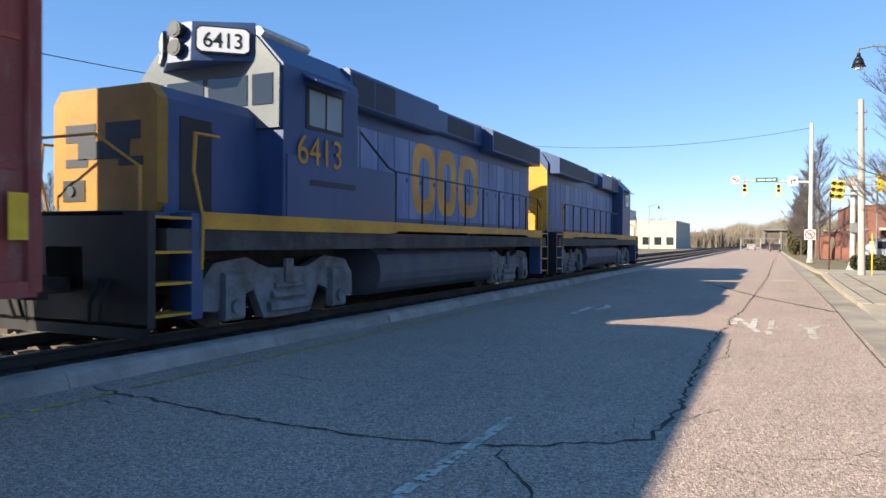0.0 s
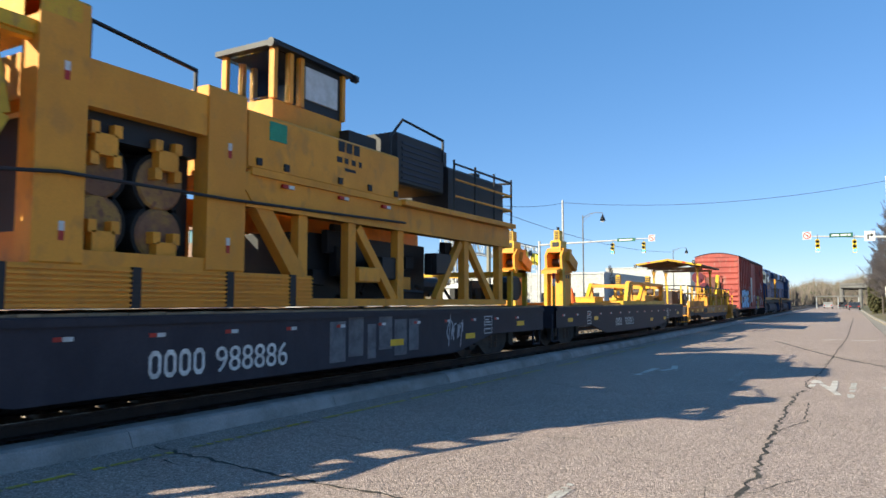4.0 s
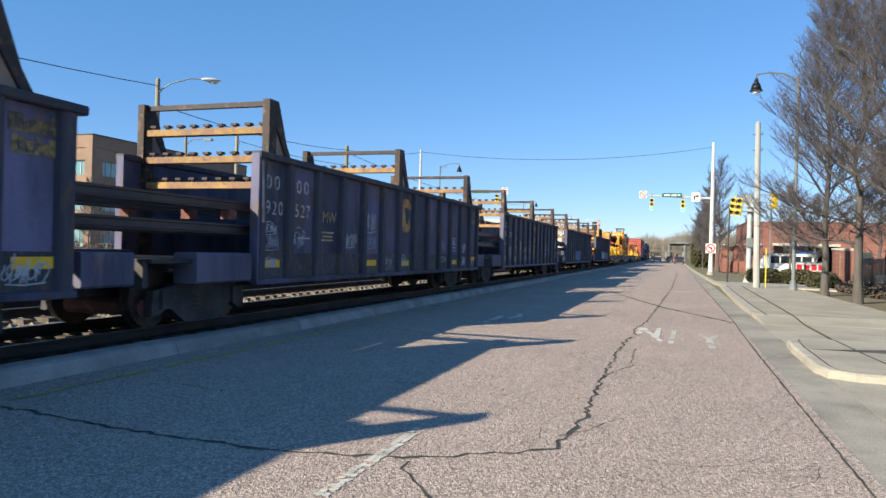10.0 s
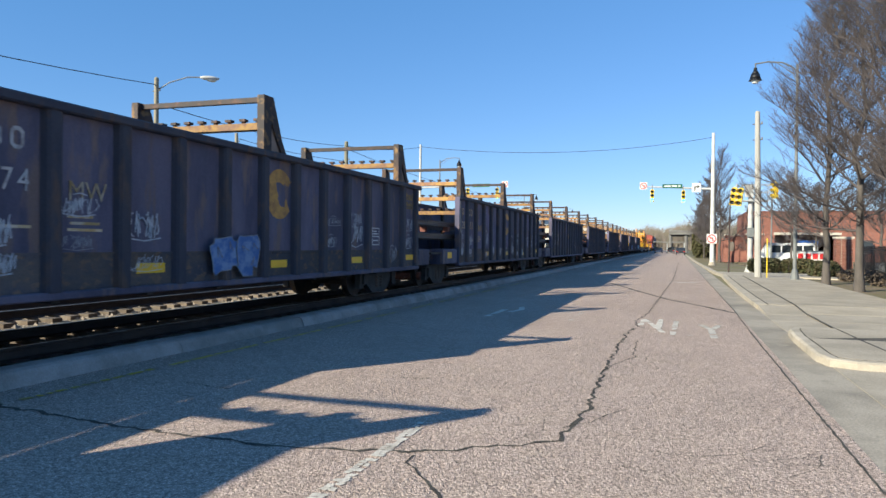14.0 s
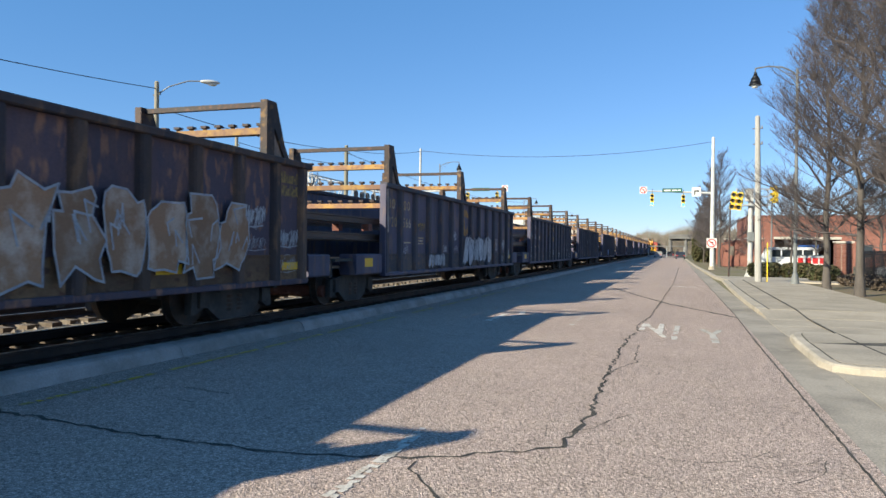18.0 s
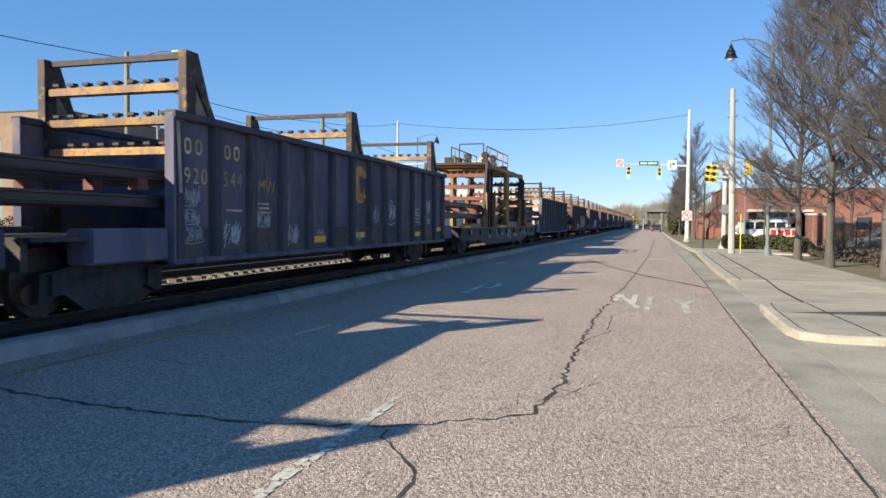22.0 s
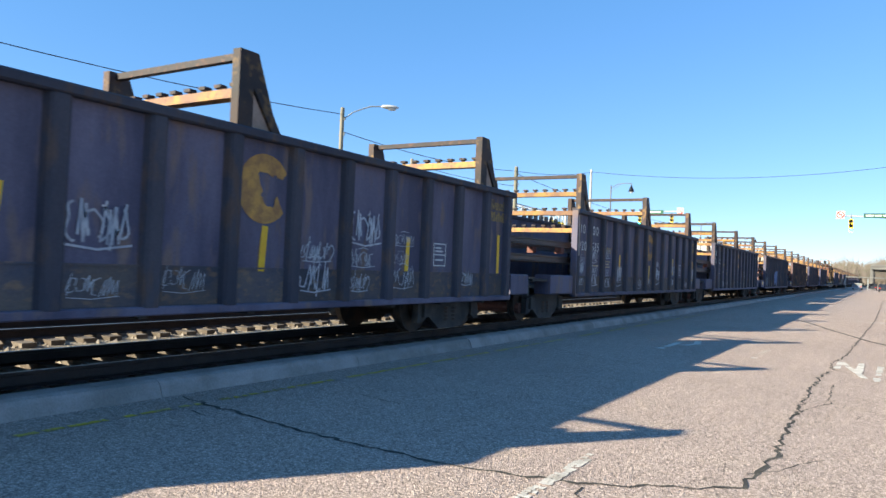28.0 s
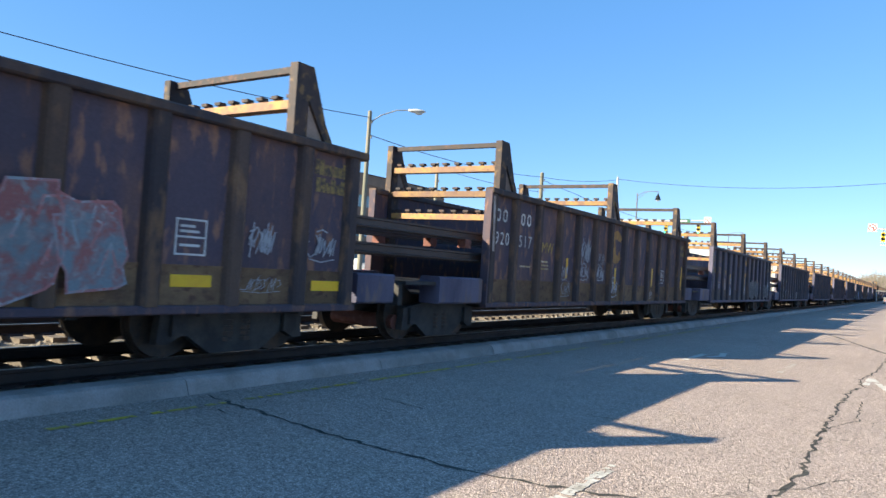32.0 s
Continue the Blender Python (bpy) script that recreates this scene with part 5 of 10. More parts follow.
def loco(name, label, number):
    """A hood locomotive. Local y runs from 0 at its road-number cab end to 17.1."""
    g = thing(name, label, "locomotive")
    W = 1.53
    # frame
    bm = bmesh.new()
    bx(bm, -1.5, 1.5, 0.3, 16.8, 1.45, 1.74)
    bx(bm, -0.35, 0.35, 0.0, 17.1, 0.95, 1.5)
    part("frame", bm, UNDER, g)
    for s in (-1, 1):
        x0, x1 = sorted((s * (W - 0.06), s * W))
        bm = bmesh.new()
        prism(bm, [(0.9, 1.74), (6.1, 1.74), (6.4, 1.8), (14.6, 1.8), (14.9, 1.74), (16.3, 1.74), (16.3, 1.97), (0.9, 1.97)], 'x', x0, x1)
        part("sill_stripe", bm, LOCOYEL, g, "worn yellow sill stripe")
    bm = bmesh.new()
    bx(bm, -1.48, 1.48, 0.9, 16.3, 1.93, 1.97)
    part("walkway", bm, LOCOBLUE, g)
    # end platforms, steps, pilots
    for y, s in ((0.0, 1), (17.1, -1)):
        bm = bmesh.new()
        y0, y1 = sorted((y, y + s * 0.12))
        bx(bm, -1.5, 1.5, y0, y1, 0.5, 1.95)
        prism(bm, [(-1.35, 0.36), (1.35, 0.36), (1.5, 0.55), (-1.5, 0.55)], 'y', y0, y1)
        part("pilot", bm, MACHBLACK, g, "black pilot plate")
        bm = bmesh.new()
        y0, y1 = sorted((y, y + s * 0.95))
        bx(bm, -1.1, 1.1, y0, y1, 1.9, 1.96)
        part("end_deck", bm, LOCOBLUE, g)
        for sx in (-1, 1):
            x0, x1 = sorted((sx * 1.12, sx * 1.5))
            bm = bmesh.new()
            ya, yb = sorted((y + s * 0.72, y + s * 0.92))
            bx(bm, x0, x1, ya, yb, 0.55, 1.95)
            part("step_side", bm, LOCOBLUE, g)
            for z in (0.62, 1.02, 1.42, 1.86):
                ya, yb = sorted((y + s * 0.12, y + s * 0.72))
                bm = bmesh.new()
                bx(bm, x0, x1, ya, yb, z, z + 0.035)
                part("step", bm, LOCOYEL, g, "yellow-edged step")
            bm = bmesh.new()
            path_tube(bm, [(sx * 1.5, y + s * 0.9, 1.2), (sx * 1.52, y + s * 0.9, 1.9), (sx * 1.5, y + s * 0.75, 2.5), (sx * 1.5, y + s * 0.78, 3.0), (sx * 1.42, y + s * 1.3, 3.02)], 0.022)
            path_tube(bm, [(sx * 1.3, y + s * 0.06, 1.1), (sx * 1.3, y + s * 0.06, 2.5), (sx * 0.5, y + s * 0.06, 2.95), (0.0, y + s * 0.06, 2.95)], 0.02)
            part("handrail", bm, LOCOYEL, g, "yellow handrail")
        coupler(g, y - s * 0.0, -s, 1.0)
        bm = bmesh.new()
        for sx in (-0.9, -0.7, 0.7, 0.9):
            path_tube(bm, [(sx, y - s * 0.02, 1.1), (sx * 0.97, y - s * 0.16, 0.8), (sx * 0.9, y - s * 0.12, 0.55)], 0.025)
        part("air_hoses", bm, TYRE, g)
    # short nose
    bm = bmesh.new()
    prism(bm, [(-1.0, 1.95), (1.0, 1.95), (1.0, 3.5), (0.86, 3.68), (-0.86, 3.68), (-1.0, 3.5)], 'y', 0.72, 2.7)
    nose = part("nose", bm, LOCOBLUE, g)
    bm = bmesh.new()
    prism(bm, [(-0.95, 1.98), (0.95, 1.98), (1.01, 2.1), (1.01, 3.5), (0.86, 3.69), (-0.86, 3.69), (-1.01, 3.5), (-1.01, 2.1)], 'y', 0.6, 0.78)
    part("nose_front", bm, NOSEYEL, nose, "yellow nose front, colour dimmed for shade")
    bm = bmesh.new()
    for a, b, c, d in ((-0.75, -0.15, 2.95, 3.2), (0.05, 0.7, 2.95, 3.2), (-0.5, 0.5, 2.7, 2.95), (-0.75, -0.3, 2.6, 2.72), (0.3, 0.75, 2.6, 2.72)):
        bx(bm, a, b, 0.592, 0.6, c, d)
    part("nose_emblem", bm, DARKVENT, nose, "dark blue nose emblem")
    panel = box("lamp_panel", -0.8, -0.35, 0.588, 0.602, 2.12, 2.42, MACHBLACK, nose, "dark lamp panel low on the nose")
    part("nose_lamp", tube(bmesh.new(), (-0.62, 0.6, 2.27), (-0.62, 0.56, 2.27), 0.075, n=12), DULLLENS, panel, "small nose lamp")
    box("nose_door", 0.995, 1.012, 1.0, 1.6, 2.0, 3.3, MACHBLACK, nose, "dark nose door")
    # cab
    bm = bmesh.new()
    prism(bm, [(-1.5, 1.95), (1.5, 1.95), (1.5, 4.35), (1.05, 4.82), (0.5, 4.95), (-0.5, 4.95), (-1.05, 4.82), (-1.5, 4.35)], 'y', 2.62, 4.8)
    cab = part("cab", bm, LOCOBLUE, g)
    bm = bmesh.new()
    prism(bm, [(-1.46, 3.35), (1.46, 3.35), (1.47, 4.32), (1.03, 4.79), (0.48, 4.92), (-0.48, 4.92), (-1.03, 4.79), (-1.47, 4.32)], 'y', 2.56, 2.63)
    part("cab_front", bm, LOCOGREY, cab, "pale blue-grey cab front")
    for a, b in ((-1.35, -0.95), (-0.85, -0.05), (0.05, 0.85), (0.95, 1.35)):
        box("windscreen", a, b, 2.545, 2.562, 3.72, 4.2, DARKGLASS, cab, "cab windscreen pane")
    bm = bmesh.new()
    lo_ = [bm.verts.new(v) for v in ((-1.0, 2.6, 4.42), (-0.24, 1.96, 4.36), (0.24, 1.96, 4.36), (1.0, 2.6, 4.42))]
    hi_ = [bm.verts.new(v) for v in ((-0.98, 2.6, 5.02), (-0.22, 2.02, 4.98), (0.22, 2.02, 4.98), (0.98, 2.6, 5.02))]
    for i in range(4):
        bm.faces.new((lo_[i], lo_[(i + 1) % 4], hi_[(i + 1) % 4], hi_[i]))
    bm.faces.new(lo_[::-1])
    bm.faces.new(hi_)
    part("number_housing", bm, LOCOBLUE, cab, "dark number board housing")
    for s in (-1, 1):
        turned = pose(s * 0.63, 2.255, 4.69, 0, 0, s * 40.1)
        bm = bmesh.new()
        prism(bm, [(-0.41, -0.16), (-0.34, -0.21), (0.34, -0.21), (0.41, -0.16), (0.41, 0.16), (0.34, 0.21), (-0.34, 0.21), (-0.41, 0.16)], 'y', -0.03, 0.03)
        b = part("number_board", bm, MACHBLACK, cab, "black-edged number board")
        b.matrix_basis = turned
        bm = bmesh.new()
        prism(bm, [(-0.385, -0.135), (-0.32, -0.185), (0.32, -0.185), (0.385, -0.135), (0.385, 0.135), (0.32, 0.185), (-0.32, 0.185), (-0.385, 0.135)], 'y', -0.04, -0.02)
        part("lit_face", bm, BOARDWHITE, b, "white number face")
        if number:
            cu = bpy.data.curves.new("board_number", 'FONT')
            cu.body, cu.size, cu.offset, cu.align_x = number, 0.33, 0.004, 'CENTER'
            cu.materials.append(MACHBLACK)
            t = new("board_number", cu)
            t.parent = b
            t.matrix_basis = pose(0, -0.043, -0.12, 90, 0, 0) @ Matrix.Diagonal((0.92, 1, 1, 1))
    for z in (4.84, 4.56):
        bm = bmesh.new()
        tube(bm, (0, 2.02, z), (0, 1.86, z), 0.115, 0.13, 16)
        part("headlight_rim", bm, MACHBLACK, cab, "black headlight rim")
        part("headlight", tube(bmesh.new(), (0, 1.87, z), (0, 1.85, z), 0.092, n=14), DULLLENS, cab)
    for s in (-1, 1):
        x0, x1 = sorted((s * 1.495, s * 1.515))
        box("window_frame", x0, x1, 3.2, 4.3, 3.42, 4.12, MACHBLACK, cab)
        x0, x1 = sorted((s * 1.51, s * 1.525))
        box("side_window", x0, x1, 3.28, 3.72, 3.48, 4.06, CABGLASS, cab, "cab side window pane")
        box("side_window", x0, x1, 3.78, 4.22, 3.48, 4.06, CABGLASS, cab, "cab side window pane")
        bm = bmesh.new()
        prism(bm, [(s * 1.5, 4.25), (s * 1.78, 4.13), (s * 1.78, 4.16), (s * 1.5, 4.3)], 'y', 3.1, 4.4)
        part("awning", bm, LOCOBLUE, cab)
    bm = bmesh.new()
    bx(bm, -0.8, 0.8, 3.0, 4.3, 4.93, 5.12, 0.08)
    part("roof_unit", bm, WHITESTEEL, cab, "pale roof air conditioner")
    bm = bmesh.new()
    bx(bm, 1.05, 1.52, 2.7, 6.2, 1.97, 2.95)
    part("side_box", bm, LOCOBLUE, g)
    box("side_box_slot", 1.515, 1.525, 3.3, 4.7, 2.5, 2.6, DARKVENT, g, "dark louvre slot")
    # long hood
    bm = bmesh.new()
    prism(bm, [(-0.98, 1.97), (0.98, 1.97), (0.98, 4.5), (0.75, 4.85), (-0.75, 4.85), (-0.98, 4.5)], 'y', 4.8, 16.5)
    hood = part("long_hood", bm, LOCOBLUE, g)
    bm = bmesh.new()
    prism(bm, [(-1.4, 4.1), (1.4, 4.1), (1.4, 4.68), (0.8, 4.92), (-0.8, 4.92), (-1.4, 4.68)], 'y', 12.0, 16.4)
    part("radiator_wing", bm, LOCOBLUE, hood, "flared radiator housing")
    for s in (-1, 1):
        x0, x1 = sorted((s * 1.395, s * 1.41))
        box("radiator_grille", x0, x1, 12.1, 16.3, 4.14, 4.64, DARKVENT, hood, "black radiator grille")
        x0, x1 = sorted((s * 0.975, s * 1.3))
        blower = box("blower_housing", x0, x1, 4.85, 8.7, 4.1, 4.8, LOCOBLUE, hood, "blue inertial filter housing", 0.05)
        v0, v1 = sorted((s * 1.297, s * 1.306))
        for a in (4.95, 5.8):
            box("filter_vent", v0, v1, a, a + 0.78, 4.18, 4.72, DARKVENT, blower, "black filter louvre")
        x0, x1 = sorted((s * 0.975, s * 1.12))
        brake = box("brake_box", x0, x1, 8.8, 11.9, 4.2, 4.78, LOCOBLUE, hood, "blue dynamic brake housing", 0.05)
        v0, v1 = sorted((s * 1.117, s * 1.126))
        box("brake_grille", v0, v1, 9.6, 11.3, 4.28, 4.7, DARKVENT, brake, "dark dynamic brake grille")
        for k in range(16):
            y = 5.0 + k * 0.7
            x0, x1 = sorted((s * 0.975, s * 0.995))
            box("hood_door", x0, x1, y + 0.02, y + 0.68, 2.1, 3.85, LOCODOOR, hood, "pale blue hood door")
            if s > 0:
                box("door_latch", 0.995, 1.01, y + 0.55, y + 0.62, 2.9, 3.0, LOCOBLUE, hood)
        # stanchions and rail
        bm = bmesh.new()
        top = []
        for k in range(9):
            y = 6.3 + k * 1.2
            tube(bm, (s * 1.48, y, 1.95), (s * 1.48, y, 3.0), 0.022, n=6)
            top.append((s * 1.48, y, 3.0))
        path_tube(bm, [(s * 1.45, 5.0, 3.6), (s * 1.48, 6.0, 3.05)] + top + [(s * 1.48, 16.3, 2.7)], 0.022)
        part("side_handrail", bm, MACHBLACK, g, "dark walkway handrail")
    bm = bmesh.new()
    for y in (8.0, 10.2, 12.9, 14.0, 15.1):
        tube(bm, (0, y, 4.85), (0, y, 5.0), 0.5 if y > 9 else 0.3, n=16)
    bx(bm, -0.35, 0.35, 6.9, 7.7, 4.85, 5.02)
    part("roof_fans", bm, LOCOBLUE, hood)
    # large plain yellow shapes in place of the company lettering
    for y, w in ((7.95, 1.2), (9.3, 1.1), (10.55, 1.35)):
        bm = bmesh.new()
        ring = lambda k, q: (y + w / 2 + (w / 2 - q) * (abs(math.cos(k)) ** 0.6) * (1 if math.cos(k) > 0 else -1), 3.05 + (0.82 - q) * (abs(math.sin(k)) ** 0.6) * (1 if math.sin(k) > 0 else -1))
        for i in range(32):
            a, b = 2 * math.pi * i / 32, 2 * math.pi * (i + 1) / 32
            bm.faces.new([bm.verts.new((0.999, *v)) for v in (ring(a, 0.0), ring(b, 0.0), ring(b, 0.33), ring(a, 0.33))])
        part("side_emblem", bm, LOCOYEL, hood, "worn yellow hollow side emblem")
    if number:
        writing(number, 0.68, cab, 1.53, 2.93, 2.84, LOCOYEL, 0.02, 0.98, "cab_number")
    # tank and trucks
    bm = bmesh.new()
    prism(bm, [(-1.05, 0.52), (1.05, 0.52), (1.2, 0.56), (1.33, 0.66), (1.4, 0.8), (1.42, 0.95), (1.4, 1.15), (1.33, 1.32), (1.2, 1.43), (1.05, 1.45), (-1.05, 1.45), (-1.2, 1.43), (-1.33, 1.32), (-1.42, 0.95), (-1.33, 0.66), (-1.2, 0.56)], 'y', 5.8, 12.0)
    part("fuel_tank", bm, TANKBLUE, g, "grimy dark blue rounded fuel tank")
    bm = bmesh.new()
    for s in (-1, 1):
        tube(bm, (s * 1.3, 6.4, 1.56), (s * 1.3, 11.6, 1.56), 0.16, n=12)
    part("air_reservoir", bm, UNDER, g)
    truck(g, 3.2, BLOM)
    truck(g, 13.9, BLOM)
    return g


L1 = loco("locomotive", "dark blue and yellow diesel locomotive with a yellow nose", "6413")
roll(L1, 6.2)
L2 = loco("locomotive", "dark blue diesel locomotive leading the train", "")
L2.matrix_basis = pose(XC, 24.3 + 17.1, 0, 0, 0, 180)
MOVING.append((L2, 41.4))
bm = bmesh.new()
prism(bm, [(-0.9, 2.0), (0.9, 2.0), (0.98, 2.1), (0.98, 4.2), (0.7, 4.5), (-0.7, 4.5), (-0.98, 4.2), (-0.98, 2.1)], 'y', 16.5, 16.56)
part("hood_end", bm, LOCOYEL, L2, "bright yellow hood end")


# ---- boxcar ----
def boxcar():
    g = thing("boxcar", "red boxcar with corrugated end, graffiti and a plug door", "boxcar")
    L, W = 16.4, NEAR
    bm = bmesh.new()
    bx(bm, -0.25, 0.25, -0.4, L + 0.4, 0.8, 1.15)
    bx(bm, -1.4, 1.4, 0, L, 1.05, 1.15)
    part("underframe", bm, UNDER, g)
    for s in (-1, 1):
        bm = bmesh.new()
        x0, x1 = sorted((s * (W - 0.1), s * (W - 0.07)))
        bx(bm, x0, x1, 0, L, 1.1, 4.9)
        part("side_wall", bm, BOXRED, g)
        bm = bmesh.new()
        x0, x1 = sorted((s * (W - 0.12), s * (W + 0.01)))
        bx(bm, x0, x1, 0, L, 4.8, 4.92)
        part("eave", bm, BOXROOF, g)
        bm = bmesh.new()
        x0, x1 = sorted((s * (W - 0.1), s * (W - 0.01)))
        prism(bm, [(0, 1.0), (L, 1.0), (L, 1.16), (0, 1.16)], 'x', x0, x1)
        part("side_sill", bm, BOXRED, g)
        for k in range(17):
            y = 0.05 + k * (L - 0.1) / 16
            if 6.9 < y < 10.2 and s > 0:
                continue
            x0, x1 = sorted((s * (W - 0.07), s * (W - 0.0)))
            box("side_post", x0, x1, y - 0.05, y + 0.05, 1.16, 4.8, BOXRED, g)
    # seams of the sheets
    for k in range(16):
        y = 0.05 + k * (L - 0.1) / 16
        if 6.2 < y < 10.0:
            continue
        for z in (2.3, 3.6):
            box("sheet_seam", W - 0.07, W - 0.055, y + 0.08, y + 0.92, z, z + 0.06, BOXRED, g)
    # plug door with a white strip
    bm = bmesh.new()
    bx(bm, W - 0.07, W - 0.01, 7.2, 10.0, 1.2, 4.7)
    door = part("door", bm, BOXRED, g)
    for z in (1.5, 2.2, 2.9, 3.6, 4.3):
        box("door_rib", W - 0.01, W + 0.02, 7.3, 9.9, z - 0.05, z + 0.05, BOXRED, door)
    box("door_strip", W - 0.008, W + 0.026, 6.85, 7.55, 1.5, 3.5, WHITEREF, door, "white painted door panel")
    for z in (1.19, 4.72):
        part("door_track", tube(bmesh.new(), (W + 0.02, 6.6, z), (W + 0.02, 12.6, z), 0.03, n=6), BOXROOF, g)
    for y in (2.06, 14.0):
        bm = bmesh.new()
        for k in range(7):
            bx(bm, W - 0.07, W - 0.03, y, y + 0.42, 3.9 + k * 0.07, 3.94 + k * 0.07)
        part("side_vent", bm, BOXROOF, g, "louvred side vent")
    # corrugated ends
    for y0, s in ((0.0, -1), (L, 1)):
        bm = bmesh.new()
        n = 56
        prof = []
        for i in range(n + 1):
            z = 1.1 + 3.75 * i / n
            prof.append((y0 + s * (0.02 + 0.075 * max(0, math.sin((z - 1.1) * 2 * math.pi / 0.42)) ** 0.8), z))
        prof += [(y0 - s * 0.06, 4.85), (y0 - s * 0.06, 1.1)]
        prism(bm, prof, 'x', -W + 0.08, W - 0.08)
        part("corrugated_end", bm, BOXRED, g, "corrugated red end wall")
        bm = bmesh.new()
        prism(bm, [(W * (1 - k / 6), 4.82 + 0.28 * (1 - (1 - k / 6) ** 2)) for k in range(13)], 'y', *sorted((y0 - s * 0.05, y0 + s * 0.06)))
        part("end_gable", bm, BOXRED, g)
        bm = bmesh.new()
        arc = [(1 - k / 6, 0.28 * (1 - (1 - k / 6) ** 2)) for k in range(13)]
        prism(bm, [(W * u, 4.89 + v) for u, v in arc] + [(W * u, 4.83 + v) for u, v in arc[::-1]], 'y', *sorted((y0 - s * 0.02, y0 + s * 0.09)))
        part("roof_lip", bm, BOXROOF, g, "dark roof edge")
        for sx in (-1, 1):
            x0, x1 = sorted((sx * (W - 0.12), sx * (W - 0.0)))
            box("corner_post", x0, x1, *sorted((y0 - s * 0.08, y0 + s * 0.05)), 1.05, 4.9, BOXRED, g)
    box("end_door", -0.75, 0.25, -0.12, -0.05, 1.15, 3.35, DOORRUST, g, "rusty end door")
    bm = bmesh.new()
    bx(bm, -0.85, -0.75, -0.14, -0.04, 1.12, 3.45); bx(bm, 0.25, 0.35, -0.14, -0.04, 1.12, 3.45); bx(bm, -0.85, 0.35, -0.14, -0.04, 3.35, 3.45)
    part("end_door_frame", bm, BOXRED, g)
    bm = bmesh.new()
    for z in (1.3, 1.65, 2.0, 2.35):
        path_tube(bm, [(0.75, -0.06, z), (0.75, -0.18, z), (1.25, -0.18, z), (1.25, -0.06, z)], 0.02)
    path_tube(bm, [(0.95, -0.12, 1.2), (0.95, -0.12, 2.6)], 0.02)
    part("ladder", bm, BOXRED, g)
    bm = bmesh.new()
    prism(bm, [((W + 0.02) * (1 - k / 6), 4.88 + 0.26 * (1 - (1 - k / 6) ** 2)) for k in range(13)], 'y', 0.06, L - 0.06)
    for k in range(15):
        prism(bm, [((W + 0.02) * (1 - j / 6), 4.9 + 0.27 * (1 - (1 - j / 6) ** 2)) for j in range(13)], 'y', 0.6 + k * 1.05, 0.66 + k * 1.05)
    part("roof", bm, BOXROOF, g)
    truck(g, 2.1)
    truck(g, L - 2.1)
    coupler(g, -0.3, -1)
    coupler(g, L + 0.3, 1)
    # markings
    for i, ch in enumerate(("91", "01", "83")):
        writing(ch, 0.5, g, W - 0.05, 1.22 + i * 1.02, 2.53, LETTERWHT, 0.014, 1.0, space=1.15)
    for y in (1.02, 1.42, 2.04, 2.44):
        use("mark_block", BLOCKS["tan"], g, pose(W - 0.05, y, 3.15) @ Matrix.Diagonal((1, 1.2, 1.25, 1)))
    # large block letters: dark outline under pale blue fill
    glyphs = {"C": [(0, 0, 0.34, 1.0), (0, 0.72, 1.0, 0.28), (0, 0, 1.0, 0.3), (0.66, 0.6, 0.34, 0.2)],
              "O": [(0, 0, 0.36, 1.0), (0.62, 0, 0.38, 1.0), (0, 0.7, 1.0, 0.3), (0, 0, 1.0, 0.32)],
              "R": [(0, 0, 0.36, 1.0), (0.6, 0.45, 0.4, 0.55), (0, 0.74, 1.0, 0.26), (0.3, 0.36, 0.6, 0.22), (0.56, 0, 0.44, 0.38)],
              "E": [(0, 0, 0.38, 1.0), (0, 0.74, 1.0, 0.26), (0, 0.4, 0.86, 0.2), (0, 0, 1.15, 0.28)]}
    wide = (1.0, 0.98, 0.95, 1.0)
    y0 = 1.2
    for i, ch in enumerate("CORE"):
        r = random.Random(i)
        for pad, x, m, nm in ((0.075, W + 0.004, SPRAYDARK, "graffiti_outline"), (0.0, W + 0.008, SPRAYBLUE, "graffiti_letter")):
            rows = [(y0 + a * wide[i] - pad, 1.12 + 0.06 * (i % 2) - 0.02 * i + b * 1.28 - pad, c * wide[i] + 2 * pad, d * 1.28 + 2 * pad) for a, b, c, d in glyphs[ch]]
            for k, row in enumerate(rows):
                use(nm, chamfered(nm, row, 0.11 + pad * 0.6, r, m), g, pose(x + 0.0006 * k, 0, 0), "pale blue sprayed block letter" if m is SPRAYBLUE else "dark sprayed outline")
        y0 += 1.03
    use("reflector", STRIPH, g, pose(W + 0.014, 2.65, 1.75), "yellow reflective strip")
    for i, (ch, m) in enumerate((("E", SPRAYAZ), ("G", SPRAYYEL), ("O", SPRAYYEL))):
        writing(ch, 1.45, g, W + 0.003, 10.2 + i * 0.78, 1.0, SPRAYDARK, 0.08, 0.75, "graffiti_letter")
        writing(ch, 1.45, g, W + 0.008, 10.2 + i * 0.78, 1.0, m, 0.045, 0.73, "graffiti_letter")
    for y, z, k, s in ((5.6, 1.15, 2, 0.9), (6.0, 2.3, 5, 1.2), (8.6, 1.6, 7, 1.2), (13.8, 2.4, 1, 1.6), (14.0, 1.2, 4, 1.2), (13.0, 1.15, 8, 1.0), (14.7, 1.25, 3, 0.9), (12.2, 2.3, 9, 0.8), (12.9, 1.7, 6, 0.9)):
        use("graffiti", TAGS[k], g, pose(W + 0.003, y, z) @ Matrix.Diagonal((1, s, s, 1)), "white sprayed scrawl")
    for y, z, w_, h_ in ((0.5, 1.5, 0.24, 0.49), (16.08, 1.585, 0.21, 0.475)):
        use("reflector", bars("reflector", [(0, 0, w_, h_)], REFLECT), g, pose(W + 0.012, y, z), "yellow reflective patch")
    use("reflector", STRIPH, g, pose(W + 0.014, 5.6, 1.9), "yellow reflective strip")
    return g


roll(boxcar(), -11.65)


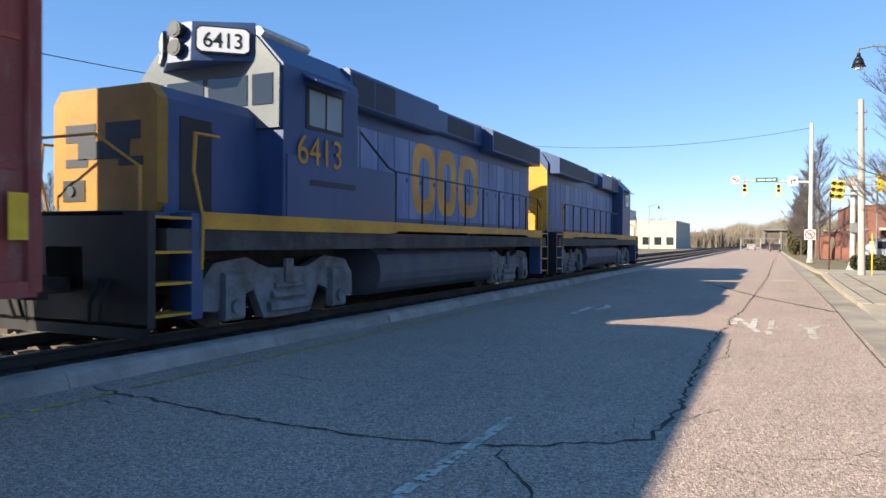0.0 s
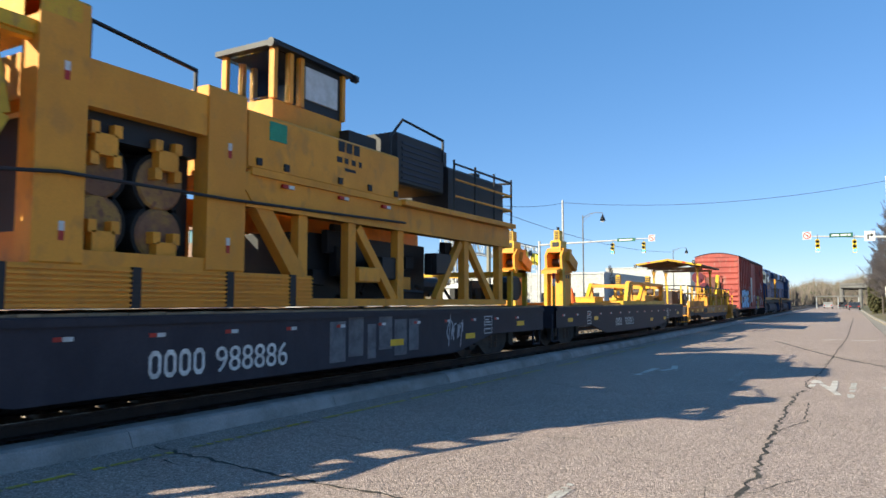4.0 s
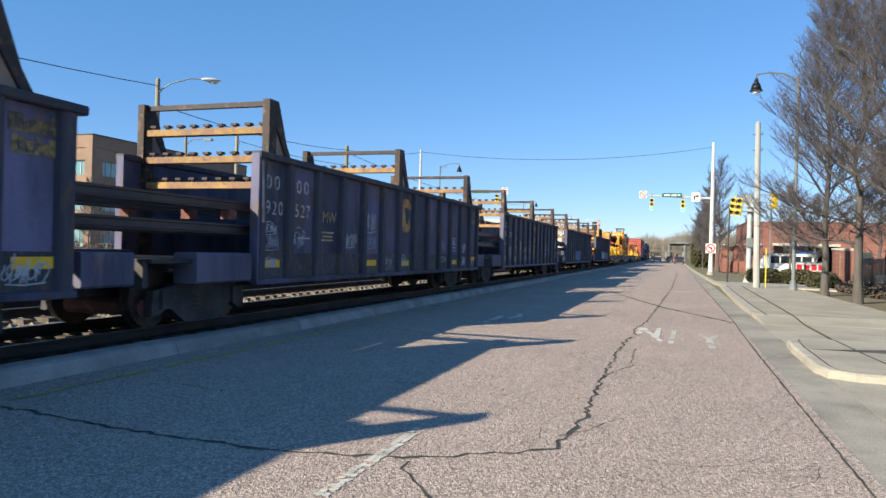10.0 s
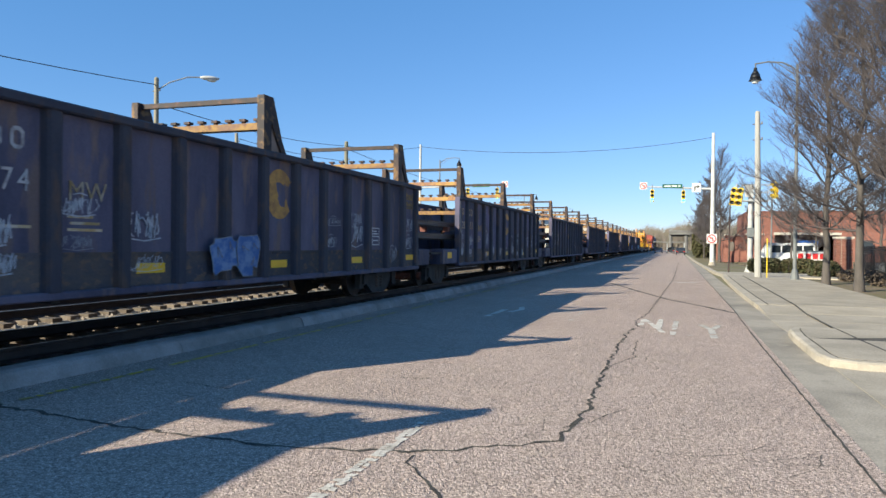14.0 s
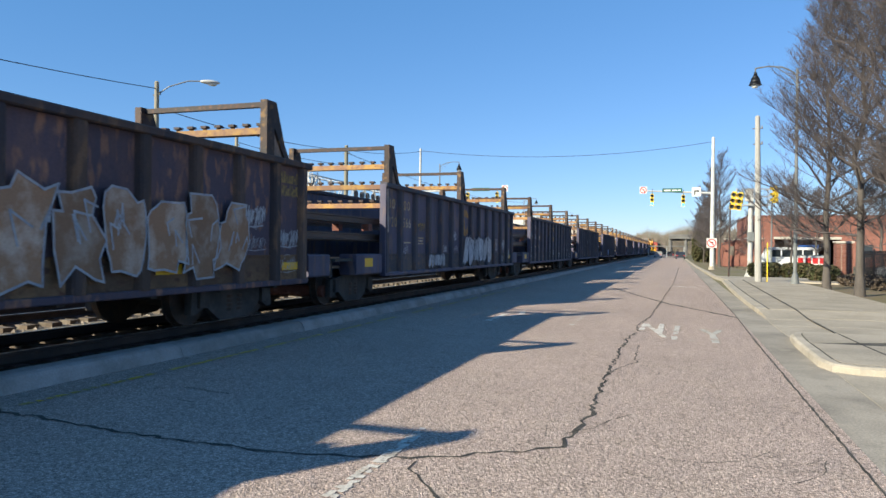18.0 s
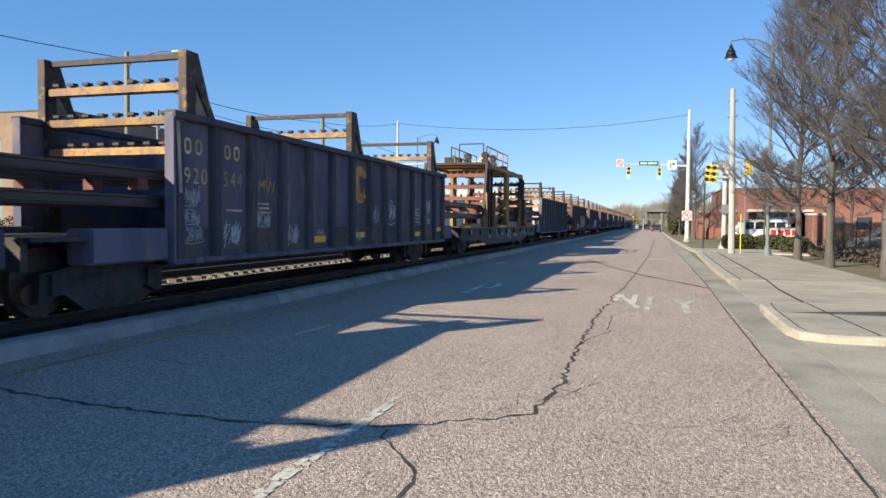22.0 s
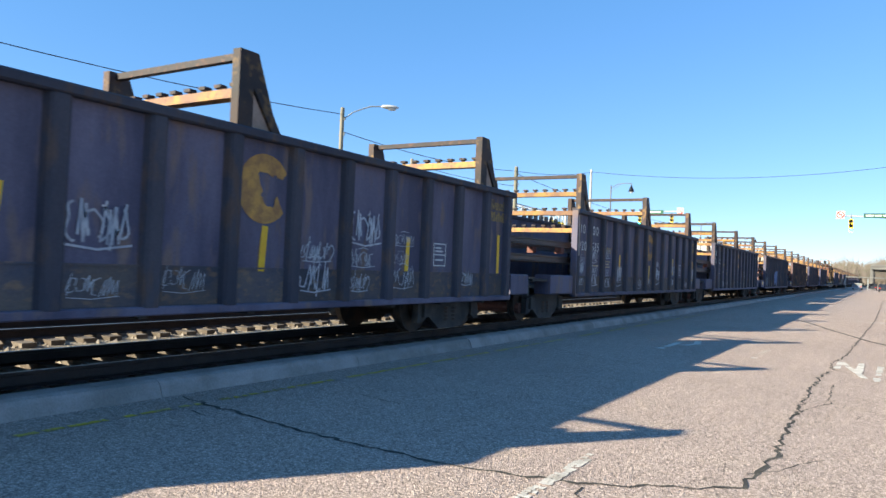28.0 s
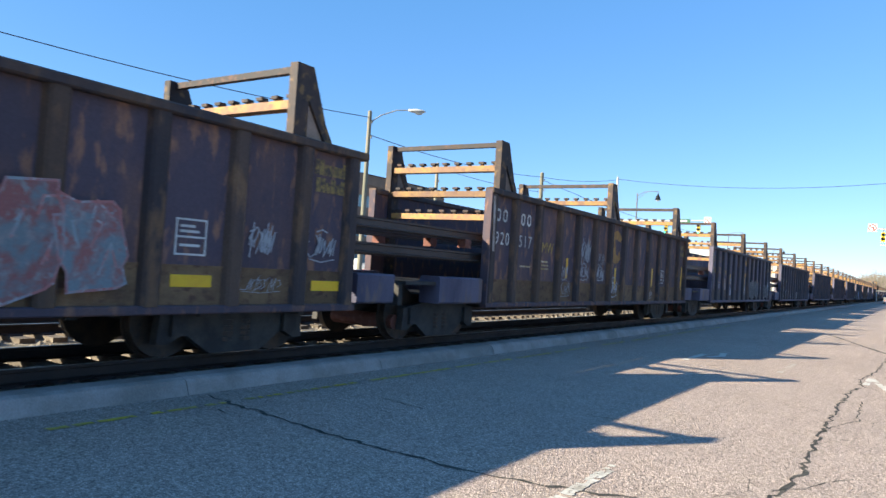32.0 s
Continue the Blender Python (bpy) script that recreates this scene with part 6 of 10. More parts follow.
# ---- flat cars of the work train ----
def flatcar(label, L, deck_z=1.45, sill=FLATDARK, deck=DECKWOOD, group="work train flat cars", deep=0.56, pockets=False):
    """A flat car with fish-belly side sills, its rear at 0 and its front at L."""
    g = thing("flat_car", label, "flat car", group=group)
    bm = bmesh.new()
    bx(bm, -0.3, 0.3, -0.3, L + 0.3, 0.85, 1.2)
    for k in range(10):
        y = 0.8 + k * (L - 1.6) / 9
        bx(bm, -1.4, 1.4, y - 0.07, y + 0.07, 0.95, deck_z - 0.08)
    part("underframe", bm, UNDER, g)
    for s in (-1, 1):
        x0, x1 = sorted((s * (NEAR - 0.06), s * NEAR))
        bm = bmesh.new()
        prism(bm, [(0, 0.86), (3.0, 0.86), (4.6, deep), (L - 4.6, deep), (L - 3.0, 0.86), (L, 0.86), (L, deck_z - 0.03), (0, deck_z - 0.03)], 'x', x0, x1)
        part("side_sill", bm, sill, g, "dark fish-belly side sill")
        x0, x1 = sorted((s * (NEAR - 0.02), s * (NEAR + 0.035)))
        bm = bmesh.new()
        bx(bm, x0, x1, 0.0, L, deck_z - 0.13, deck_z - 0.05)
        part("sill_lip", bm, sill, g)
        for k in range(9 if pockets else 0):
            y = 1.2 + k * (L - 2.4) / 8
            x0, x1 = sorted((s * (NEAR + 0.0), s * (NEAR + 0.07)))
            box("stake_pocket", x0, x1, y - 0.09, y + 0.09, deck_z - 0.3, deck_z - 0.06, sill, g)
    n = int(L / 0.24)
    me = mesh("deck_plank", bx(bmesh.new(), -NEAR + 0.03, NEAR - 0.03, 0.004, 0.232, -0.06, 0), deck)
    for k in range(n):
        use("deck_plank", me, g, pose(0, k * L / n, deck_z + rng.uniform(-0.006, 0.006)))
    for y, s in ((0, -1), (L, 1)):
        bm = bmesh.new()
        bx(bm, -NEAR, NEAR, *sorted((y, y - s * 0.14)), 0.85, deck_z)
        part("end_sill", bm, sill, g)
        coupler(g, y + s * 0.25, s)
        bm = bmesh.new()
        path_tube(bm, [(1.42, y + s * 0.02, 0.5), (1.42, y + s * 0.02, 1.2), (1.42, y - s * 0.4, 1.2), (1.42, y - s * 0.4, 0.5), (1.42, y + s * 0.02, 0.5)], 0.02)
        part("stirrup", bm, sill, g)
    truck(g, 2.0)
    truck(g, L - 2.0)
    return g


TAGRED = bars("inspection_tag", [(0, 0, 0.12, 0.06)], REDREF)
TAGWHT = bars("inspection_tag", [(0.13, 0, 0.14, 0.06)], WHITEREF)
REFL = bars("reflector", [(0, 0, 0.42, 0.11)], REFLECT)


def sill_marks(g, L, number, at, marks=True, z0=0.74, size=0.3, pitch=0.21, gap=0.34, wide=1.05):
    if number:
        writing(number, size, g, NEAR + 0.005, at + 4 * pitch + gap, z0, LETTERWHT, 0.012, wide)
        for k in range(4):
            use("mark_block", BLOCKS["white"], g, pose(NEAR + 0.005, at + pitch * k, z0) @ Matrix.Diagonal((1, pitch * 4.5, size * 2.8, 1)))
    r = random.Random(int(L * 100))
    y = 0.9
    while y < L - 0.8:
        if not number or not at - 0.55 < y < at + 2.35:
            use("reflector", REFL, g, pose(NEAR + 0.006, y, 0.81 if 4 < y < L - 4 else 1.0), "yellow reflective strip")
        y += r.uniform(2.2, 2.8)
    for k in range(int((L - 0.6) / 1.12)):
        use("inspection_tag", TAGRED, g, pose(NEAR + 0.006, 0.45 + 1.12 * k, 1.17) @ Matrix.Diagonal((1, 0.8, 0.8, 1)))
        use("inspection_tag", TAGWHT, g, pose(NEAR + 0.006, 0.45 + 1.12 * k, 1.17) @ Matrix.Diagonal((1, 0.8, 0.8, 1)))
    if marks:
        use("notice_box", NOTICE, g, pose(NEAR + 0.005, L - 3.4, 0.88) @ Matrix.Diagonal((1, 0.9, 0.9, 1)), "white stencilled notice box")
        use("notice_box", NOTICE, g, pose(NEAR + 0.005, 2.6, 0.9) @ Matrix.Diagonal((1, 0.9, 0.9, 1)), "white stencilled notice box")


def hoop(g, y, x0, x1, z0, z1, along=0.0, w=0.11, name="guard_hoop"):
    """A square yellow tube frame."""
    bm = bmesh.new()
    if along:
        bx(bm, x0 - w / 2, x0 + w / 2, y, y + w, z0, z1)
        bx(bm, x0 - w / 2, x0 + w / 2, y + along - w, y + along, z0, z1)
        bx(bm, x0 - w / 2, x0 + w / 2, y, y + along, z1 - w, z1)
    else:
        bx(bm, x0, x0 + w, y - w / 2, y + w / 2, z0, z1)
        bx(bm, x1 - w, x1, y - w / 2, y + w / 2, z0, z1)
        bx(bm, x0, x1, y - w / 2, y + w / 2, z1 - w, z1)
    return part(name, bm, MACHBRIGHT, g, "yellow square tube frame")


def post_machine(u, y, x, label="yellow rail threader post with a roller head"):
    """A tall clamp post: box base, flared roller mouth, ribbed spindle."""
    k = 0.66
    g = thing("threader_post", label, "rail threader", group="rail threader posts")
    bm = bmesh.new()
    bx(bm, x - 0.32 * k, x + 0.32 * k, y - 0.05, y + 0.75, 1.45, 2.42, 0.02)
    part("base_box", bm, MACHYEL, g)
    for s in (-1, 1):
        box("guide", x + s * 0.36 * k - 0.05, x + s * 0.36 * k + 0.05, y - 0.16, y + 0.02, 1.45, 2.55, MACHBRIGHT, g, "yellow guide channel")
    bm = bmesh.new()
    for xa, xb in ((x - 0.4 * k, x - 0.3 * k), (x + 0.3 * k, x + 0.4 * k)):
        prism(bm, [(y - 0.1, 2.42), (y + 0.7, 2.42), (y + 0.7, 3.12), (y + 0.05, 3.12), (y - 0.15, 2.9)], 'x', xa, xb)
    bx(bm, x - 0.3 * k, x + 0.3 * k, y - 0.05, y + 0.7, 3.0, 3.12)
    bx(bm, x - 0.3 * k, x + 0.3 * k, y + 0.62, y + 0.7, 2.42, 3.0)
    bx(bm, x - 0.4 * k, x + 0.4 * k, y - 0.08, y + 0.72, 2.42, 2.5)
    part("roller_mouth", bm, MACHYEL, g, "open yellow roller housing")
    bm = bmesh.new()
    prism(bm, [(y - 0.5, 2.36), (y - 0.05, 2.48), (y - 0.05, 2.56), (y - 0.5, 2.46)], 'x', x - 0.36 * k, x + 0.36 * k)
    part("flared_lip", bm, MACHYEL, g)
    part("roller", tube(bmesh.new(), (x - 0.25 * k, y + 0.3, 2.72), (x + 0.25 * k, y + 0.3, 2.72), 0.11, n=12), WHEEL, g, "steel roller")
    bm = bmesh.new()
    bx(bm, x - 0.24 * k, x + 0.24 * k, y + 0.05, y + 0.55, 3.12, 3.36, 0.03)
    part("head", bm, MACHBRIGHT, g)
    box("head_slot", x - 0.15 * k, x + 0.15 * k, y + 0.035, y + 0.05, 3.17, 3.3, MACHBLACK, g, "dark slot")
    bm = bmesh.new()
    bx(bm, x - 0.13 * k, x + 0.13 * k, y + 0.15, y + 0.42, 3.36, 3.66, 0.02)
    part("spindle_box", bm, MACHBRIGHT, g)
    for i in range(5):
        box("spindle_slot", x - 0.08 * k, x + 0.08 * k, y + 0.135, y + 0.15, 3.4 + i * 0.05, 3.425 + i * 0.05, MACHBLACK, g)
    part("spindle", tube(bmesh.new(), (x, y + 0.28, 3.66), (x, y + 0.28, 3.76), 0.035, 0.05, 8), MACHBLACK, g)
    bm = bmesh.new()
    bar(bm, (x + 0.42 * k, y + 0.2, 2.9), (x + 0.42 * k, y + 0.85, 2.6), 0.2, 0.3)
    part("side_lug", bm, MACHYEL, g)
    use("name_bars", bars("name_bars", [(0.02, 0, 0.12, 0.1), (0.2, 0, 0.12, 0.1), (0.38, 0, 0.12, 0.1)], MACHBLACK), g, pose(x + 0.325 * k, y + 0.1, 2.25))
    box("inspection_tag", x + 0.32 * k, x + 0.326 * k, y + 0.08, y + 0.13, 1.7, 1.85, REDREF, g)
    return roll(g, u)


def reel(u, y, x, z):
    g = thing("hose_reel", "maroon hose reel on a dark post", "reel", group="hose reels")
    bm = bmesh.new()
    for s in (-0.12, 0.12):
        tube(bm, (x, y + s - 0.015, z), (x, y + s + 0.015, z), 0.36, n=18)
    part("flange", bm, MAROON, g)
    part("hose", tube(bmesh.new(), (x, y - 0.1, z), (x, y + 0.1, z), 0.25, n=18), MACHBLACK, g, "wound black hose")
    part("hub", tube(bmesh.new(), (x, y - 0.16, z), (x, y + 0.16, z), 0.07, n=12), MAROON, g)
    box("post", x - 0.09, x + 0.09, y - 0.09, y + 0.09, 1.34, z - 0.2, GRIMYEL if u == U4 else MACHBLACK, g)
    bm = bmesh.new()
    path_tube(bm, [(x + 0.24, y - 0.02, z + 0.1), (x + 0.4, y, z + 0.16), (x + 0.46, y, z - 0.1), (x + 0.43, y, z - 0.75), (x + 0.3, y, z - 1.3)], 0.022)
    part("hose_end", bm, MACHBLACK, g, "hanging black hose")
    box("bracket", x - 0.05, x + 0.2, y - 0.2, y - 0.14, z - 0.36, z - 0.05, MAROON, g)
    return roll(g, u)


U4 = -31.0

# flat car with the low yellow frames
U1 = -48.95
F1 = flatcar("black flat car carrying low yellow frames", 16.75)
sill_marks(F1, 16.75, "988883", 5.6, True, 0.76, 0.38, 0.19)
roll(F1, U1)
for x, d in ((1.0, 1.36), (-0.3, 0.95)):
    post_machine(U1, d, x)
C1 = thing("traffic_cone", "orange traffic cone on the car deck", "traffic cone")
part("cone", tube(bmesh.new(), (0.2, 5.0, 1.5), (0.2, 5.0, 2.02), 0.16, 0.03, 16), ORANGE, C1)
box("foot", 0.0, 0.4, 4.8, 5.2, 1.455, 1.5, ORANGE, C1)
roll(C1, U1)


STAKE = thing("marker_stake", "yellow marker stake with red and white tip", "stake")
box("stake", 1.27, 1.33, 0.42, 0.5, 1.45, 2.0, MACHBRIGHT, STAKE)
box("white_band", 1.268, 1.332, 0.418, 0.502, 2.0, 2.2, WHITEREF, STAKE)
box("red_band", 1.268, 1.332, 0.418, 0.502, 2.2, 2.36, REDREF, STAKE)
roll(STAKE, U1)


def low_frames():
    g = thing("rail_guide_frame", "bright yellow sloped guide frames on the deck", "machine")
    for x in (-0.25, 1.3):
        bm = bmesh.new()
        bx(bm, x - 0.11, x + 0.11, 7.0, 13.6, 1.46, 1.6)
        part("skid", bm, MACHBRIGHT, g)
    for y in (7.1, 9.0, 11.4, 13.5):
        bm = bmesh.new()
        bx(bm, -0.14, 1.19, y - 0.09, y + 0.09, 1.46, 1.58)
        part("cross_tie", bm, MACHYEL, g)
    part("box", bx(bmesh.new(), -0.5, 0.7, 5.96, 6.95, 1.535, 1.7, 0.02), MACHBRIGHT, g)
    box("box_lid", -0.53, 0.73, 5.93, 6.98, 1.7, 1.735, MACHYEL, g)
    part("deck_plate", bx(bmesh.new(), -0.9, 1.3, 2.0, 7.0, 1.462, 1.53, 0.01), MACHYEL, g, "thin yellow deck plate")
    for x, feet, z in ((-0.25, ((7.85, 8.5),), 2.22), (1.3, ((7.7, 8.07), (7.98, 8.39), (9.5, 10.3)), 2.28)):
        for ya, yb in feet:
            bm = bmesh.new()
            bar(bm, (x, ya, 1.5), (x, yb, z), 0.13, 0.13)
            part("brace", bm, MACHBRIGHT, g, "sloped yellow brace")
            box("upright", x - 0.06, x + 0.06, yb + 0.02, yb + 0.13, 1.5, z + 0.05, MACHYEL, g)
        bm = bmesh.new()
        bx(bm, x - 0.09, x + 0.09, feet[0][1], 13.5 if x > 1 else 10.6, z - 0.08, z + 0.04, 0.02)
        part("top_rail", bm, MACHYEL, g)
    for y in (8.45, 10.4, 13.4):
        bm = bmesh.new()
        bx(bm, -0.25, 1.3, y - 0.07, y + 0.07, 2.1, 2.22)
        part("crossbeam", bm, MACHYEL, g)
    for x, y in ((0.2, 10.2), (0.9, 12.25)):
        hoop(g, y, x, x, 1.6, 2.12, 0.95, 0.1)
        box("pad", x - 0.3, x + 0.3, y + 0.2, y + 0.9, 1.6, 1.72, MACHBRIGHT, g)
        bm = bmesh.new()
        bx(bm, x - 0.09, x + 0.09, y + 0.4, y + 0.6, 2.12, 2.66, 0.02)
        sp = part("spindle_box", bm, MACHBRIGHT, g)
        for k in range(4):
            box("spindle_slot", x - 0.08, x + 0.08, y + 0.385, y + 0.4, 2.3 + k * 0.08, 2.34 + k * 0.08, MACHBLACK, sp)
    for x in (-0.25, 1.3):
        box("end_upright", x - 0.08, x + 0.08, 13.3, 13.5, 1.5, 2.25, MACHYEL, g)
    bm = bmesh.new()
    bx(bm, -0.1, 1.2, 10.8, 13.4, 1.58, 1.82, 0.03)
    part("end_tray", bm, MACHYEL, g)
    tube_part = tube(bmesh.new(), (-0.2, 12.4, 1.98), (1.2, 12.4, 1.98), 0.13, n=12)
    part("roller", tube_part, WHEEL, g, "steel roller")
    return roll(g, U1)


low_frames()

# flat car with the large rail machine
U2 = -67.8
F2 = flatcar("black flat car under the large yellow rail machine", 17.9)
sill_marks(F2, 17.9, "988886", 6.05, True, 0.7, 0.45, 0.21, 0.12, 0.98)
SPRAYGREY = surf("grey_spray", (0.16, 0.16, 0.17), (0.1, 0.1, 0.11), 0.7, scale=6, bump=0.02)
for y_, z_, w_, h_ in ((0, 0, 0.3, 0.5), (0.36, 0.05, 0.3, 0.5), (0.75, 0, 0.18, 0.45), (1.0, 0.1, 0.3, 0.45), (1.36, 0, 0.3, 0.5), (1.72, 0.05, 0.25, 0.45)):
    use("graffiti_block", bars("graffiti_block", [(y_, z_, w_, h_)], SPRAYGREY), F2, pose(NEAR + 0.004, 9.25, 0.64) @ Matrix.Diagonal((1, 1.3, 1.25, 1)), "faded grey sprayed block letter")
use("graffiti", TAGS[5], F2, pose(NEAR + 0.005, 12.9, 0.75) @ Matrix.Diagonal((1, 0.7, 0.9, 1)), "white sprayed figure")
use("graffiti", TAGS[2], F2, pose(NEAR + 0.005, 2.9, 0.9) @ Matrix.Diagonal((1, 0.7, 0.6, 1)), "white sprayed scrawl")
roll(F2, U2)


def tag(g, x, y, z, h=0.2):
    box("inspection_tag", x, x + 0.006, y, y + 0.06, z, z + h * 0.5, REDREF, g)
    box("inspection_tag", x, x + 0.006, y, y + 0.06, z + h * 0.5, z + h, WHITEREF, g)


def big_machine():
    g = thing("rail_pickup_machine", "large yellow rail handling machine with cab and black engines", "rail machine")
    W = 1.4
    # base with ribbed skirt
    bm = bmesh.new()
    bx(bm, -W, W, 2.1, 3.1, 1.5, 1.98, 0.03)
    part("base_box", bm, MACHBRIGHT, g)
    box("red_lamp", W - 0.5, W - 0.3, 2.03, 2.1, 1.85, 1.98, SIGNRED, g, "small red lamp")
    for s in (-1, 1):
        x0, x1 = sorted((s * (W - 0.08), s * (W - 0.02)))
        sk = box("skirt", x0, x1, 3.1, 9.0, 1.5, 1.96, MACHYEL, g, "ribbed yellow skirt")
        if s > 0:
            for k in range(8):
                box("skirt_rib", W - 0.02, W + 0.01, 3.1, 9.0, 1.52 + k * 0.055, 1.545 + k * 0.055, MACHYEL, sk)
            for y in (4.4, 5.9, 7.3, 8.5):
                box("skirt_post", W - 0.02, W + 0.014, y, y + 0.12, 1.5, 1.96, MACHBLACK, sk)
    bm = bmesh.new()
    bx(bm, -W + 0.1, W - 0.1, 3.1, 9.0, 1.55, 1.95)
    part("base_deck", bm, MACHYEL, g)
    # portal posts
    for s in (-1, 1):
        for y0, y1, h, wide in ((4.75, 5.3, 4.78, 0.3), (6.95, 7.6, 4.35, 0.26)):
            x0, x1 = sorted((s * (W - wide), s * W))
            bm = bmesh.new()
            bx(bm, x0, x1, y0, y1, 1.95, h, 0.03)
            part("portal_post", bm, MACHYEL, g, "broad yellow portal post")
            if s > 0:
                tag(g, W, (y0 + y1) / 2, 2.2); tag(g, W, (y0 + y1) / 2, h - 0.9)
        x0, x1 = sorted((s * (W - 0.2), s * (W - 0.03)))
        box("side_beam", x0, x1, 5.3, 6.95, 3.68, 4.2, MACHYEL, g, "yellow top side beam")
        box("side_sill", x0, x1, 5.3, 6.95, 1.9, 2.12, MACHYEL, g)
        # braces outside
        bm = bmesh.new()
        xs = s * (W - 0.1)
        bar(bm, (xs, 7.6, 3.3), (xs, 8.75, 1.9), 0.18, 0.26)
        part("diagonal_brace", bm, MACHYEL, g, "yellow diagonal brace")
        bm = bmesh.new()
        bar(bm, (xs, 3.75, 1.98), (xs, 4.45, 3.4), 0.1, 0.16)
        bar(bm, (xs, 4.45, 3.4), (xs, 4.25, 4.3), 0.1, 0.16)
        bar(bm, (xs, 4.2, 4.35), (xs, 4.8, 4.35), 0.1, 0.14)
        part("bent_brace", bm, MACHBRIGHT, g, "bent yellow brace")
        # curved buttress
        bm = bmesh.new()
        prism(bm, [(1.9, 1.98), (2.9, 1.98), (3.5, 2.4), (3.9, 3.2), (4.05, 4.35), (3.4, 4.35), (3.2, 3.4), (2.75, 2.6)], 'x', *sorted((s * 0.55, s * 0.85)))
        if s > 0:
            part("curved_buttress", bm, MACHYEL, g, "curved yellow buttress")
        else:
            bm.free()
    bm = bmesh.new()
    bx(bm, -W, W, 4.75, 5.2, 4.5, 4.78, 0.03)
    part("portal_head", bm, MACHBRIGHT, g)
    box("lamp_rail", 0.0, W - 0.1, 3.2, 3.32, 4.24, 4.36, MACHBRIGHT, g)
    for x_ in (0.0, W - 0.22):
        box("rail_arm", x_, x_ + 0.12, 3.32, 4.75, 4.24, 4.36, MACHBRIGHT, g)
    for k in range(4):
        part("work_light", tube(bmesh.new(), (0.1 + 0.36 * k, 3.2, 4.45), (0.1 + 0.36 * k, 3.28, 4.45), 0.09, n=10), LAMPLENS, g)
    bm = bmesh.new()
    bx(bm, -W, W, 7.0, 7.55, 4.15, 4.35, 0.03)
    part("portal_head", bm, MACHYEL, g)
    bm = bmesh.new()
    bx(bm, -W + 0.3, W - 0.3, 4.85, 5.15, 3.7, 4.2)
    part("cross_plate", bm, MACHYEL, g)
    box("low_cross_plate", -W + 0.3, W - 0.3, 4.85, 5.1, 1.95, 2.3, MACHYEL, g)
    bm = bmesh.new()
    for k in range(9):
        x = -0.1 + 0.13 * k
        path_tube(bm, [(x, 3.1, 3.4 + 0.1 * (k % 3)), (x + 0.1, 3.6, 4.0), (x, 4.2, 3.9 - 0.1 * (k % 2)), (x - 0.1, 4.6, 3.2)], 0.028)
    part("hydraulic_hoses", bm, MACHBLACK, g, "black hydraulic hoses")
    for k in range(5):
        part("valve", tube(bmesh.new(), (0.15 + 0.2 * k, 4.55, 3.9), (0.15 + 0.2 * k, 4.55, 4.5 + 0.08 * (k % 2)), 0.05, n=8), MACHBLACK, g)
    for y in (7.8, 8.35, 9.6, 10.4, 11.2):
        box("body_bolt_plate", W - 0.02, W + 0.006, y, y + 0.1, 3.45, 3.55, MACHBLACK, g)
    # four large rollers with yellow pads on both sides, on a dark inner wall
    bm = bmesh.new()
    bx(bm, -1.16, 0.7, 5.28, 6.97, 2.1, 3.7)
    part("inner_block", bm, MACHBLACK, g)
    box("inner_roof", 0.7, 1.18, 5.28, 6.97, 3.4, 3.7, MACHBLACK, g)
    box("inner_cheek", 0.7, 1.0, 6.8, 6.97, 2.1, 3.4, MACHBLACK, g)
    for y, z in ((5.62, 3.05), (6.45, 3.0), (5.62, 2.45), (6.45, 2.38)):
        for s in (-1, 1):
            r_ = part("roller", tube(bmesh.new(), (s * 0.7, y, z), (s * 1.12, y, z), 0.38, n=24), TYRE, g, "large black roller")
            part("roller_face", tube(bmesh.new(), (s * 1.12, y, z), (s * 1.15, y, z), 0.33, 0.3, 20), BEAMYEL, r_)
            bm = bmesh.new()
            x0, x1 = sorted((s * 1.15, s * 1.28))
            up = 0.27 if z > 2.7 else -0.22
            bx(bm, x0, x1, y - 0.14, y + 0.14, z + up - 0.12, z + up + 0.12)
            for o in (-0.14, 0.14):
                bx(bm, x0, x1, y + o - 0.05, y + o + 0.05, z + up + 0.1, z + up + 0.24)
                bx(bm, x0, x1, y + o - 0.05, y + o + 0.05, z + up - 0.24, z + up - 0.1)
            part("bearing_pad", bm, MACHYEL, r_, "yellow bearing block")
    # long body and its girder
    bm = bmesh.new()
    bx(bm, -1.15, W - 0.02, 7.65, 11.35, 3.38, 4.2, 0.04)
    body = part("body", bm, MACHYEL, g, "long yellow machine body")
    use("name_bars", bars("name_bars", [(0, 0.2, 0.16, 0.17), (0.2, 0.2, 0.16, 0.17), (0.4, 0.2, 0.16, 0.17), (-0.04, 0.02, 0.14, 0.09), (0.16, 0.02, 0.1, 0.09), (0.34, 0.02, 0.12, 0.09), (0.54, 0.02, 0.08, 0.09), (0.16, -0.1, 0.3, 0.05)], MACHBLACK), body, pose(W - 0.012, 9.6, 3.78))
    box("decal", W - 0.02, W - 0.01, 8.05, 8.4, 3.85, 4.12, GREENDECAL, body, "green decal")
    box("body_flange", W - 0.02, W + 0.02, 7.7, 11.4, 3.3, 3.4, MACHYEL, body)
    for y in (8.3, 9.6, 10.8):
        box("inspection_tag", W - 0.02, W + 0.024, y, y + 0.12, 3.2, 3.25, REDREF, g)
        box("inspection_tag", W - 0.02, W + 0.024, y + 0.12, y + 0.24, 3.2, 3.25, WHITEREF, g)
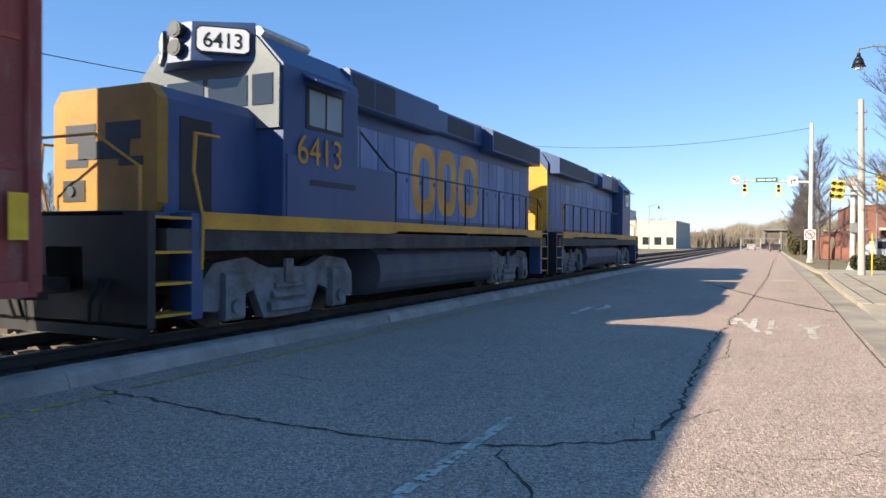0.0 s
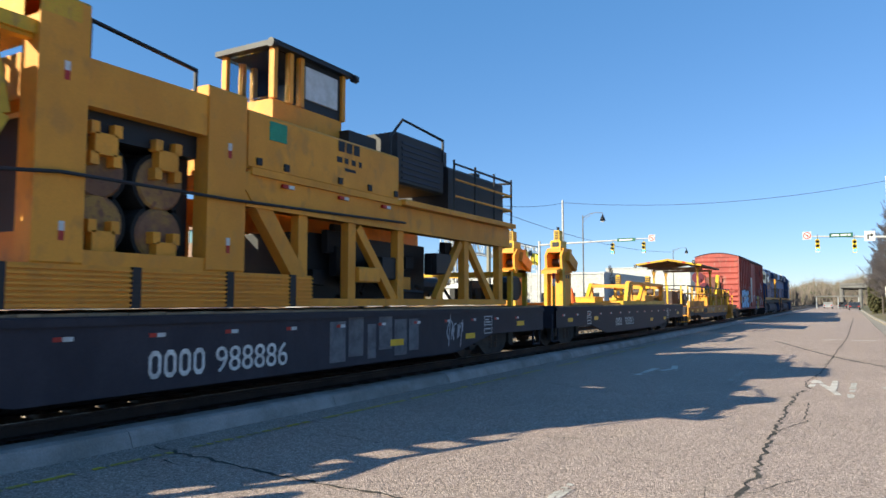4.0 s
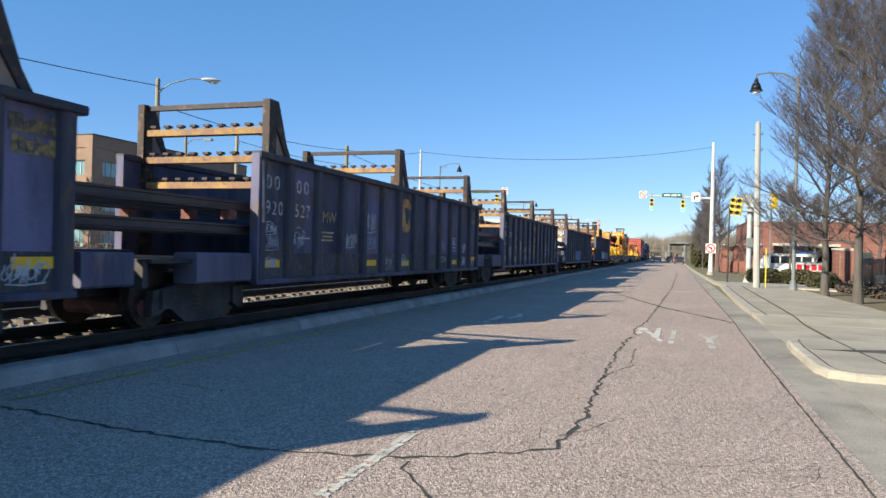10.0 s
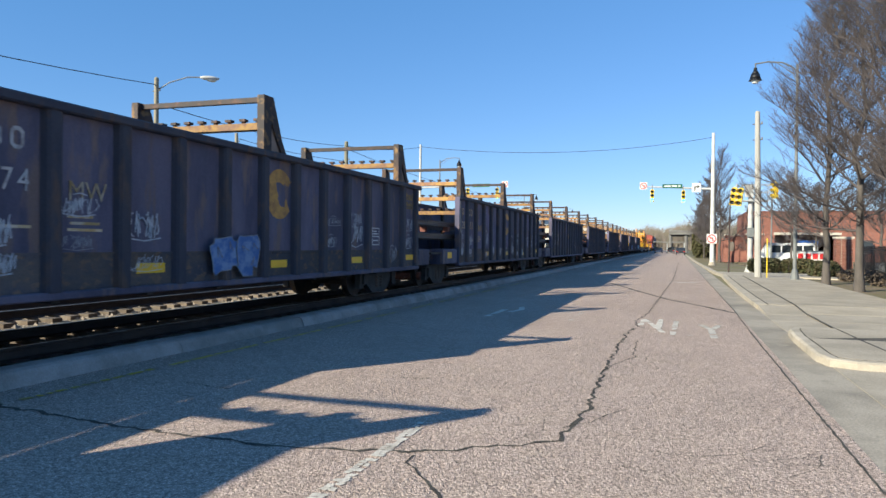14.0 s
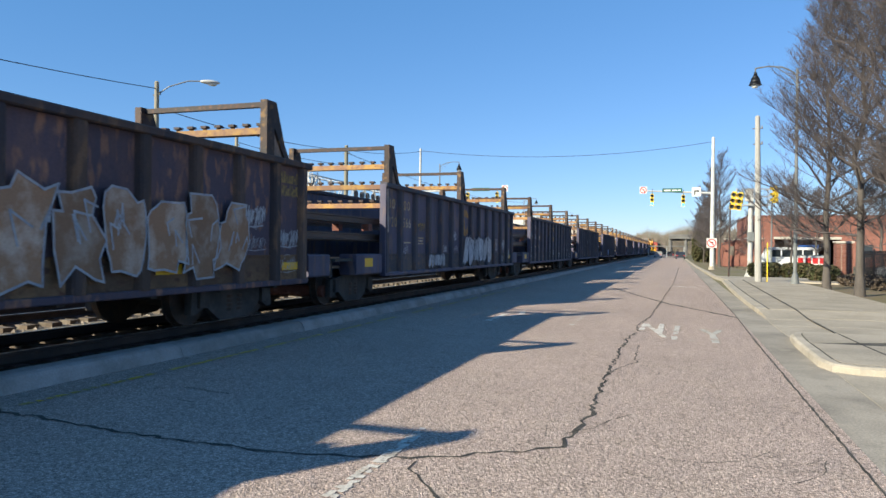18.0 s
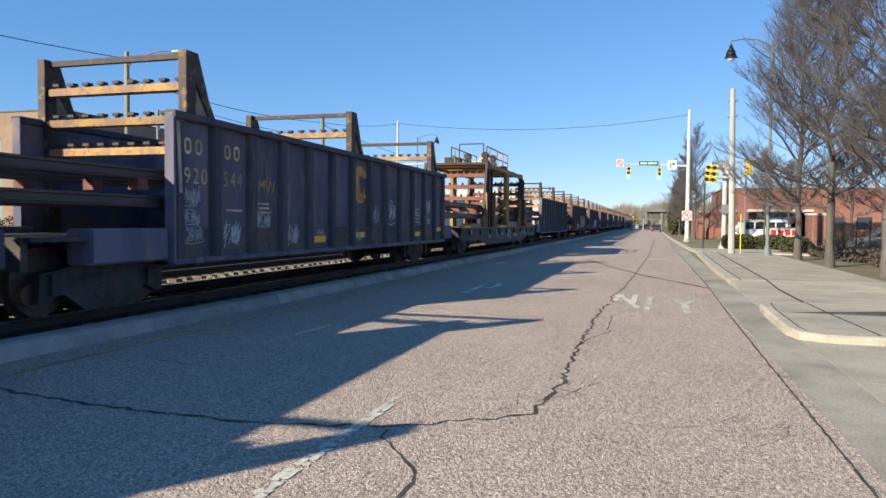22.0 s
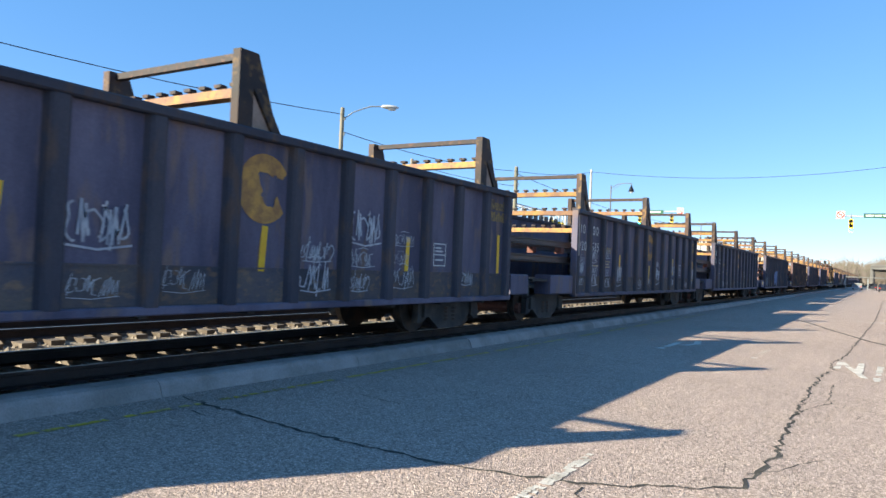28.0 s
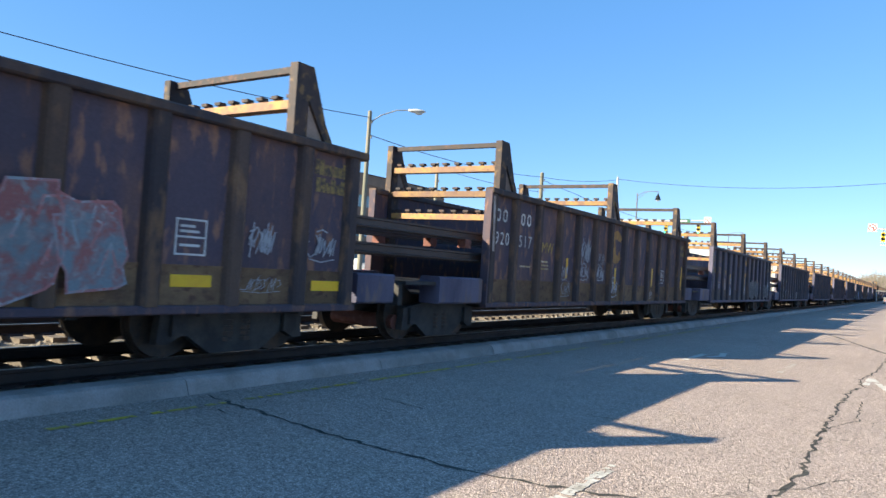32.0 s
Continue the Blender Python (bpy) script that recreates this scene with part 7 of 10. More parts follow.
    for s in (-1, 1):
        x0, x1 = sorted((s * (W - 0.18), s * (W - 0.03)))
        bm = bmesh.new()
        bx(bm, x0, x1, 7.6, 16.2, 2.85, 3.3)
        bx(bm, x0 - 0.05, x1 + 0.05, 7.6, 16.2, 2.85, 2.91)
        part("girder", bm, MACHYEL, g, "long yellow girder")
        for y in (8.7, 9.9, 11.35, 13.9, 15.6):
            box("leg", x0, x1, y, y + 0.2, 1.5, 2.85, MACHYEL, g)
        for ya, yb in ((10.2, 11.3), (14.15, 15.35), (13.8, 12.8)):
            bm = bmesh.new()
            bar(bm, ((x0 + x1) / 2, ya, 2.8), ((x0 + x1) / 2, yb, 1.6), 0.12, 0.16)
            part("leg_brace", bm, MACHYEL, g)
        box("lower_rail", x0, x1, 9.0, 16.0, 1.5, 1.62, MACHYEL, g)
    bm = bmesh.new()
    bx(bm, -W - 0.05, W + 0.1, 11.4, 16.3, 3.32, 3.42)
    part("engine_platform", bm, MACHYEL, g)
    bm = bmesh.new()
    bx(bm, -0.8, 0.8, 9.4, 13.2, 1.6, 2.7)
    tube(bm, (0, 13.2, 1.9), (0, 15.0, 1.9), 0.22, n=14)
    part("lower_gear", bm, MACHBLACK, g, "dark gear below the girder")
    r = random.Random(8)
    for k in range(46):
        x, y, z = r.uniform(-1.1, 1.2), r.uniform(9.2, 13.4), r.uniform(1.6, 2.6)
        if k % 3:
            bm = bx(bmesh.new(), x, x + r.uniform(0.1, 0.4), y, y + r.uniform(0.15, 0.6), z, z + r.uniform(0.1, 0.5), 0.02)
            part("gear_box", bm, MACHBLACK if k % 5 else MACHYEL, g)
        else:
            bm = path_tube(bmesh.new(), [(x, y, z), (x + r.uniform(-0.3, 0.3), y + 0.4, z + r.uniform(-0.3, 0.3)), (x, y + r.uniform(0.6, 1.2), z + r.uniform(-0.4, 0.4))], 0.03)
            part("hose", bm, MACHBLACK, g)
    # cab
    bm = bmesh.new()
    bx(bm, 0.0, 1.0, 8.5, 10.15, 4.2, 4.62)
    cab = part("cab", bm, MACHYEL, g, "glazed operator cab")
    for x in (0.0, 1.0):
        for y in (8.5, 8.85, 9.1, 10.15):
            box("cab_post", x - 0.05, x + 0.05, y - 0.04, y + 0.04, 4.62, 5.4, MACHYEL, cab)
    box("cab_roof", -0.12, 1.12, 8.38, 10.3, 5.4, 5.48, MACHBLACK, cab, "dark cab roof")
    box("cab_window", 0.04, 0.96, 8.49, 8.52, 4.66, 5.38, CLEARCAB, cab, "cab window pane")
    box("cab_window", 0.985, 1.005, 8.54, 9.05, 4.66, 5.38, CLEARCAB, cab, "cab window pane")
    box("cab_panel", 0.985, 1.03, 9.2, 10.0, 4.78, 5.3, WHITEREF, cab, "white cab side panel")
    box("cab_side", 0.96, 1.0, 9.1, 10.1, 4.62, 5.4, MACHBLACK, cab)
    box("cab_side", -0.02, 0.02, 9.1, 10.1, 4.62, 5.4, MACHBLACK, cab)
    box("cab_window", -0.01, 0.01, 8.54, 9.05, 4.66, 5.38, CLEARCAB, cab, "cab window pane")
    box("cab_seat", 0.3, 0.7, 9.15, 9.6, 4.62, 5.05, TARP, cab, "dark operator seat")
    for y in (8.3, 10.3):
        part("cab_lamp", tube(bmesh.new(), (1.12, y, 5.4), (1.12, y + 0.1, 5.4), 0.07, n=10), MACHBLACK, cab)
    box("cab_step", 0.3, 1.2, 10.1, 10.9, 4.2, 4.45, MACHBLACK, g, "black step box")
    # engines
    bm = bmesh.new()
    bx(bm, 0.1, 1.25, 11.5, 13.2, 3.75, 4.72, 0.04)
    eng = part("engine_box", bm, MACHBLACK, g, "black engine enclosure")
    for k in range(7):
        box("grille_slat", 1.25, 1.265, 11.65, 13.05, 3.85 + k * 0.11, 3.9 + k * 0.11, DARKVENT, eng)
    bm = bmesh.new()
    bx(bm, -0.9, 1.2, 13.5, 16.2, 3.44, 4.4, 0.05)
    part("engine_box", bm, MACHBLACK, g, "black engine enclosure")
    bm = bmesh.new()
    tube(bm, (0.8, 13.7, 4.4), (0.8, 13.7, 4.75), 0.22, n=14)
    tube(bm, (0.3, 14.8, 4.4), (0.3, 14.8, 4.85), 0.07, n=10)
    tube(bm, (0.7, 15.6, 4.4), (0.7, 15.6, 4.6), 0.16, n=12)
    part("air_filter", bm, MACHBLACK, g)
    for z in (3.75, 4.1, 4.42):
        part("guard_rail", path_tube(bmesh.new(), [(1.4, 13.4, z), (1.4, 16.25, z), (-1.2, 16.25, z)], 0.022), MACHYEL if z < 4.2 else MACHBLACK, g)
    for y in (13.4, 14.35, 15.3, 16.25):
        part("guard_post", tube(bmesh.new(), (1.4, y, 3.4), (1.4, y, 4.5), 0.025, n=6), MACHBLACK, g)
    part("guard_rail", path_tube(bmesh.new(), [(1.3, 11.2, 4.2), (1.3, 11.2, 4.55), (1.3, 11.6, 4.95), (1.3, 13.1, 4.85), (1.3, 13.1, 4.4)], 0.025), MACHBLACK, g)
    part("guard_rail", path_tube(bmesh.new(), [(1.3, 5.35, 4.2), (1.3, 5.35, 4.65), (1.3, 6.8, 4.5), (1.3, 6.8, 4.2)], 0.025), MACHBLACK, g)
    bm = bmesh.new()
    path_tube(bm, [(W + 0.03, 3.6, 2.75), (W + 0.04, 5.0, 2.9), (W + 0.04, 7.3, 2.9), (W + 0.03, 9.5, 2.95), (W + 0.03, 11.5, 3.0)], 0.022)
    part("cable", bm, WIRE, g, "black cable along the side")
    # rear engine house on its column, over the far side of the deck
    bm = bmesh.new()
    bx(bm, -1.15, -0.3, 2.6, 4.15, 3.3, 4.6, 0.05)
    house = part("rear_engine_house", bm, MACHBLACK, g, "black engine house")
    box("rear_panel", -1.1, -0.36, 2.585, 2.6, 3.5, 4.52, DARKVENT, house, "dark radiator face")
    use("name_bars", bars("name_bars", [(0.0, 0, 0.12, 0.1), (0.15, 0, 0.12, 0.1), (0.3, 0, 0.12, 0.1), (0.5, 0, 0.2, 0.1)], WHITEREF), house, pose(-1.08, 2.58, 3.34, 0, 0, -90))
    for y, z in ((3.05, 4.3), (3.75, 3.95), (3.8, 3.78)):
        box("side_plate", -0.3, -0.285, y, y + 0.16, z, z + 0.12, WHITEREF, house)
    for y in (3.2, 3.7):
        box("door_seam", -0.3, -0.292, y, y + 0.015, 3.4, 4.5, DARKVENT, house)
    part("exhaust", tube(bmesh.new(), (-0.45, 2.8, 4.58), (-0.45, 2.8, 4.74), 0.09, 0.07, 10), MACHBLACK, house)
    part("house_rail", path_tube(bmesh.new(), [(-0.25, 3.3, 4.58), (-0.25, 3.3, 4.86), (-0.25, 4.35, 4.86), (-0.25, 4.35, 3.4)], 0.03), MAROON, g, "maroon handrail")
    part("platform", bx(bmesh.new(), -1.3, 0.1, 2.2, 4.3, 3.14, 3.3, 0.02), MACHYEL, g)
    bm = bmesh.new()
    prism(bm, [(2.5, 3.14), (4.0, 3.14), (3.45, 2.85), (3.35, 1.5), (2.9, 1.5), (2.85, 2.85)], 'x', -0.95, -0.45)
    part("column", bm, MACHYEL, g, "yellow support column")
    for k in range(8):
        x_ = -0.2 + 0.14 * k
        part("hose", tube(bmesh.new(), (x_, 4.1 + 0.05 * (k % 3), 3.1), (x_, 4.4 + 0.1 * (k % 2), 4.1 + 0.1 * (k % 4)), 0.05, 0.035, 6), MACHBLACK, g)
    bm = bmesh.new()
    for s in (0, 0.5):
        bar(bm, (0.7 + s, 0.9, 1.5), (0.7 + s, 3.0, 3.0), 0.05, 0.12)
    for k in range(7):
        f = (k + 0.5) / 7
        bx(bm, 0.7, 1.2, 0.9 + 2.1 * f - 0.1, 0.9 + 2.1 * f + 0.1, 1.5 + 1.5 * f - 0.02, 1.5 + 1.5 * f + 0.02)
    part("stair", bm, MACHYEL, g, "steep yellow stair")
    for y in (0.1, 1.55):
        for x in (1.32, -1.32):
            hoop(g, y, x, x, 1.46, 2.45, 0.95)
    for y in (16.5, 17.4):
        hoop(g, y, -1.3, 1.3, 1.46, 2.3)
    hoop(g, 0.4, -1.3, 1.3, 1.46, 2.4)
    bm = bmesh.new()
    for k in range(5):
        bx(bm, -0.5 + 0.25 * k, -0.35 + 0.25 * k, 16.6, 17.3, 1.5, 1.9 + 0.1 * (k % 3))
    tube(bm, (0.7, 17.0, 1.9), (1.2, 17.0, 1.9), 0.3, n=12)
    part("front_gear", bm, MACHBLACK, g, "dark winch gear")
    return roll(g, U2)


big_machine()

# flat car with posts and frames
U3 = -85.7
F3 = flatcar("black flat car with yellow frames and threader posts", 17.2)
sill_marks(F3, 17.2, "", 0)
use("name_bars", bars("name_bars", [(0, 0, 0.6, 0.2), (0.75, 0, 0.9, 0.2)], LETTERWHT), F3, pose(NEAR + 0.005, 7.2, 0.74))
roll(F3, U3)
for x in (1.0, -0.3):
    post_machine(U3, 15.75, x)
reel(U3, 15.1, 0.0, 3.1)


def frame_stack():
    g = thing("yellow_frames", "row of yellow square frames and roller boxes on the deck", "machine")
    for y, h, a in ((1.2, 2.4, 1.1), (3.6, 2.4, 1.3), (6.4, 2.3, 1.5), (9.6, 2.5, 1.2), (12.4, 2.4, 1.2)):
        for x in (-1.2, 1.2):
            hoop(g, y, x, x, 1.46, h, a, 0.13)
        hoop(g, y + a * 0.5, -1.2, 1.2, 1.46, h - 0.1)
    for y, z, w in ((2.4, 2.2, 0.8), (5.2, 2.5, 0.9), (8.2, 2.0, 1.0), (11.0, 2.6, 0.9), (14.0, 2.1, 0.9)):
        bm = bmesh.new()
        bx(bm, -0.9, 0.9, y, y + w, 1.46, z, 0.03)
        b = part("roller_box", bm, MACHYEL, g)
        box("recess", 0.895, 0.91, y + 0.15, y + w - 0.15, 1.65, z - 0.15, MACHBLACK, b, "dark recess")
        bm = bmesh.new()
        prism(bm, [(y - 0.5, 1.46), (y, 1.46), (y, z - 0.05)], 'x', 0.5, 0.7)
        part("gusset", bm, MACHBRIGHT, b)
    bm = bmesh.new()
    for s in (-0.9, 0.9):
        bx(bm, s - 0.08, s + 0.08, 0.6, 15.2, 1.46, 1.62)
    part("skid", bm, MACHBRIGHT, g)
    bm = bmesh.new()
    for k in range(6):
        path_tube(bm, [(0.2 * k - 0.5, 0.4, 1.5), (0.2 * k - 0.4, 0.9, 1.75), (0.2 * k - 0.5, 1.4, 1.5)], 0.03)
    part("hoses", bm, MACHBLACK, g)
    return roll(g, U3)


frame_stack()


# canopy car
F4 = flatcar("yellow-edged flat car with a crew canopy", 17.0, 1.33, FLATDARK, GRIMYEL, deep=0.7, pockets=False)
for s in (-1, 1):
    x0, x1 = sorted((s * (NEAR - 0.01), s * (NEAR + 0.045)))
    bm = bmesh.new()
    prism(bm, [(0.3, 1.1), (1.5, 1.1), (1.65, 1.0), (4.4, 1.0), (4.6, 0.92), (14.4, 0.92), (14.6, 1.08), (17.0, 1.08), (17.0, 1.34), (0.3, 1.34)], 'x', x0, x1)
    part("edge_beam", bm, GRIMYEL, F4, "grimy yellow deck edge beam")
    # corner steps at the rear
    x0, x1 = sorted((s * (NEAR - 0.5), s * (NEAR + 0.06)))
    for z in (0.55, 0.86):
        box("step", x0, x1, -0.1, 0.3, z, z + 0.05, MACHYEL, F4)
    for y in (-0.1, 0.26):
        box("step_hanger", *sorted((s * NEAR, s * (NEAR + 0.06))), y, y + 0.06, 0.55, 1.6, MACHYEL, F4)
for k in range(13):
    y = (0.6 + k * 0.42) if k < 9 else (8.6 + (k - 9) * 0.42)
    use("inspection_tag", TAGRED, F4, pose(NEAR + 0.05, y, 1.245) @ Matrix.Diagonal((1, 1.4, 0.9, 1)))
    use("inspection_tag", TAGWHT, F4, pose(NEAR + 0.05, y, 1.245) @ Matrix.Diagonal((1, 0.7, 0.9, 1)))
for y in (0.8, 2.2, 3.6, 9.2, 11.6):
    use("reflector", REFL, F4, pose(NEAR + 0.05, y, 1.06), "yellow reflective strip")
for k in range(4):
    use("mark_bar", bars("mark_bar", [(0, 0, 0.11, 0.24)], LETTERDIM), F4, pose(NEAR + 0.048, 5.7 + 0.24 * k, 1.0))
writing("988885", 0.36, F4, NEAR + 0.05, 6.72, 0.99, LETTERDIM, 0.012, 1.0)
box("data_plate", NEAR + 0.04, NEAR + 0.056, 10.95, 11.2, 1.0, 1.2, LAMPGREY, F4, "worn grey data plate")
box("grime_panel", NEAR + 0.04, NEAR + 0.053, 4.2, 5.2, 0.95, 1.2, FLATDARK, F4, "bare dark patch plate")
roll(F4, U4)


def canopy():
    g = thing("crew_canopy", "brown sheet canopy on yellow posts with railings", "canopy")
    bm = bmesh.new()
    prism(bm, [(-1.7, 3.6), (0, 3.84), (1.7, 3.52), (1.7, 3.46), (0, 3.78), (-1.7, 3.54)], 'y', 3.0, 8.8)
    roof = part("canopy_roof", bm, CANOPY, g, "brown gabled sheet roof")
    for k in range(15):
        for s in (-1, 1):
            bm = bmesh.new()
            y = 3.15 + k * 0.39
            bar(bm, (s * 0.02, y, 3.85), (s * 1.7, y, 3.535 if s > 0 else 3.615), 0.05, 0.02)
            part("roof_ridge", bm, CANOPY, roof)
    # boards under the sheet, sagging a little
    r = random.Random(5)
    for k in range(12):
        for s in (-1, 1):
            bm = bmesh.new()
            y = 3.2 + k * 0.47
            d = r.uniform(0.0, 0.03)
            bar(bm, (s * 0.03, y, 3.755 - d), (s * 1.64, y + r.uniform(-0.02, 0.02), (3.44 if s > 0 else 3.52) - d), 0.1, 0.04)
            part("roof_board", bm, CANOPY, roof)
    bm = bmesh.new()
    bar(bm, (-1.72, 2.97, 3.57), (0, 2.97, 3.81), 0.05, 0.1)
    bar(bm, (0, 2.97, 3.81), (1.72, 2.97, 3.49), 0.05, 0.1)
    part("roof_edge", bm, MACHBRIGHT, roof, "yellow roof edge")
    bm = bmesh.new()
    bar(bm, (-1.72, 8.82, 3.57), (0, 8.82, 3.81), 0.05, 0.1)
    bar(bm, (0, 8.82, 3.81), (1.72, 8.82, 3.49), 0.05, 0.1)
    bar(bm, (1.71, 3.0, 3.49), (1.71, 8.82, 3.49), 0.04, 0.07)
    part("side_edge", bm, CANOPY, roof, "dark brown roof edge")
    for x0, z in ((-1.1, 3.66), (0.75, 3.67)):
        bm = bmesh.new()
        bar(bm, (x0, 2.93, z), (x0 + 0.16, 2.93, z + (0.022 if x0 < 0 else -0.03)), 0.01, 0.06)
        part("edge_tag", bm, REDREF, roof)
    # flood lamps on the corners
    for x, z in ((-1.72, 3.5), (1.35, 3.66)):
        l = part("flood_lamp", tube(bmesh.new(), (x, 2.86, z), (x, 3.02, z), 0.1, 0.05, 14), MACHBLACK, g, "black flood lamp")
        part("lens", tube(bmesh.new(), (x, 2.85, z), (x, 2.862, z), 0.06, n=14), LAMPGREY, l)
    for y, x in ((3.9, 1.35), (7.9, 1.35), (5.5, -1.35), (8.6, -1.35)):
        bm = bmesh.new()
        bx(bm, x - 0.045, x + 0.045, y - 0.045, y + 0.045, 1.33, 3.42, 0.008)
        p_ = part("canopy_post", bm, MACHBRIGHT, g)
        for e in (-1, 1):
            bm = bmesh.new()
            bar(bm, (x, y, 2.9), (x, y + e * 0.55, 3.42), 0.035, 0.05)
            part("post_brace", bm, GRIMYEL, p_)
        for e in (-0.13, 0.12):
            box("foot_angle", x - 0.03, x + 0.03, y + e - 0.02, y + e + 0.02, 1.33, 1.95, MACHBRIGHT, p_)
        bm = bmesh.new()
        bx(bm, -1.35, 1.35, y - 0.05, y + 0.05, 3.34, 3.43)
        part("rafter", bm, CANOPY, g)
    for s in (-1, 1):
        for k in range(13):
            y = 0.5 + k * 1.14
            bm = bmesh.new()
            bx(bm, s * 1.47 - 0.028, s * 1.47 + 0.028, y - 0.035, y + 0.035, 1.33, 2.32)
            part("railing_post", bm, MACHBRIGHT if (k + s) % 3 else GRIMYEL, g)
        box("top_bar", s * 1.47 - 0.03, s * 1.47 + 0.03, 0.45, 14.6, 2.32, 2.38, MACHBLACK, g, "black top bar")
        box("mid_bar", s * 1.47 - 0.02, s * 1.47 + 0.02, 0.45, 14.6, 1.93, 1.98, GRIMYEL, g)
        box("toe_board", s * 1.47 - 0.015, s * 1.47 + 0.015, 0.6, 4.9, 1.34, 1.6, GRIMYEL, g)
    for k in range(5):
        box("end_post", -1.45 + 0.66 * k, -1.38 + 0.66 * k, 0.05, 0.12, 1.33, 2.35, MACHBRIGHT, g)
    box("end_bar", -0.2, 1.45, 0.06, 0.1, 2.33, 2.38, MACHBLACK, g)
    for y in (13.9, 14.7):
        hoop(g, y, -1.45, 1.45, 1.33, 2.15, 0, 0.07)
    for x in (-1.3, 0.2, 1.35):
        box("end_post", x - 0.04, x + 0.04, 16.7, 16.78, 1.33, 2.0, MACHYEL, g)
    return roll(g, U4)


canopy()


def deck_goods():
    # row of seats on one bench frame
    f = thing("bench_frame", "low dark steel frame under the crew seats", "bench")
    for x in (-0.75, -0.25):
        box("bearer", x - 0.05, x + 0.05, 4.0, 7.1, 1.5, 1.6, MACHBLACK, f)
    for y in (4.1, 5.5, 6.9):
        box("leg", -0.8, -0.2, y, y + 0.08, 1.335, 1.5, MACHBLACK, f)
    roll(f, U4)
    for i in range(5):
        y = 4.1 + i * 0.6
        s = thing("seat", "black vinyl seat with a reclined back on the crew deck", "seat", group="crew seats")
        box("cushion", -0.75, -0.25, y, y + 0.46, 1.6, 1.7, MACHBLACK, s, c=0.04)
        bm = bmesh.new()
        prism(bm, [(-0.78, 1.68), (-0.7, 1.68), (-0.83, 2.1), (-0.91, 2.1)], 'y', y + 0.01, y + 0.45)
        part("backrest", bm, MACHBLACK, s)
        roll(s, U4)
    for y, x, h, w in ((1.9, -0.5, 0.78, 0.85), (2.85, -0.55, 0.74, 0.8)):
        c = thing("tool_cabinet", "dark brown steel cabinet on the crew deck", "cabinet", group="tool cabinets")
        bm = bmesh.new()
        bx(bm, x, x + 0.9, y, y + w, 1.335, 1.335 + h, 0.02)
        part("body", bm, RACK, c)
        for k in range(2):
            box("door", x + 0.9, x + 0.915, y + 0.04 + k * w / 2, y + w / 2 - 0.03 + k * w / 2, 1.4, 1.27 + h, RACK, c)
        roll(c, U4)
    for y, x, z, h, l in ((7.2, -1.2, 1.335, 0.85, 1.1), (8.5, -1.1, 1.335, 0.7, 0.8)):
        c = thing("carton", "brown cardboard carton standing on the deck", "box", group="cartons")
        bm = bmesh.new()
        bx(bm, x, x + 0.8, y, y + l, z, z + h, 0.01)
        b_ = part("body", bm, CARTON, c)
        box("flap", x + 0.02, x + 0.78, y + 0.02, y + l * 0.5 - 0.01, z + h, z + h + 0.012, CARTON, b_)
        box("flap", x + 0.02, x + 0.78, y + l * 0.5 + 0.01, y + l - 0.02, z + h, z + h + 0.016, CARTON, b_)
        box("label", x + 0.8, x + 0.806, y + 0.1, y + 0.5, z + 0.35, z + 0.75, WHITEREF, c, "white paper label")
        roll(c, U4)
    # roller box that juts out over the edge
    b = thing("roller_box", "open yellow roller box bolted to the deck edge", "machine")
    bm = bmesh.new()
    bx(bm, 0.95, 1.58, 5.35, 5.42, 1.2, 1.88)
    bx(bm, 0.95, 1.58, 5.8, 5.9, 1.2, 1.88)
    bx(bm, 0.95, 1.58, 5.35, 5.9, 1.16, 1.24)
    bx(bm, 0.95, 1.58, 5.35, 5.9, 1.8, 1.88)
    bx(bm, 0.9, 0.96, 5.35, 5.9, 1.34, 1.88)
    part("housing", bm, MACHYEL, b)
    part("roller", tube(bmesh.new(), (1.25, 5.43, 1.53), (1.25, 5.79, 1.53), 0.19, n=16), MACHBLACK, b, "dark roller")
    for y, z in ((5.92, 2.2), (6.18, 1.95)):
        bm = bmesh.new()
        bx(bm, 0.95, 1.5, y, y + 0.24, 1.335, z, 0.015)
        part("column", bm, GRIMYEL, b)
    bm = bmesh.new()
    bx(bm, 1.0, 1.45, 5.6, 5.9, 1.88, 2.05, 0.03)
    part("cap", bm, MACHYEL, b)
    bm = bmesh.new()
    for k in range(4):
        path_tube(bm, [(1.3, 5.4 + 0.1 * k, 1.87), (1.4, 5.45 + 0.1 * k, 2.1), (1.2, 5.7 + 0.08 * k, 2.2), (1.1, 6.3, 1.9)], 0.018)
    part("hoses", bm, MACHBLACK, b)
    roll(b, U4)
    c = thing("gas_cylinder", "green gas cylinder strapped upright", "gas cylinder")
    part("body", tube(bmesh.new(), (1.1, 8.35, 1.335), (1.1, 8.35, 2.42), 0.13, n=14), GREENTANK, c)
    part("shoulder", tube(bmesh.new(), (1.1, 8.35, 2.42), (1.1, 8.35, 2.52), 0.13, 0.05, 14), GREENTANK, c)
    part("valve", tube(bmesh.new(), (1.1, 8.35, 2.52), (1.1, 8.35, 2.64), 0.035, n=8), RACK, c)
    part("strap", tube(bmesh.new(), (1.1, 8.35, 2.0), (1.1, 8.35, 2.05), 0.135, n=14), ORANGE, c)
    roll(c, U4)
    reel(U4, 11.7, 0.0, 3.1)
    reel(U4, 13.6, 0.1, 2.45)
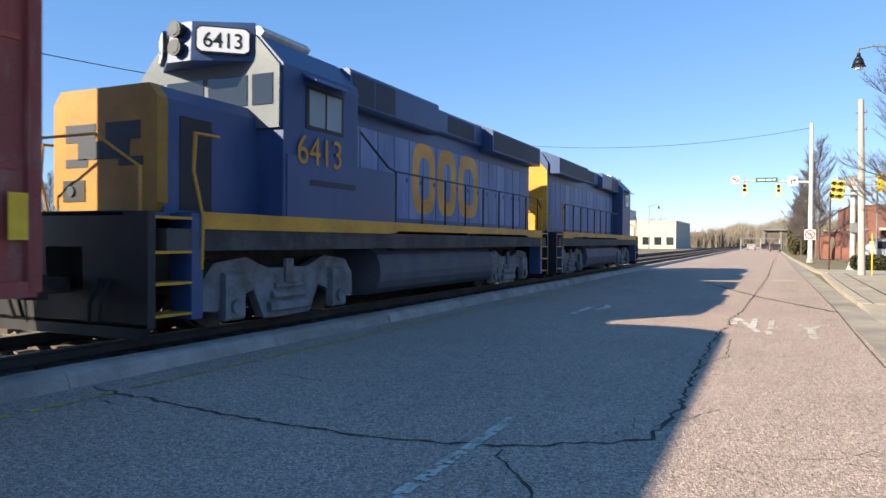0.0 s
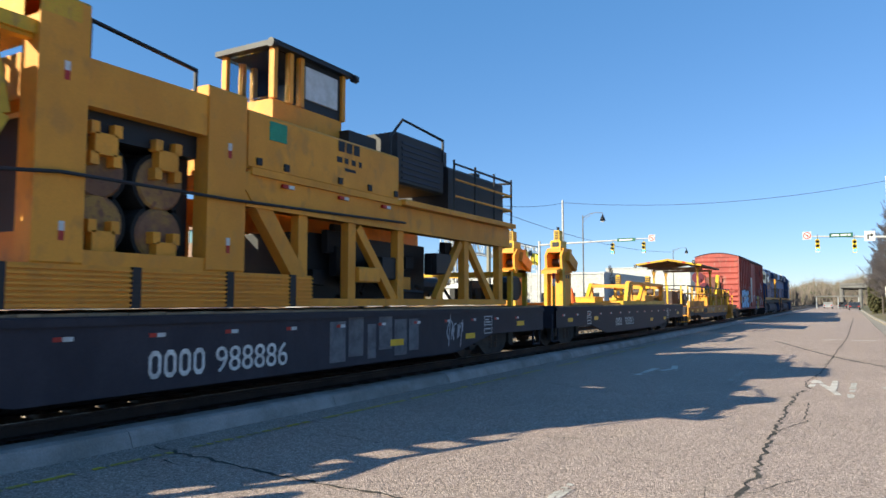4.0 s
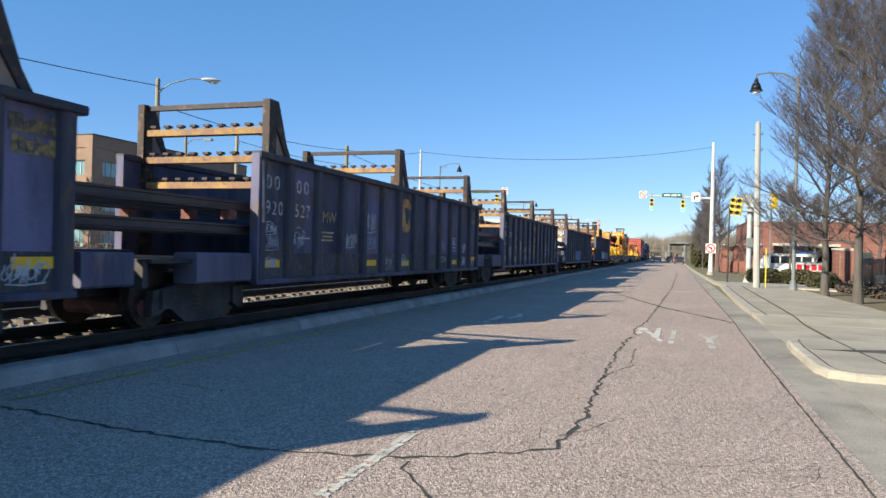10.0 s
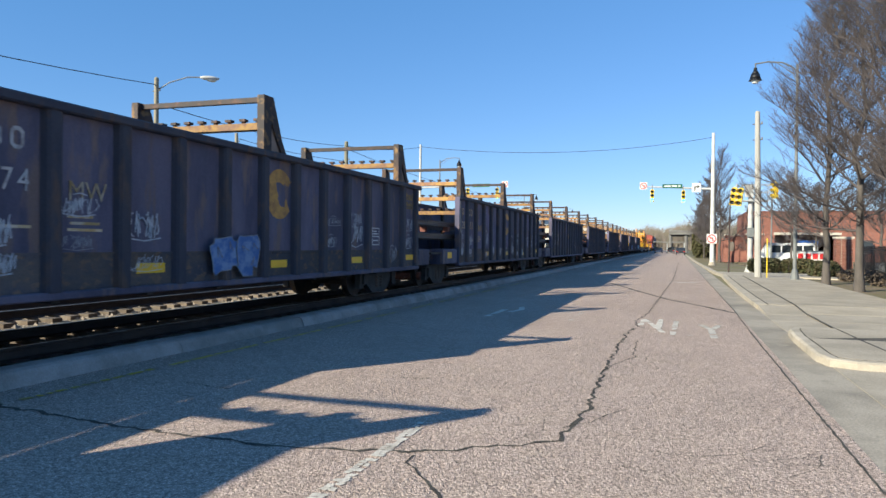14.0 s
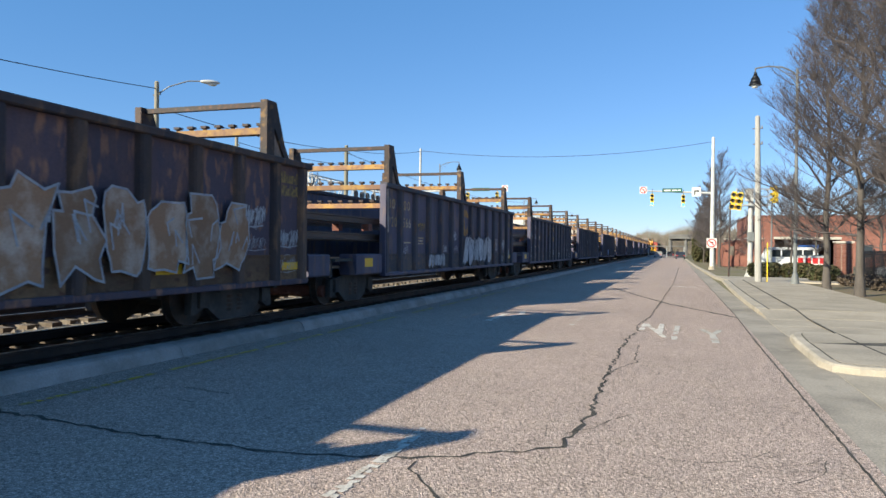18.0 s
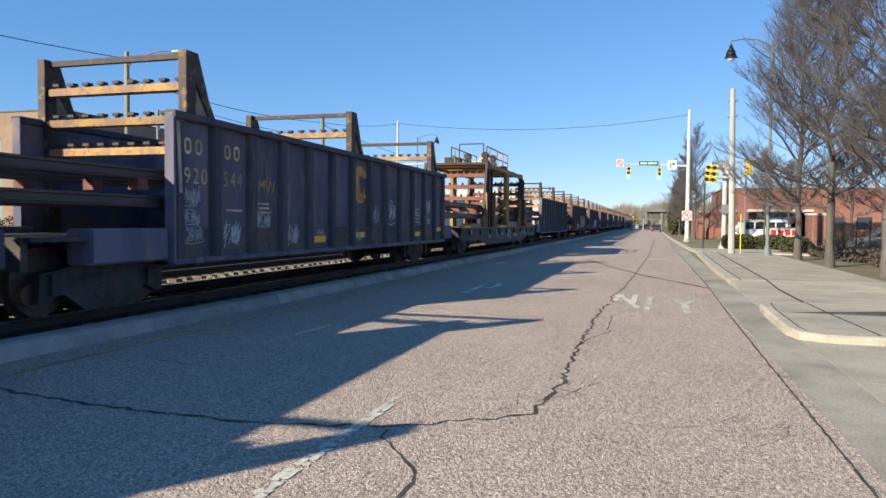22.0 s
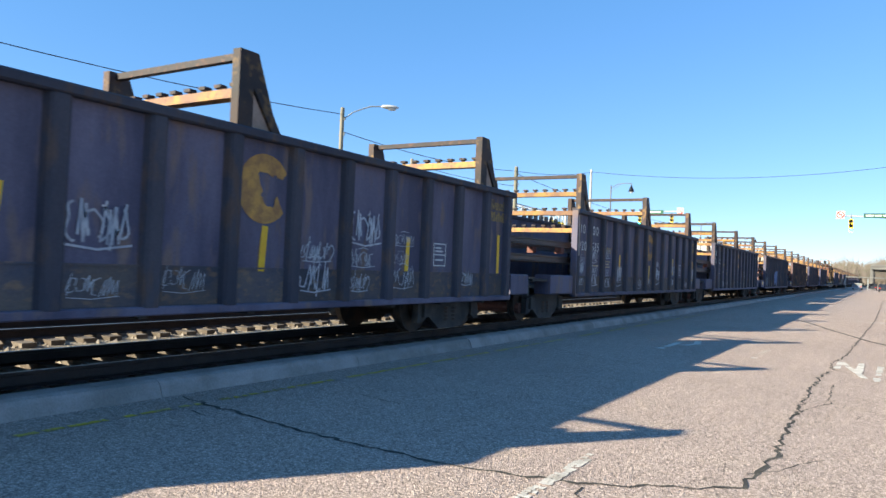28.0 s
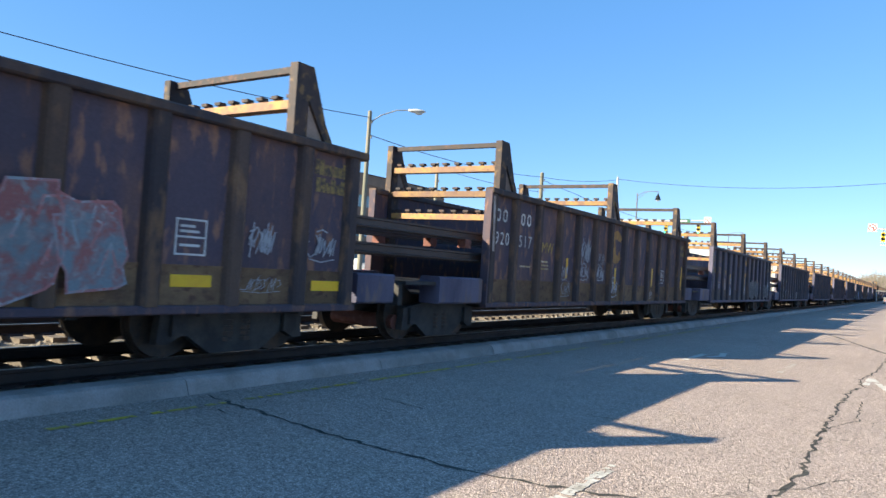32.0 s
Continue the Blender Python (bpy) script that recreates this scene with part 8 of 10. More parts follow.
    # louvred guard boxes
    for y, x, w, h in ((9.9, 0.55, 1.2, 0.55), (11.75, 0.6, 0.8, 0.5)):
        l = thing("guard_box", "yellow louvred guard box on the deck", "machine", group="guard boxes")
        bm = bmesh.new()
        bx(bm, x, x + 0.7, y, y + w, 1.335, 1.335 + h, 0.02)
        part("body", bm, GRIMYEL, l)
        for k in range(4):
            bm = bmesh.new()
            z = 1.38 + k * 0.11
            prism(bm, [(x + 0.7, z), (x + 0.75, z), (x + 0.7, z + 0.08)], 'y', y + 0.08, y + w - 0.08)
            part("louvre", bm, MACHYEL, l)
        bm = bmesh.new()
        prism(bm, [(y - 0.35, 1.335), (y, 1.335), (y, 1.335 + h * 0.8)], 'x', x + 0.6, x + 0.66)
        part("gusset", bm, MACHBRIGHT, l)
        roll(l, U4)
    t = thing("water_tank", "white plastic tank on a low stand", "tank")
    box("body", -0.5, 0.3, 12.2, 13.1, 1.75, 2.25, WHITESTEEL, t, c=0.06)
    box("stand", -0.45, 0.25, 12.25, 13.05, 1.335, 1.75, MACHBLACK, t)
    roll(t, U4)
    k_ = thing("power_unit", "black box power unit on the deck", "machine")
    box("body", -0.9, 0.9, 13.75, 14.5, 1.335, 2.1, MACHBLACK, k_, c=0.03)
    box("panel", 0.9, 0.915, 13.85, 14.4, 1.5, 2.0, RACK, k_)
    roll(k_, U4)
    m = thing("deck_crane", "yellow knuckle crane with a slanted boom and outrigger", "crane")
    bm = bmesh.new()
    bar(bm, (1.0, 12.35, 2.0), (1.0, 12.95, 3.25), 0.2, 0.2)
    part("boom", bm, MACHBRIGHT, m, "slanted yellow boom")
    bm = bmesh.new()
    bar(bm, (1.0, 13.15, 1.5), (1.0, 13.05, 3.3), 0.16, 0.14)
    part("mast", bm, MACHBRIGHT, m)
    part("ram", tube(bmesh.new(), (1.2, 12.9, 1.6), (1.18, 12.95, 2.8), 0.06, n=10), MACHBLACK, m, "black hydraulic ram")
    box("label", 1.1, 1.106, 12.6, 12.75, 2.5, 2.65, WHITEREF, m)
    bm = bmesh.new()
    bx(bm, 0.3, 1.45, 12.6, 13.5, 1.335, 1.75, 0.03)
    part("base", bm, GRIMYEL, m)
    bm = bmesh.new()
    bar(bm, (1.0, 13.1, 2.1), (1.1, 14.3, 2.3), 0.14, 0.18)
    bx(bm, 1.0, 1.3, 14.1, 14.4, 1.9, 2.35)
    part("folded_arm", bm, GRIMYEL, m)
    bm = bmesh.new()
    bx(bm, 1.48, 1.78, 13.0, 13.14, 0.5, 1.4)
    bx(bm, 1.48, 1.78, 13.62, 13.76, 0.5, 1.4)
    bx(bm, 1.48, 1.78, 13.0, 13.76, 0.85, 0.98)
    bx(bm, 1.45, 1.8, 12.9, 13.86, 0.5, 0.62)
    part("outrigger", bm, MACHYEL, m, "yellow outrigger frame")
    bm = bmesh.new()
    for j in range(6):
        path_tube(bm, [(1.2, 12.7 + 0.1 * j, 1.7), (1.4, 12.75 + 0.1 * j, 2.0 + 0.04 * (j % 3)), (1.35, 13.0 + 0.12 * j, 1.55), (1.5, 13.2 + 0.08 * j, 1.3)], 0.02)
    part("hoses", bm, MACHBLACK, m)
    for y in (15.2, 16.0):
        for x in (-1.0, 1.1):
            hoop(m, y, x, x, 1.34, 2.0, 0.5, 0.08)
    roll(m, U4)


deck_goods()


# ---- rack flat car among the gondolas ----
DECKBOX = surf("scuffed_tan_boards", (0.36, 0.25, 0.15), (0.25, 0.17, 0.1), 0.8, scale=2.5, bump=0.2, rand=0.1)
U5 = -325.2 - 17.3
F5 = flatcar("rusty black flat car with tall rail racks", 17.3, 1.38, FLATDARK, DECKWOOD, "rail train flat cars", 0.62, True)
writing("920312", 0.3, F5, NEAR + 0.005, 6.9, 0.72, LETTERYEL, 0.01, 0.85)
use("emblem", EMBLEM, F5, pose(NEAR + 0.005, 9.7, 0.98) @ Matrix.Diagonal((1, 0.5, 0.5, 1)), "faded orange ring emblem")
use("name_bars", bars("name_bars", [(0, 0, 0.45, 0.14), (0.55, 0, 0.65, 0.14)], LETTERYEL), F5, pose(NEAR + 0.005, 10.4, 0.9))
for k, y, s in ((1, 4.6, 0.6), (4, 6.2, 0.7), (8, 8.8, 0.6), (6, 7.4, 0.5), (10, 12.6, 0.5)):
    use("graffiti", TAGS[k], F5, pose(NEAR + 0.005, y, 0.85) @ Matrix.Diagonal((1, s, s, 1)), "white sprayed scrawl")
use("notice_box", NOTICE, F5, pose(NEAR + 0.005, 13.6, 0.86) @ Matrix.Diagonal((1, 0.9, 0.9, 1)), "white stencilled notice box")
use("reflector", REFL, F5, pose(NEAR + 0.006, 1.2, 1.14), "yellow reflective strip")
use("reflector", REFL, F5, pose(NEAR + 0.006, 9.0, 1.2), "yellow reflective strip")
for y0, y1, z in ((1.65, 3.46, 0.16), (9.14, 11.75, 0.27), (14.64, 16.38, 0.24)):
    box("deck_box", NEAR - 0.4, NEAR - 0.05, y0, y1, 1.38, 1.38 + z, DECKBOX, F5, "tan wooden deck box with scrawls")
for y0, y1 in ((0.43, 1.36), (7.0, 8.6), (16.87, 17.28)):
    box("deck_bar", NEAR - 0.2, NEAR + 0.02, y0, y1, 1.38, 1.46, REFLECT, F5, "yellow painted edge bar")
use("graffiti", TAGS[3], F5, pose(NEAR - 0.045, 9.3, 1.4) @ Matrix.Diagonal((1, 1.1, 0.4, 1)))
roll(F5, U5)


STOPYEL = surf("dull_yellow_bar_paint", (0.34, 0.19, 0.035), (0.24, 0.13, 0.04), 0.65, scale=2, bump=0.1, rand=0.1, col3=(0.16, 0.08, 0.04))


def tall_rack():
    g = thing("tall_rail_rack", "rusty tall rail racks joined by an overhead walkway", "rail rack")
    for yb in (3.95, 12.05):
        yt0, yt1 = yb + 0.75, yb + 1.42
        for s in (-1, 1):
            bm = bmesh.new()
            x0, x1 = sorted((s * 1.36, s * 1.46))
            prism(bm, [(yb, 1.38), (yb + 2.42, 1.38), (yt1, 4.2), (yt0, 4.2)], 'x', x0, x1)
            st = part("stanchion", bm, RACKPEEL, g, "tapered stanchion plate with peeling pink-brown paint")
            for y in (yb + 0.78, yb + 1.4):
                box("stanchion_rib", *sorted((s * 1.46, s * 1.54)), y, y + 0.1, 1.38, 3.95, RACK, st)
            for y, z in ((yb - 0.05, 1.85), (yb + 0.32, 2.88), (yb + 1.95, 2.9), (yb + 2.36, 1.85)):
                box("stop_bar", *sorted((s * 1.46, s * 1.55)), y, y + 0.14, 1.38, z, STOPYEL, g, "worn yellow stop bar")
        bm = bmesh.new()
        bx(bm, -1.46, 1.46, yt0, yt0 + 0.5, 4.14, 4.24)
        part("top_bar", bm, RACK, g)
        for i, z in enumerate((3.74, 3.22, 2.7, 2.2)):
            y = yb + 0.25 + 0.24 * (3 - i)
            bm = bmesh.new()
            bx(bm, -1.36, 1.36, y, y + 0.26, z - 0.14, z + 0.02, 0.03)
            b = part("roller_beam", bm, DOORRUST, g, "rusty roller beam")
            for k in range(9):
                box("stud", -1.2 + 0.3 * k - 0.04, -1.2 + 0.3 * k + 0.04, y + 0.08, y + 0.18, z + 0.02, z + 0.12, RACK, b)
    for s in (-1, 1):
        x0, x1 = sorted((s * 1.3, s * 1.46))
        box("walkway_beam", x0, x1, 5.2, 13.4, 4.02, 4.2, STOPYEL, g, "dull yellow walkway beam")
        box("column", x0, x1, 8.95, 9.65, 1.38, 4.02, STOPYEL, g, "flat yellow column")
    for k in range(16):
        y = 5.3 + k * 0.5
        box("walkway_slat", -1.3, 1.3, y, y + (0.42 if k % 3 else 0.34) + 0.006 * k, 4.1, 4.15, RACK if k % 4 else MACHYEL, g)
    for s in (-0.4, 1.25):
        for y in (5.4, 6.0, 7.6, 9.0, 10.2):
            part("rail_post", tube(bmesh.new(), (s, y, 4.14), (s, y, 5.0), 0.025, n=6), RACK if y < 6 else STOPYEL, g)
        for z in (4.62, 5.0):
            part("walkway_rail", tube(bmesh.new(), (s, 5.4, z), (s, 10.2, z), 0.025, n=6), RACK if s > 0 else STOPYEL, g)
    part("walkway_rail", path_tube(bmesh.new(), [(0.15, 4.78, 4.22), (0.15, 4.78, 5.05), (1.25, 4.78, 5.05), (1.25, 4.78, 4.22)], 0.025), RACK, g)
    part("walkway_rail", path_tube(bmesh.new(), [(-0.4, 10.2, 5.0), (1.25, 10.2, 5.0)], 0.025), MACHYEL, g)
    for x, y in ((0.6, 7.9), (0.6, 9.6), (-0.4, 8.4)):
        bm = bmesh.new()
        tube(bm, (x, y, 4.15), (x, y, 4.5), 0.05, n=8)
        tube(bm, (x, y - 0.1, 4.55), (x, y + 0.15, 4.55), 0.17, n=12)
        tube(bm, (x, y - 0.1, 4.85), (x, y + 0.15, 4.85), 0.17, n=12)
        part("work_lamp", bm, MACHBLACK, g, "round black work lamps")
    box("tool_chest", 0.2, 1.1, 10.3, 11.1, 4.15, 4.5, DOORRUST, g, "faded wooden tool chest", 0.02)
    box("control_box", -0.9, -0.2, 6.0, 6.6, 4.15, 4.6, MACHBLACK, g, "dark control box", 0.02)
    return roll(g, U5)


tall_rack()


# ---- extras on the first gondola ----
def control_platform():
    u = FRONT0
    g = thing("control_platform", "dark raised platform with white handrails and gear", "platform")
    for s in (-1, 1):
        x0, x1 = sorted((s * 1.42, s * 1.5))
        bm = bmesh.new()
        prism(bm, [(-11.4, 3.2), (-8.7, 3.2), (-8.7, 3.9), (-9.4, 4.02), (-11.4, 4.02)], 'x', x0, x1)
        part("side_plate", bm, RACK, g)
        for k in range(3):
            box("plate_rib", *sorted((s * 1.5, s * 1.54)), -11.1 + k * 0.9, -11.0 + k * 0.9, 3.2, 3.95, RACK, g)
    box("rear_plate", -1.42, 1.42, -11.4, -11.34, 3.45, 3.75, DOORRUST, g, "rusty rear plate")
    box("rear_rail", -1.42, 1.42, -11.42, -11.34, 3.85, 3.98, RACK, g)
    box("rear_post", 1.3, 1.42, -11.44, -11.34, 3.2, 4.0, MACHYEL, g)
    box("deck", -1.42, 1.42, -11.3, -8.8, 3.92, 3.98, RACK, g)
    for x, y in ((1.3, -11.2), (1.3, -10.0), (0.2, -11.2), (-0.6, -11.2), (-1.3, -11.2), (-1.3, -9.6), (1.3, -9.1), (-1.3, -13.4), (-0.3, -13.4)):
        part("rail_post", tube(bmesh.new(), (x, y, 3.95), (x, y, 4.9), 0.028, n=6), WHITESTEEL if x < 1 else MACHYEL, g)
    for z in (4.45, 4.9):
        part("handrail", path_tube(bmesh.new(), [(0.2, -11.2, z), (1.3, -11.2, z), (1.3, -9.1, z - 0.05)], 0.028), WHITESTEEL, g, "white handrail")
        part("handrail", path_tube(bmesh.new(), [(-0.3, -13.4, z), (-1.3, -13.4, z), (-1.3, -9.6, z)], 0.028), WHITESTEEL, g, "white handrail")
    bm = bmesh.new()
    tube(bm, (-0.2, -11.0, 4.3), (0.4, -10.8, 4.25), 0.14, 0.1, 10)
    tube(bm, (0.4, -10.8, 4.25), (0.1, -10.6, 3.98), 0.06, n=8)
    bx(bm, 0.7, 1.15, -10.6, -10.1, 3.98, 4.7, 0.04)
    part("control_gear", bm, MACHBLACK, g)
    roll(g, u)
    b = thing("bulkhead", "rusty yellow bulkhead plate across the car end", "bulkhead")
    RUSTYEL = surf("rusty_yellow_plate", (0.7, 0.4, 0.04), (0.3, 0.11, 0.05), 0.7, scale=1.6, lo=0.42, hi=0.55, bump=0.2, col3=(0.4, 0.17, 0.06))
    box("plate", -1.45, 1.45, -0.15, -0.08, 3.24, 4.1, RUSTYEL, b)
    for x in (-1.4, -0.5, 0.4, 1.35):
        box("stiffener", x, x + 0.1, -0.08, 0.05, 1.08, 4.1, RACK, b)
    roll(b, u)
    r = thing("threader_box", "black roller box on the car top", "roller box")
    box("body", -1.2, 1.3, -14.3, -12.2, 3.22, 3.36, RACK, r)
    roll(r, u)


control_platform()
for o in [c for c in CARS[0].children if c.name.startswith("rack")][:2]:
    for q in (*o.children_recursive, o):
        bpy.data.objects.remove(q)


# ---- poles, lamps, signals ----
def sag(a, b, drop, n=14):
    a, b = Vector(a), Vector(b)
    return [a + (b - a) * (i / n) - Vector((0, 0, 4 * drop * (i / n) * (1 - i / n))) for i in range(n + 1)]


def cable(a, b, drop, r=0.022, label="black overhead cable sagging between poles"):
    tagged(part("overhead_cable", path_tube(bmesh.new(), sag(a, b, drop), r, 4), WIRE), label, "cable", group="overhead cables")


def wood_pole(x, y, h, r, material, label, lean=(0, 0), cross=False):
    g = thing("utility_pole", label, "utility pole", (x, y, -0.1), group="utility poles")
    part("shaft", tube(bmesh.new(), (0, 0, 0), (lean[0], lean[1], h + 0.1), r, r * 0.72, 10), material, g)
    part("cap", tube(bmesh.new(), (lean[0], lean[1], h + 0.1), (lean[0], lean[1], h + 0.16), r * 0.74, r * 0.4, 10), material, g)
    bm = bmesh.new()
    for k, z in enumerate((h - 0.5, h - 1.3)):
        f = z / h
        tube(bm, (lean[0] * f - r * 1.4, lean[1] * f, z), (lean[0] * f + r * 1.4, lean[1] * f, z), 0.03, n=6)
        tube(bm, (lean[0] * f + r * 1.2, lean[1] * f, z), (lean[0] * f + r * 1.2, lean[1] * f, z + 0.14), 0.05, 0.03, 8)
    part("insulator", bm, LAMPGREY, g, "grey insulator bracket")
    if cross:
        box("crossarm", -1.1, 1.1, -0.06, 0.06, h - 0.75, h - 0.63, material, g)
    return g


def bell_lamp(x, y, h, reach, label):
    g = thing("street_lamp", label, "street lamp", (x, y, 0), group="bell street lamps")
    part("pole", tube(bmesh.new(), (0, 0, 0.6), (0, 0, h), 0.09, 0.06, 10), LAMPGREY, g)
    bm = bmesh.new()
    for k, (r0, r1, z0, z1) in enumerate(((0.22, 0.2, 0, 0.12), (0.2, 0.15, 0.12, 0.45), (0.15, 0.1, 0.45, 0.62))):
        tube(bm, (0, 0, z0), (0, 0, z1), r0, r1, 14)
    part("base", bm, LAMPGREY, g, "fluted dark base")
    bm = bmesh.new()
    path_tube(bm, [(0, 0, h - 0.35), (reach * 0.12, 0, h - 0.12), (reach * 0.35, 0, h + 0.12), (reach * 0.7, 0, h + 0.2), (reach, 0, h + 0.14), (reach, 0, h - 0.05)], 0.035)
    path_tube(bm, [(0, 0, h - 0.9), (reach * 0.1, 0, h - 0.45), (reach * 0.4, 0, h + 0.0), (reach * 0.5, 0, h + 0.14)], 0.02)
    part("arm", bm, LAMPGREY, g)
    bm = bmesh.new()
    for r0, r1, z0, z1 in ((0.07, 0.09, 0.0, -0.14), (0.09, 0.2, -0.14, -0.32), (0.2, 0.26, -0.32, -0.56), (0.26, 0.31, -0.56, -0.62)):
        tube(bm, (reach, 0, h - 0.05 + z0), (reach, 0, h - 0.05 + z1), r0, r1, 16)
    head = part("shade", bm, LAMPBLACK, g, "black bell shade", True)
    part("lens", tube(bmesh.new(), (reach, 0, h - 0.66), (reach, 0, h - 0.8), 0.2, 0.13, 14), LAMPLENS, head)
    return g


def signal_head(parent, x, y, z, lit, face, material, cols=1, tilt=0):
    """Three sections in a column; face is the side that shows its lenses."""
    bm = bmesh.new()
    for c in range(cols):
        o = (c - (cols - 1) / 2) * 0.36
        for k in (-1, 0, 1):
            bx(bm, o - 0.16, o + 0.16, -0.11, 0.11, k * 0.36 - 0.16, k * 0.36 + 0.16, 0.03)
            bx(bm, o - 0.1, o + 0.1, -0.06, 0.06, k * 0.36 + 0.15, k * 0.36 + 0.21)
    head = part("signal_head", bm, material, parent, "yellow three-section traffic light")
    head.matrix_basis = pose(x, y, z, 0, tilt, face)
    for c in range(cols):
        o = (c - (cols - 1) / 2) * 0.36
        for k in (-1, 0, 1):
            m = GREENLIGHT if (lit and k == -1) else LAMPBLACK
            part("lens", tube(bmesh.new(), (o, -0.11, k * 0.36), (o, -0.135, k * 0.36), 0.12, 0.11, 14), m, head, "lit green lens" if m is GREENLIGHT else "dark lens")
            bm = bmesh.new()
            n = 9
            for i in range(n):
                a, b = math.pi * (-0.1 + 1.2 * i / n), math.pi * (-0.1 + 1.2 * (i + 1) / n)
                p = [(o + 0.14 * math.cos(q), yy, k * 0.36 + 0.14 * math.sin(q)) for q, yy in ((a, -0.1), (b, -0.1), (b, -0.33), (a, -0.33))]
                bm.faces.new([bm.verts.new(v) for v in p])
            hood = part("visor", bm, LAMPBLACK if material is SIGYEL and lit else material, head)
    return head


def disc_sign(parent, name, x, y, z, r, label, square=False):
    bm = bmesh.new()
    if square:
        bx(bm, -r, r, -0.012, 0.012, -r * 1.05, r * 1.05)
    else:
        bx(bm, -r, r, -0.012, 0.012, -r, r)
    s = part(name, bm, WHITEREF, parent, label)
    s.matrix_basis = pose(x, y, z)
    return s


def no_turn(parent, x, y, z, r):
    s = disc_sign(parent, "no_left_turn_sign", x, y, z, r, "white sign with a red ring, bar and black arrow")
    bm = bmesh.new()
    n = 24
    for i in range(n):
        a, b = 2 * math.pi * i / n, 2 * math.pi * (i + 1) / n
        bm.faces.new([bm.verts.new((q * math.cos(c), -0.016, q * math.sin(c))) for c, q in ((a, r * 0.7), (a, r * 0.92), (b, r * 0.92), (b, r * 0.7))])
    bar(bm, (-r * 0.58, -0.018, r * 0.58), (r * 0.58, -0.018, -r * 0.58), 0.004, r * 0.18)
    part("red_ring", bm, SIGNRED, s)
    bm = bmesh.new()
    bx(bm, r * 0.12, r * 0.3, -0.016, -0.013, -r * 0.5, r * 0.2)
    bx(bm, -r * 0.2, r * 0.3, -0.016, -0.013, r * 0.08, r * 0.26)
    prism(bm, [(-r * 0.5, r * 0.17), (-r * 0.15, r * 0.42), (-r * 0.15, -r * 0.08)], 'y', -0.016, -0.013)
    part("arrow", bm, MACHBLACK, s)
    return s


def right_mast():
    Y = 66.7
    g = thing("signal_mast", "tall pale steel pole with a signal arm over the road", "traffic signal", (3.05, Y, 0), group="signal masts")
    part("pole", tube(bmesh.new(), (0, 0, 0.3), (0, 0, 11.7), 0.2, 0.13, 14), WHITESTEEL, g)
    part("base", tube(bmesh.new(), (0, 0, 0), (0, 0, 0.3), 0.32, 0.26, 14), CONCRETE, g)
    part("arm", tube(bmesh.new(), (0, 0, 6.75), (-5.9, 0, 7.05), 0.1, 0.05, 10), WHITESTEEL, g)
    for x, z in ((-5.13, 6.2), (-2.46, 6.08)):
        signal_head(g, x, -0.05, z, True, 0, SIGYEL)
        part("hanger", tube(bmesh.new(), (x, -0.05, z + 0.5), (x, -0.02, z + 1.0), 0.03, n=8), LAMPGREY, g)
    no_turn(g, -5.9, -0.12, 7.1, 0.32)
    s = box("street_name_sign", -4.25, -2.55, -0.14, -0.11, 6.86, 7.22, SIGNGREEN, g, "dark green street name sign")
    for a, b in ((-4.1, -3.55), (-3.45, -3.0), (-2.92, -2.7)):
        box("name_bar", a, b, -0.146, -0.141, 6.97, 7.11, WHITEREF, s)
    t = box("turn_sign", -1.75, -1.0, -0.14, -0.11, 6.48, 7.28, WHITEREF, g, "white sign with a black curved arrow")
    bm = bmesh.new()
    bx(bm, -1.55, -1.45, -0.147, -0.141, 6.6, 6.9); bx(bm, -1.55, -1.3, -0.147, -0.141, 6.9, 7.0)
    prism(bm, [(-1.3, 6.8), (-1.08, 6.95), (-1.3, 7.1)], 'y', -0.147, -0.141)
    part("arrow", bm, MACHBLACK, t)
    no_turn(g, -0.05, -0.24, 2.35, 0.42)
    cable((3.0, Y, 11.3), (-22.0, 60, 10.4), 0.9)
    cable((-22.0, 60, 10.35), (-24.5, 50, 9.2), 0.25)


right_mast()
PALE = wood_pole(4.0, 39.2, 8.5, 0.17, POLEPALE, "pale weathered wooden pole leaning slightly", (-0.12, 0))
box("guy_sleeve", 0.36, 0.4, -0.29, -0.25, 0.12, 2.2, SIGYEL, PALE, "yellow guy wire sleeve")
part("guy_wire", tube(bmesh.new(), (0.38, -0.27, 0.1), (-0.02, 0, 5.6), 0.012, n=5), WIRE, PALE)
LAMP = bell_lamp(5.43, 37.4, 10.4, -1.85, "dark steel street lamp with a black bell shade")
box("bracket", 0.1, 0.75, -0.05, 0.05, 9.95, 10.0, LAMPGREY, LAMP)
part("sensor", tube(bmesh.new(), (0.62, 0, 9.85), (0.95, 0, 10.2), 0.12, 0.05, 8), TIE, LAMP, "brown fixture on the lamp arm")
bell_lamp(-23.5, 70, 10.4, 2.1, "dark steel street lamp with a black bell shade")
bell_lamp(-24.5, 118, 10.0, 2.1, "dark steel street lamp with a black bell shade")
bell_lamp(-25.0, 165, 10.0, 2.1, "dark steel street lamp with a black bell shade")


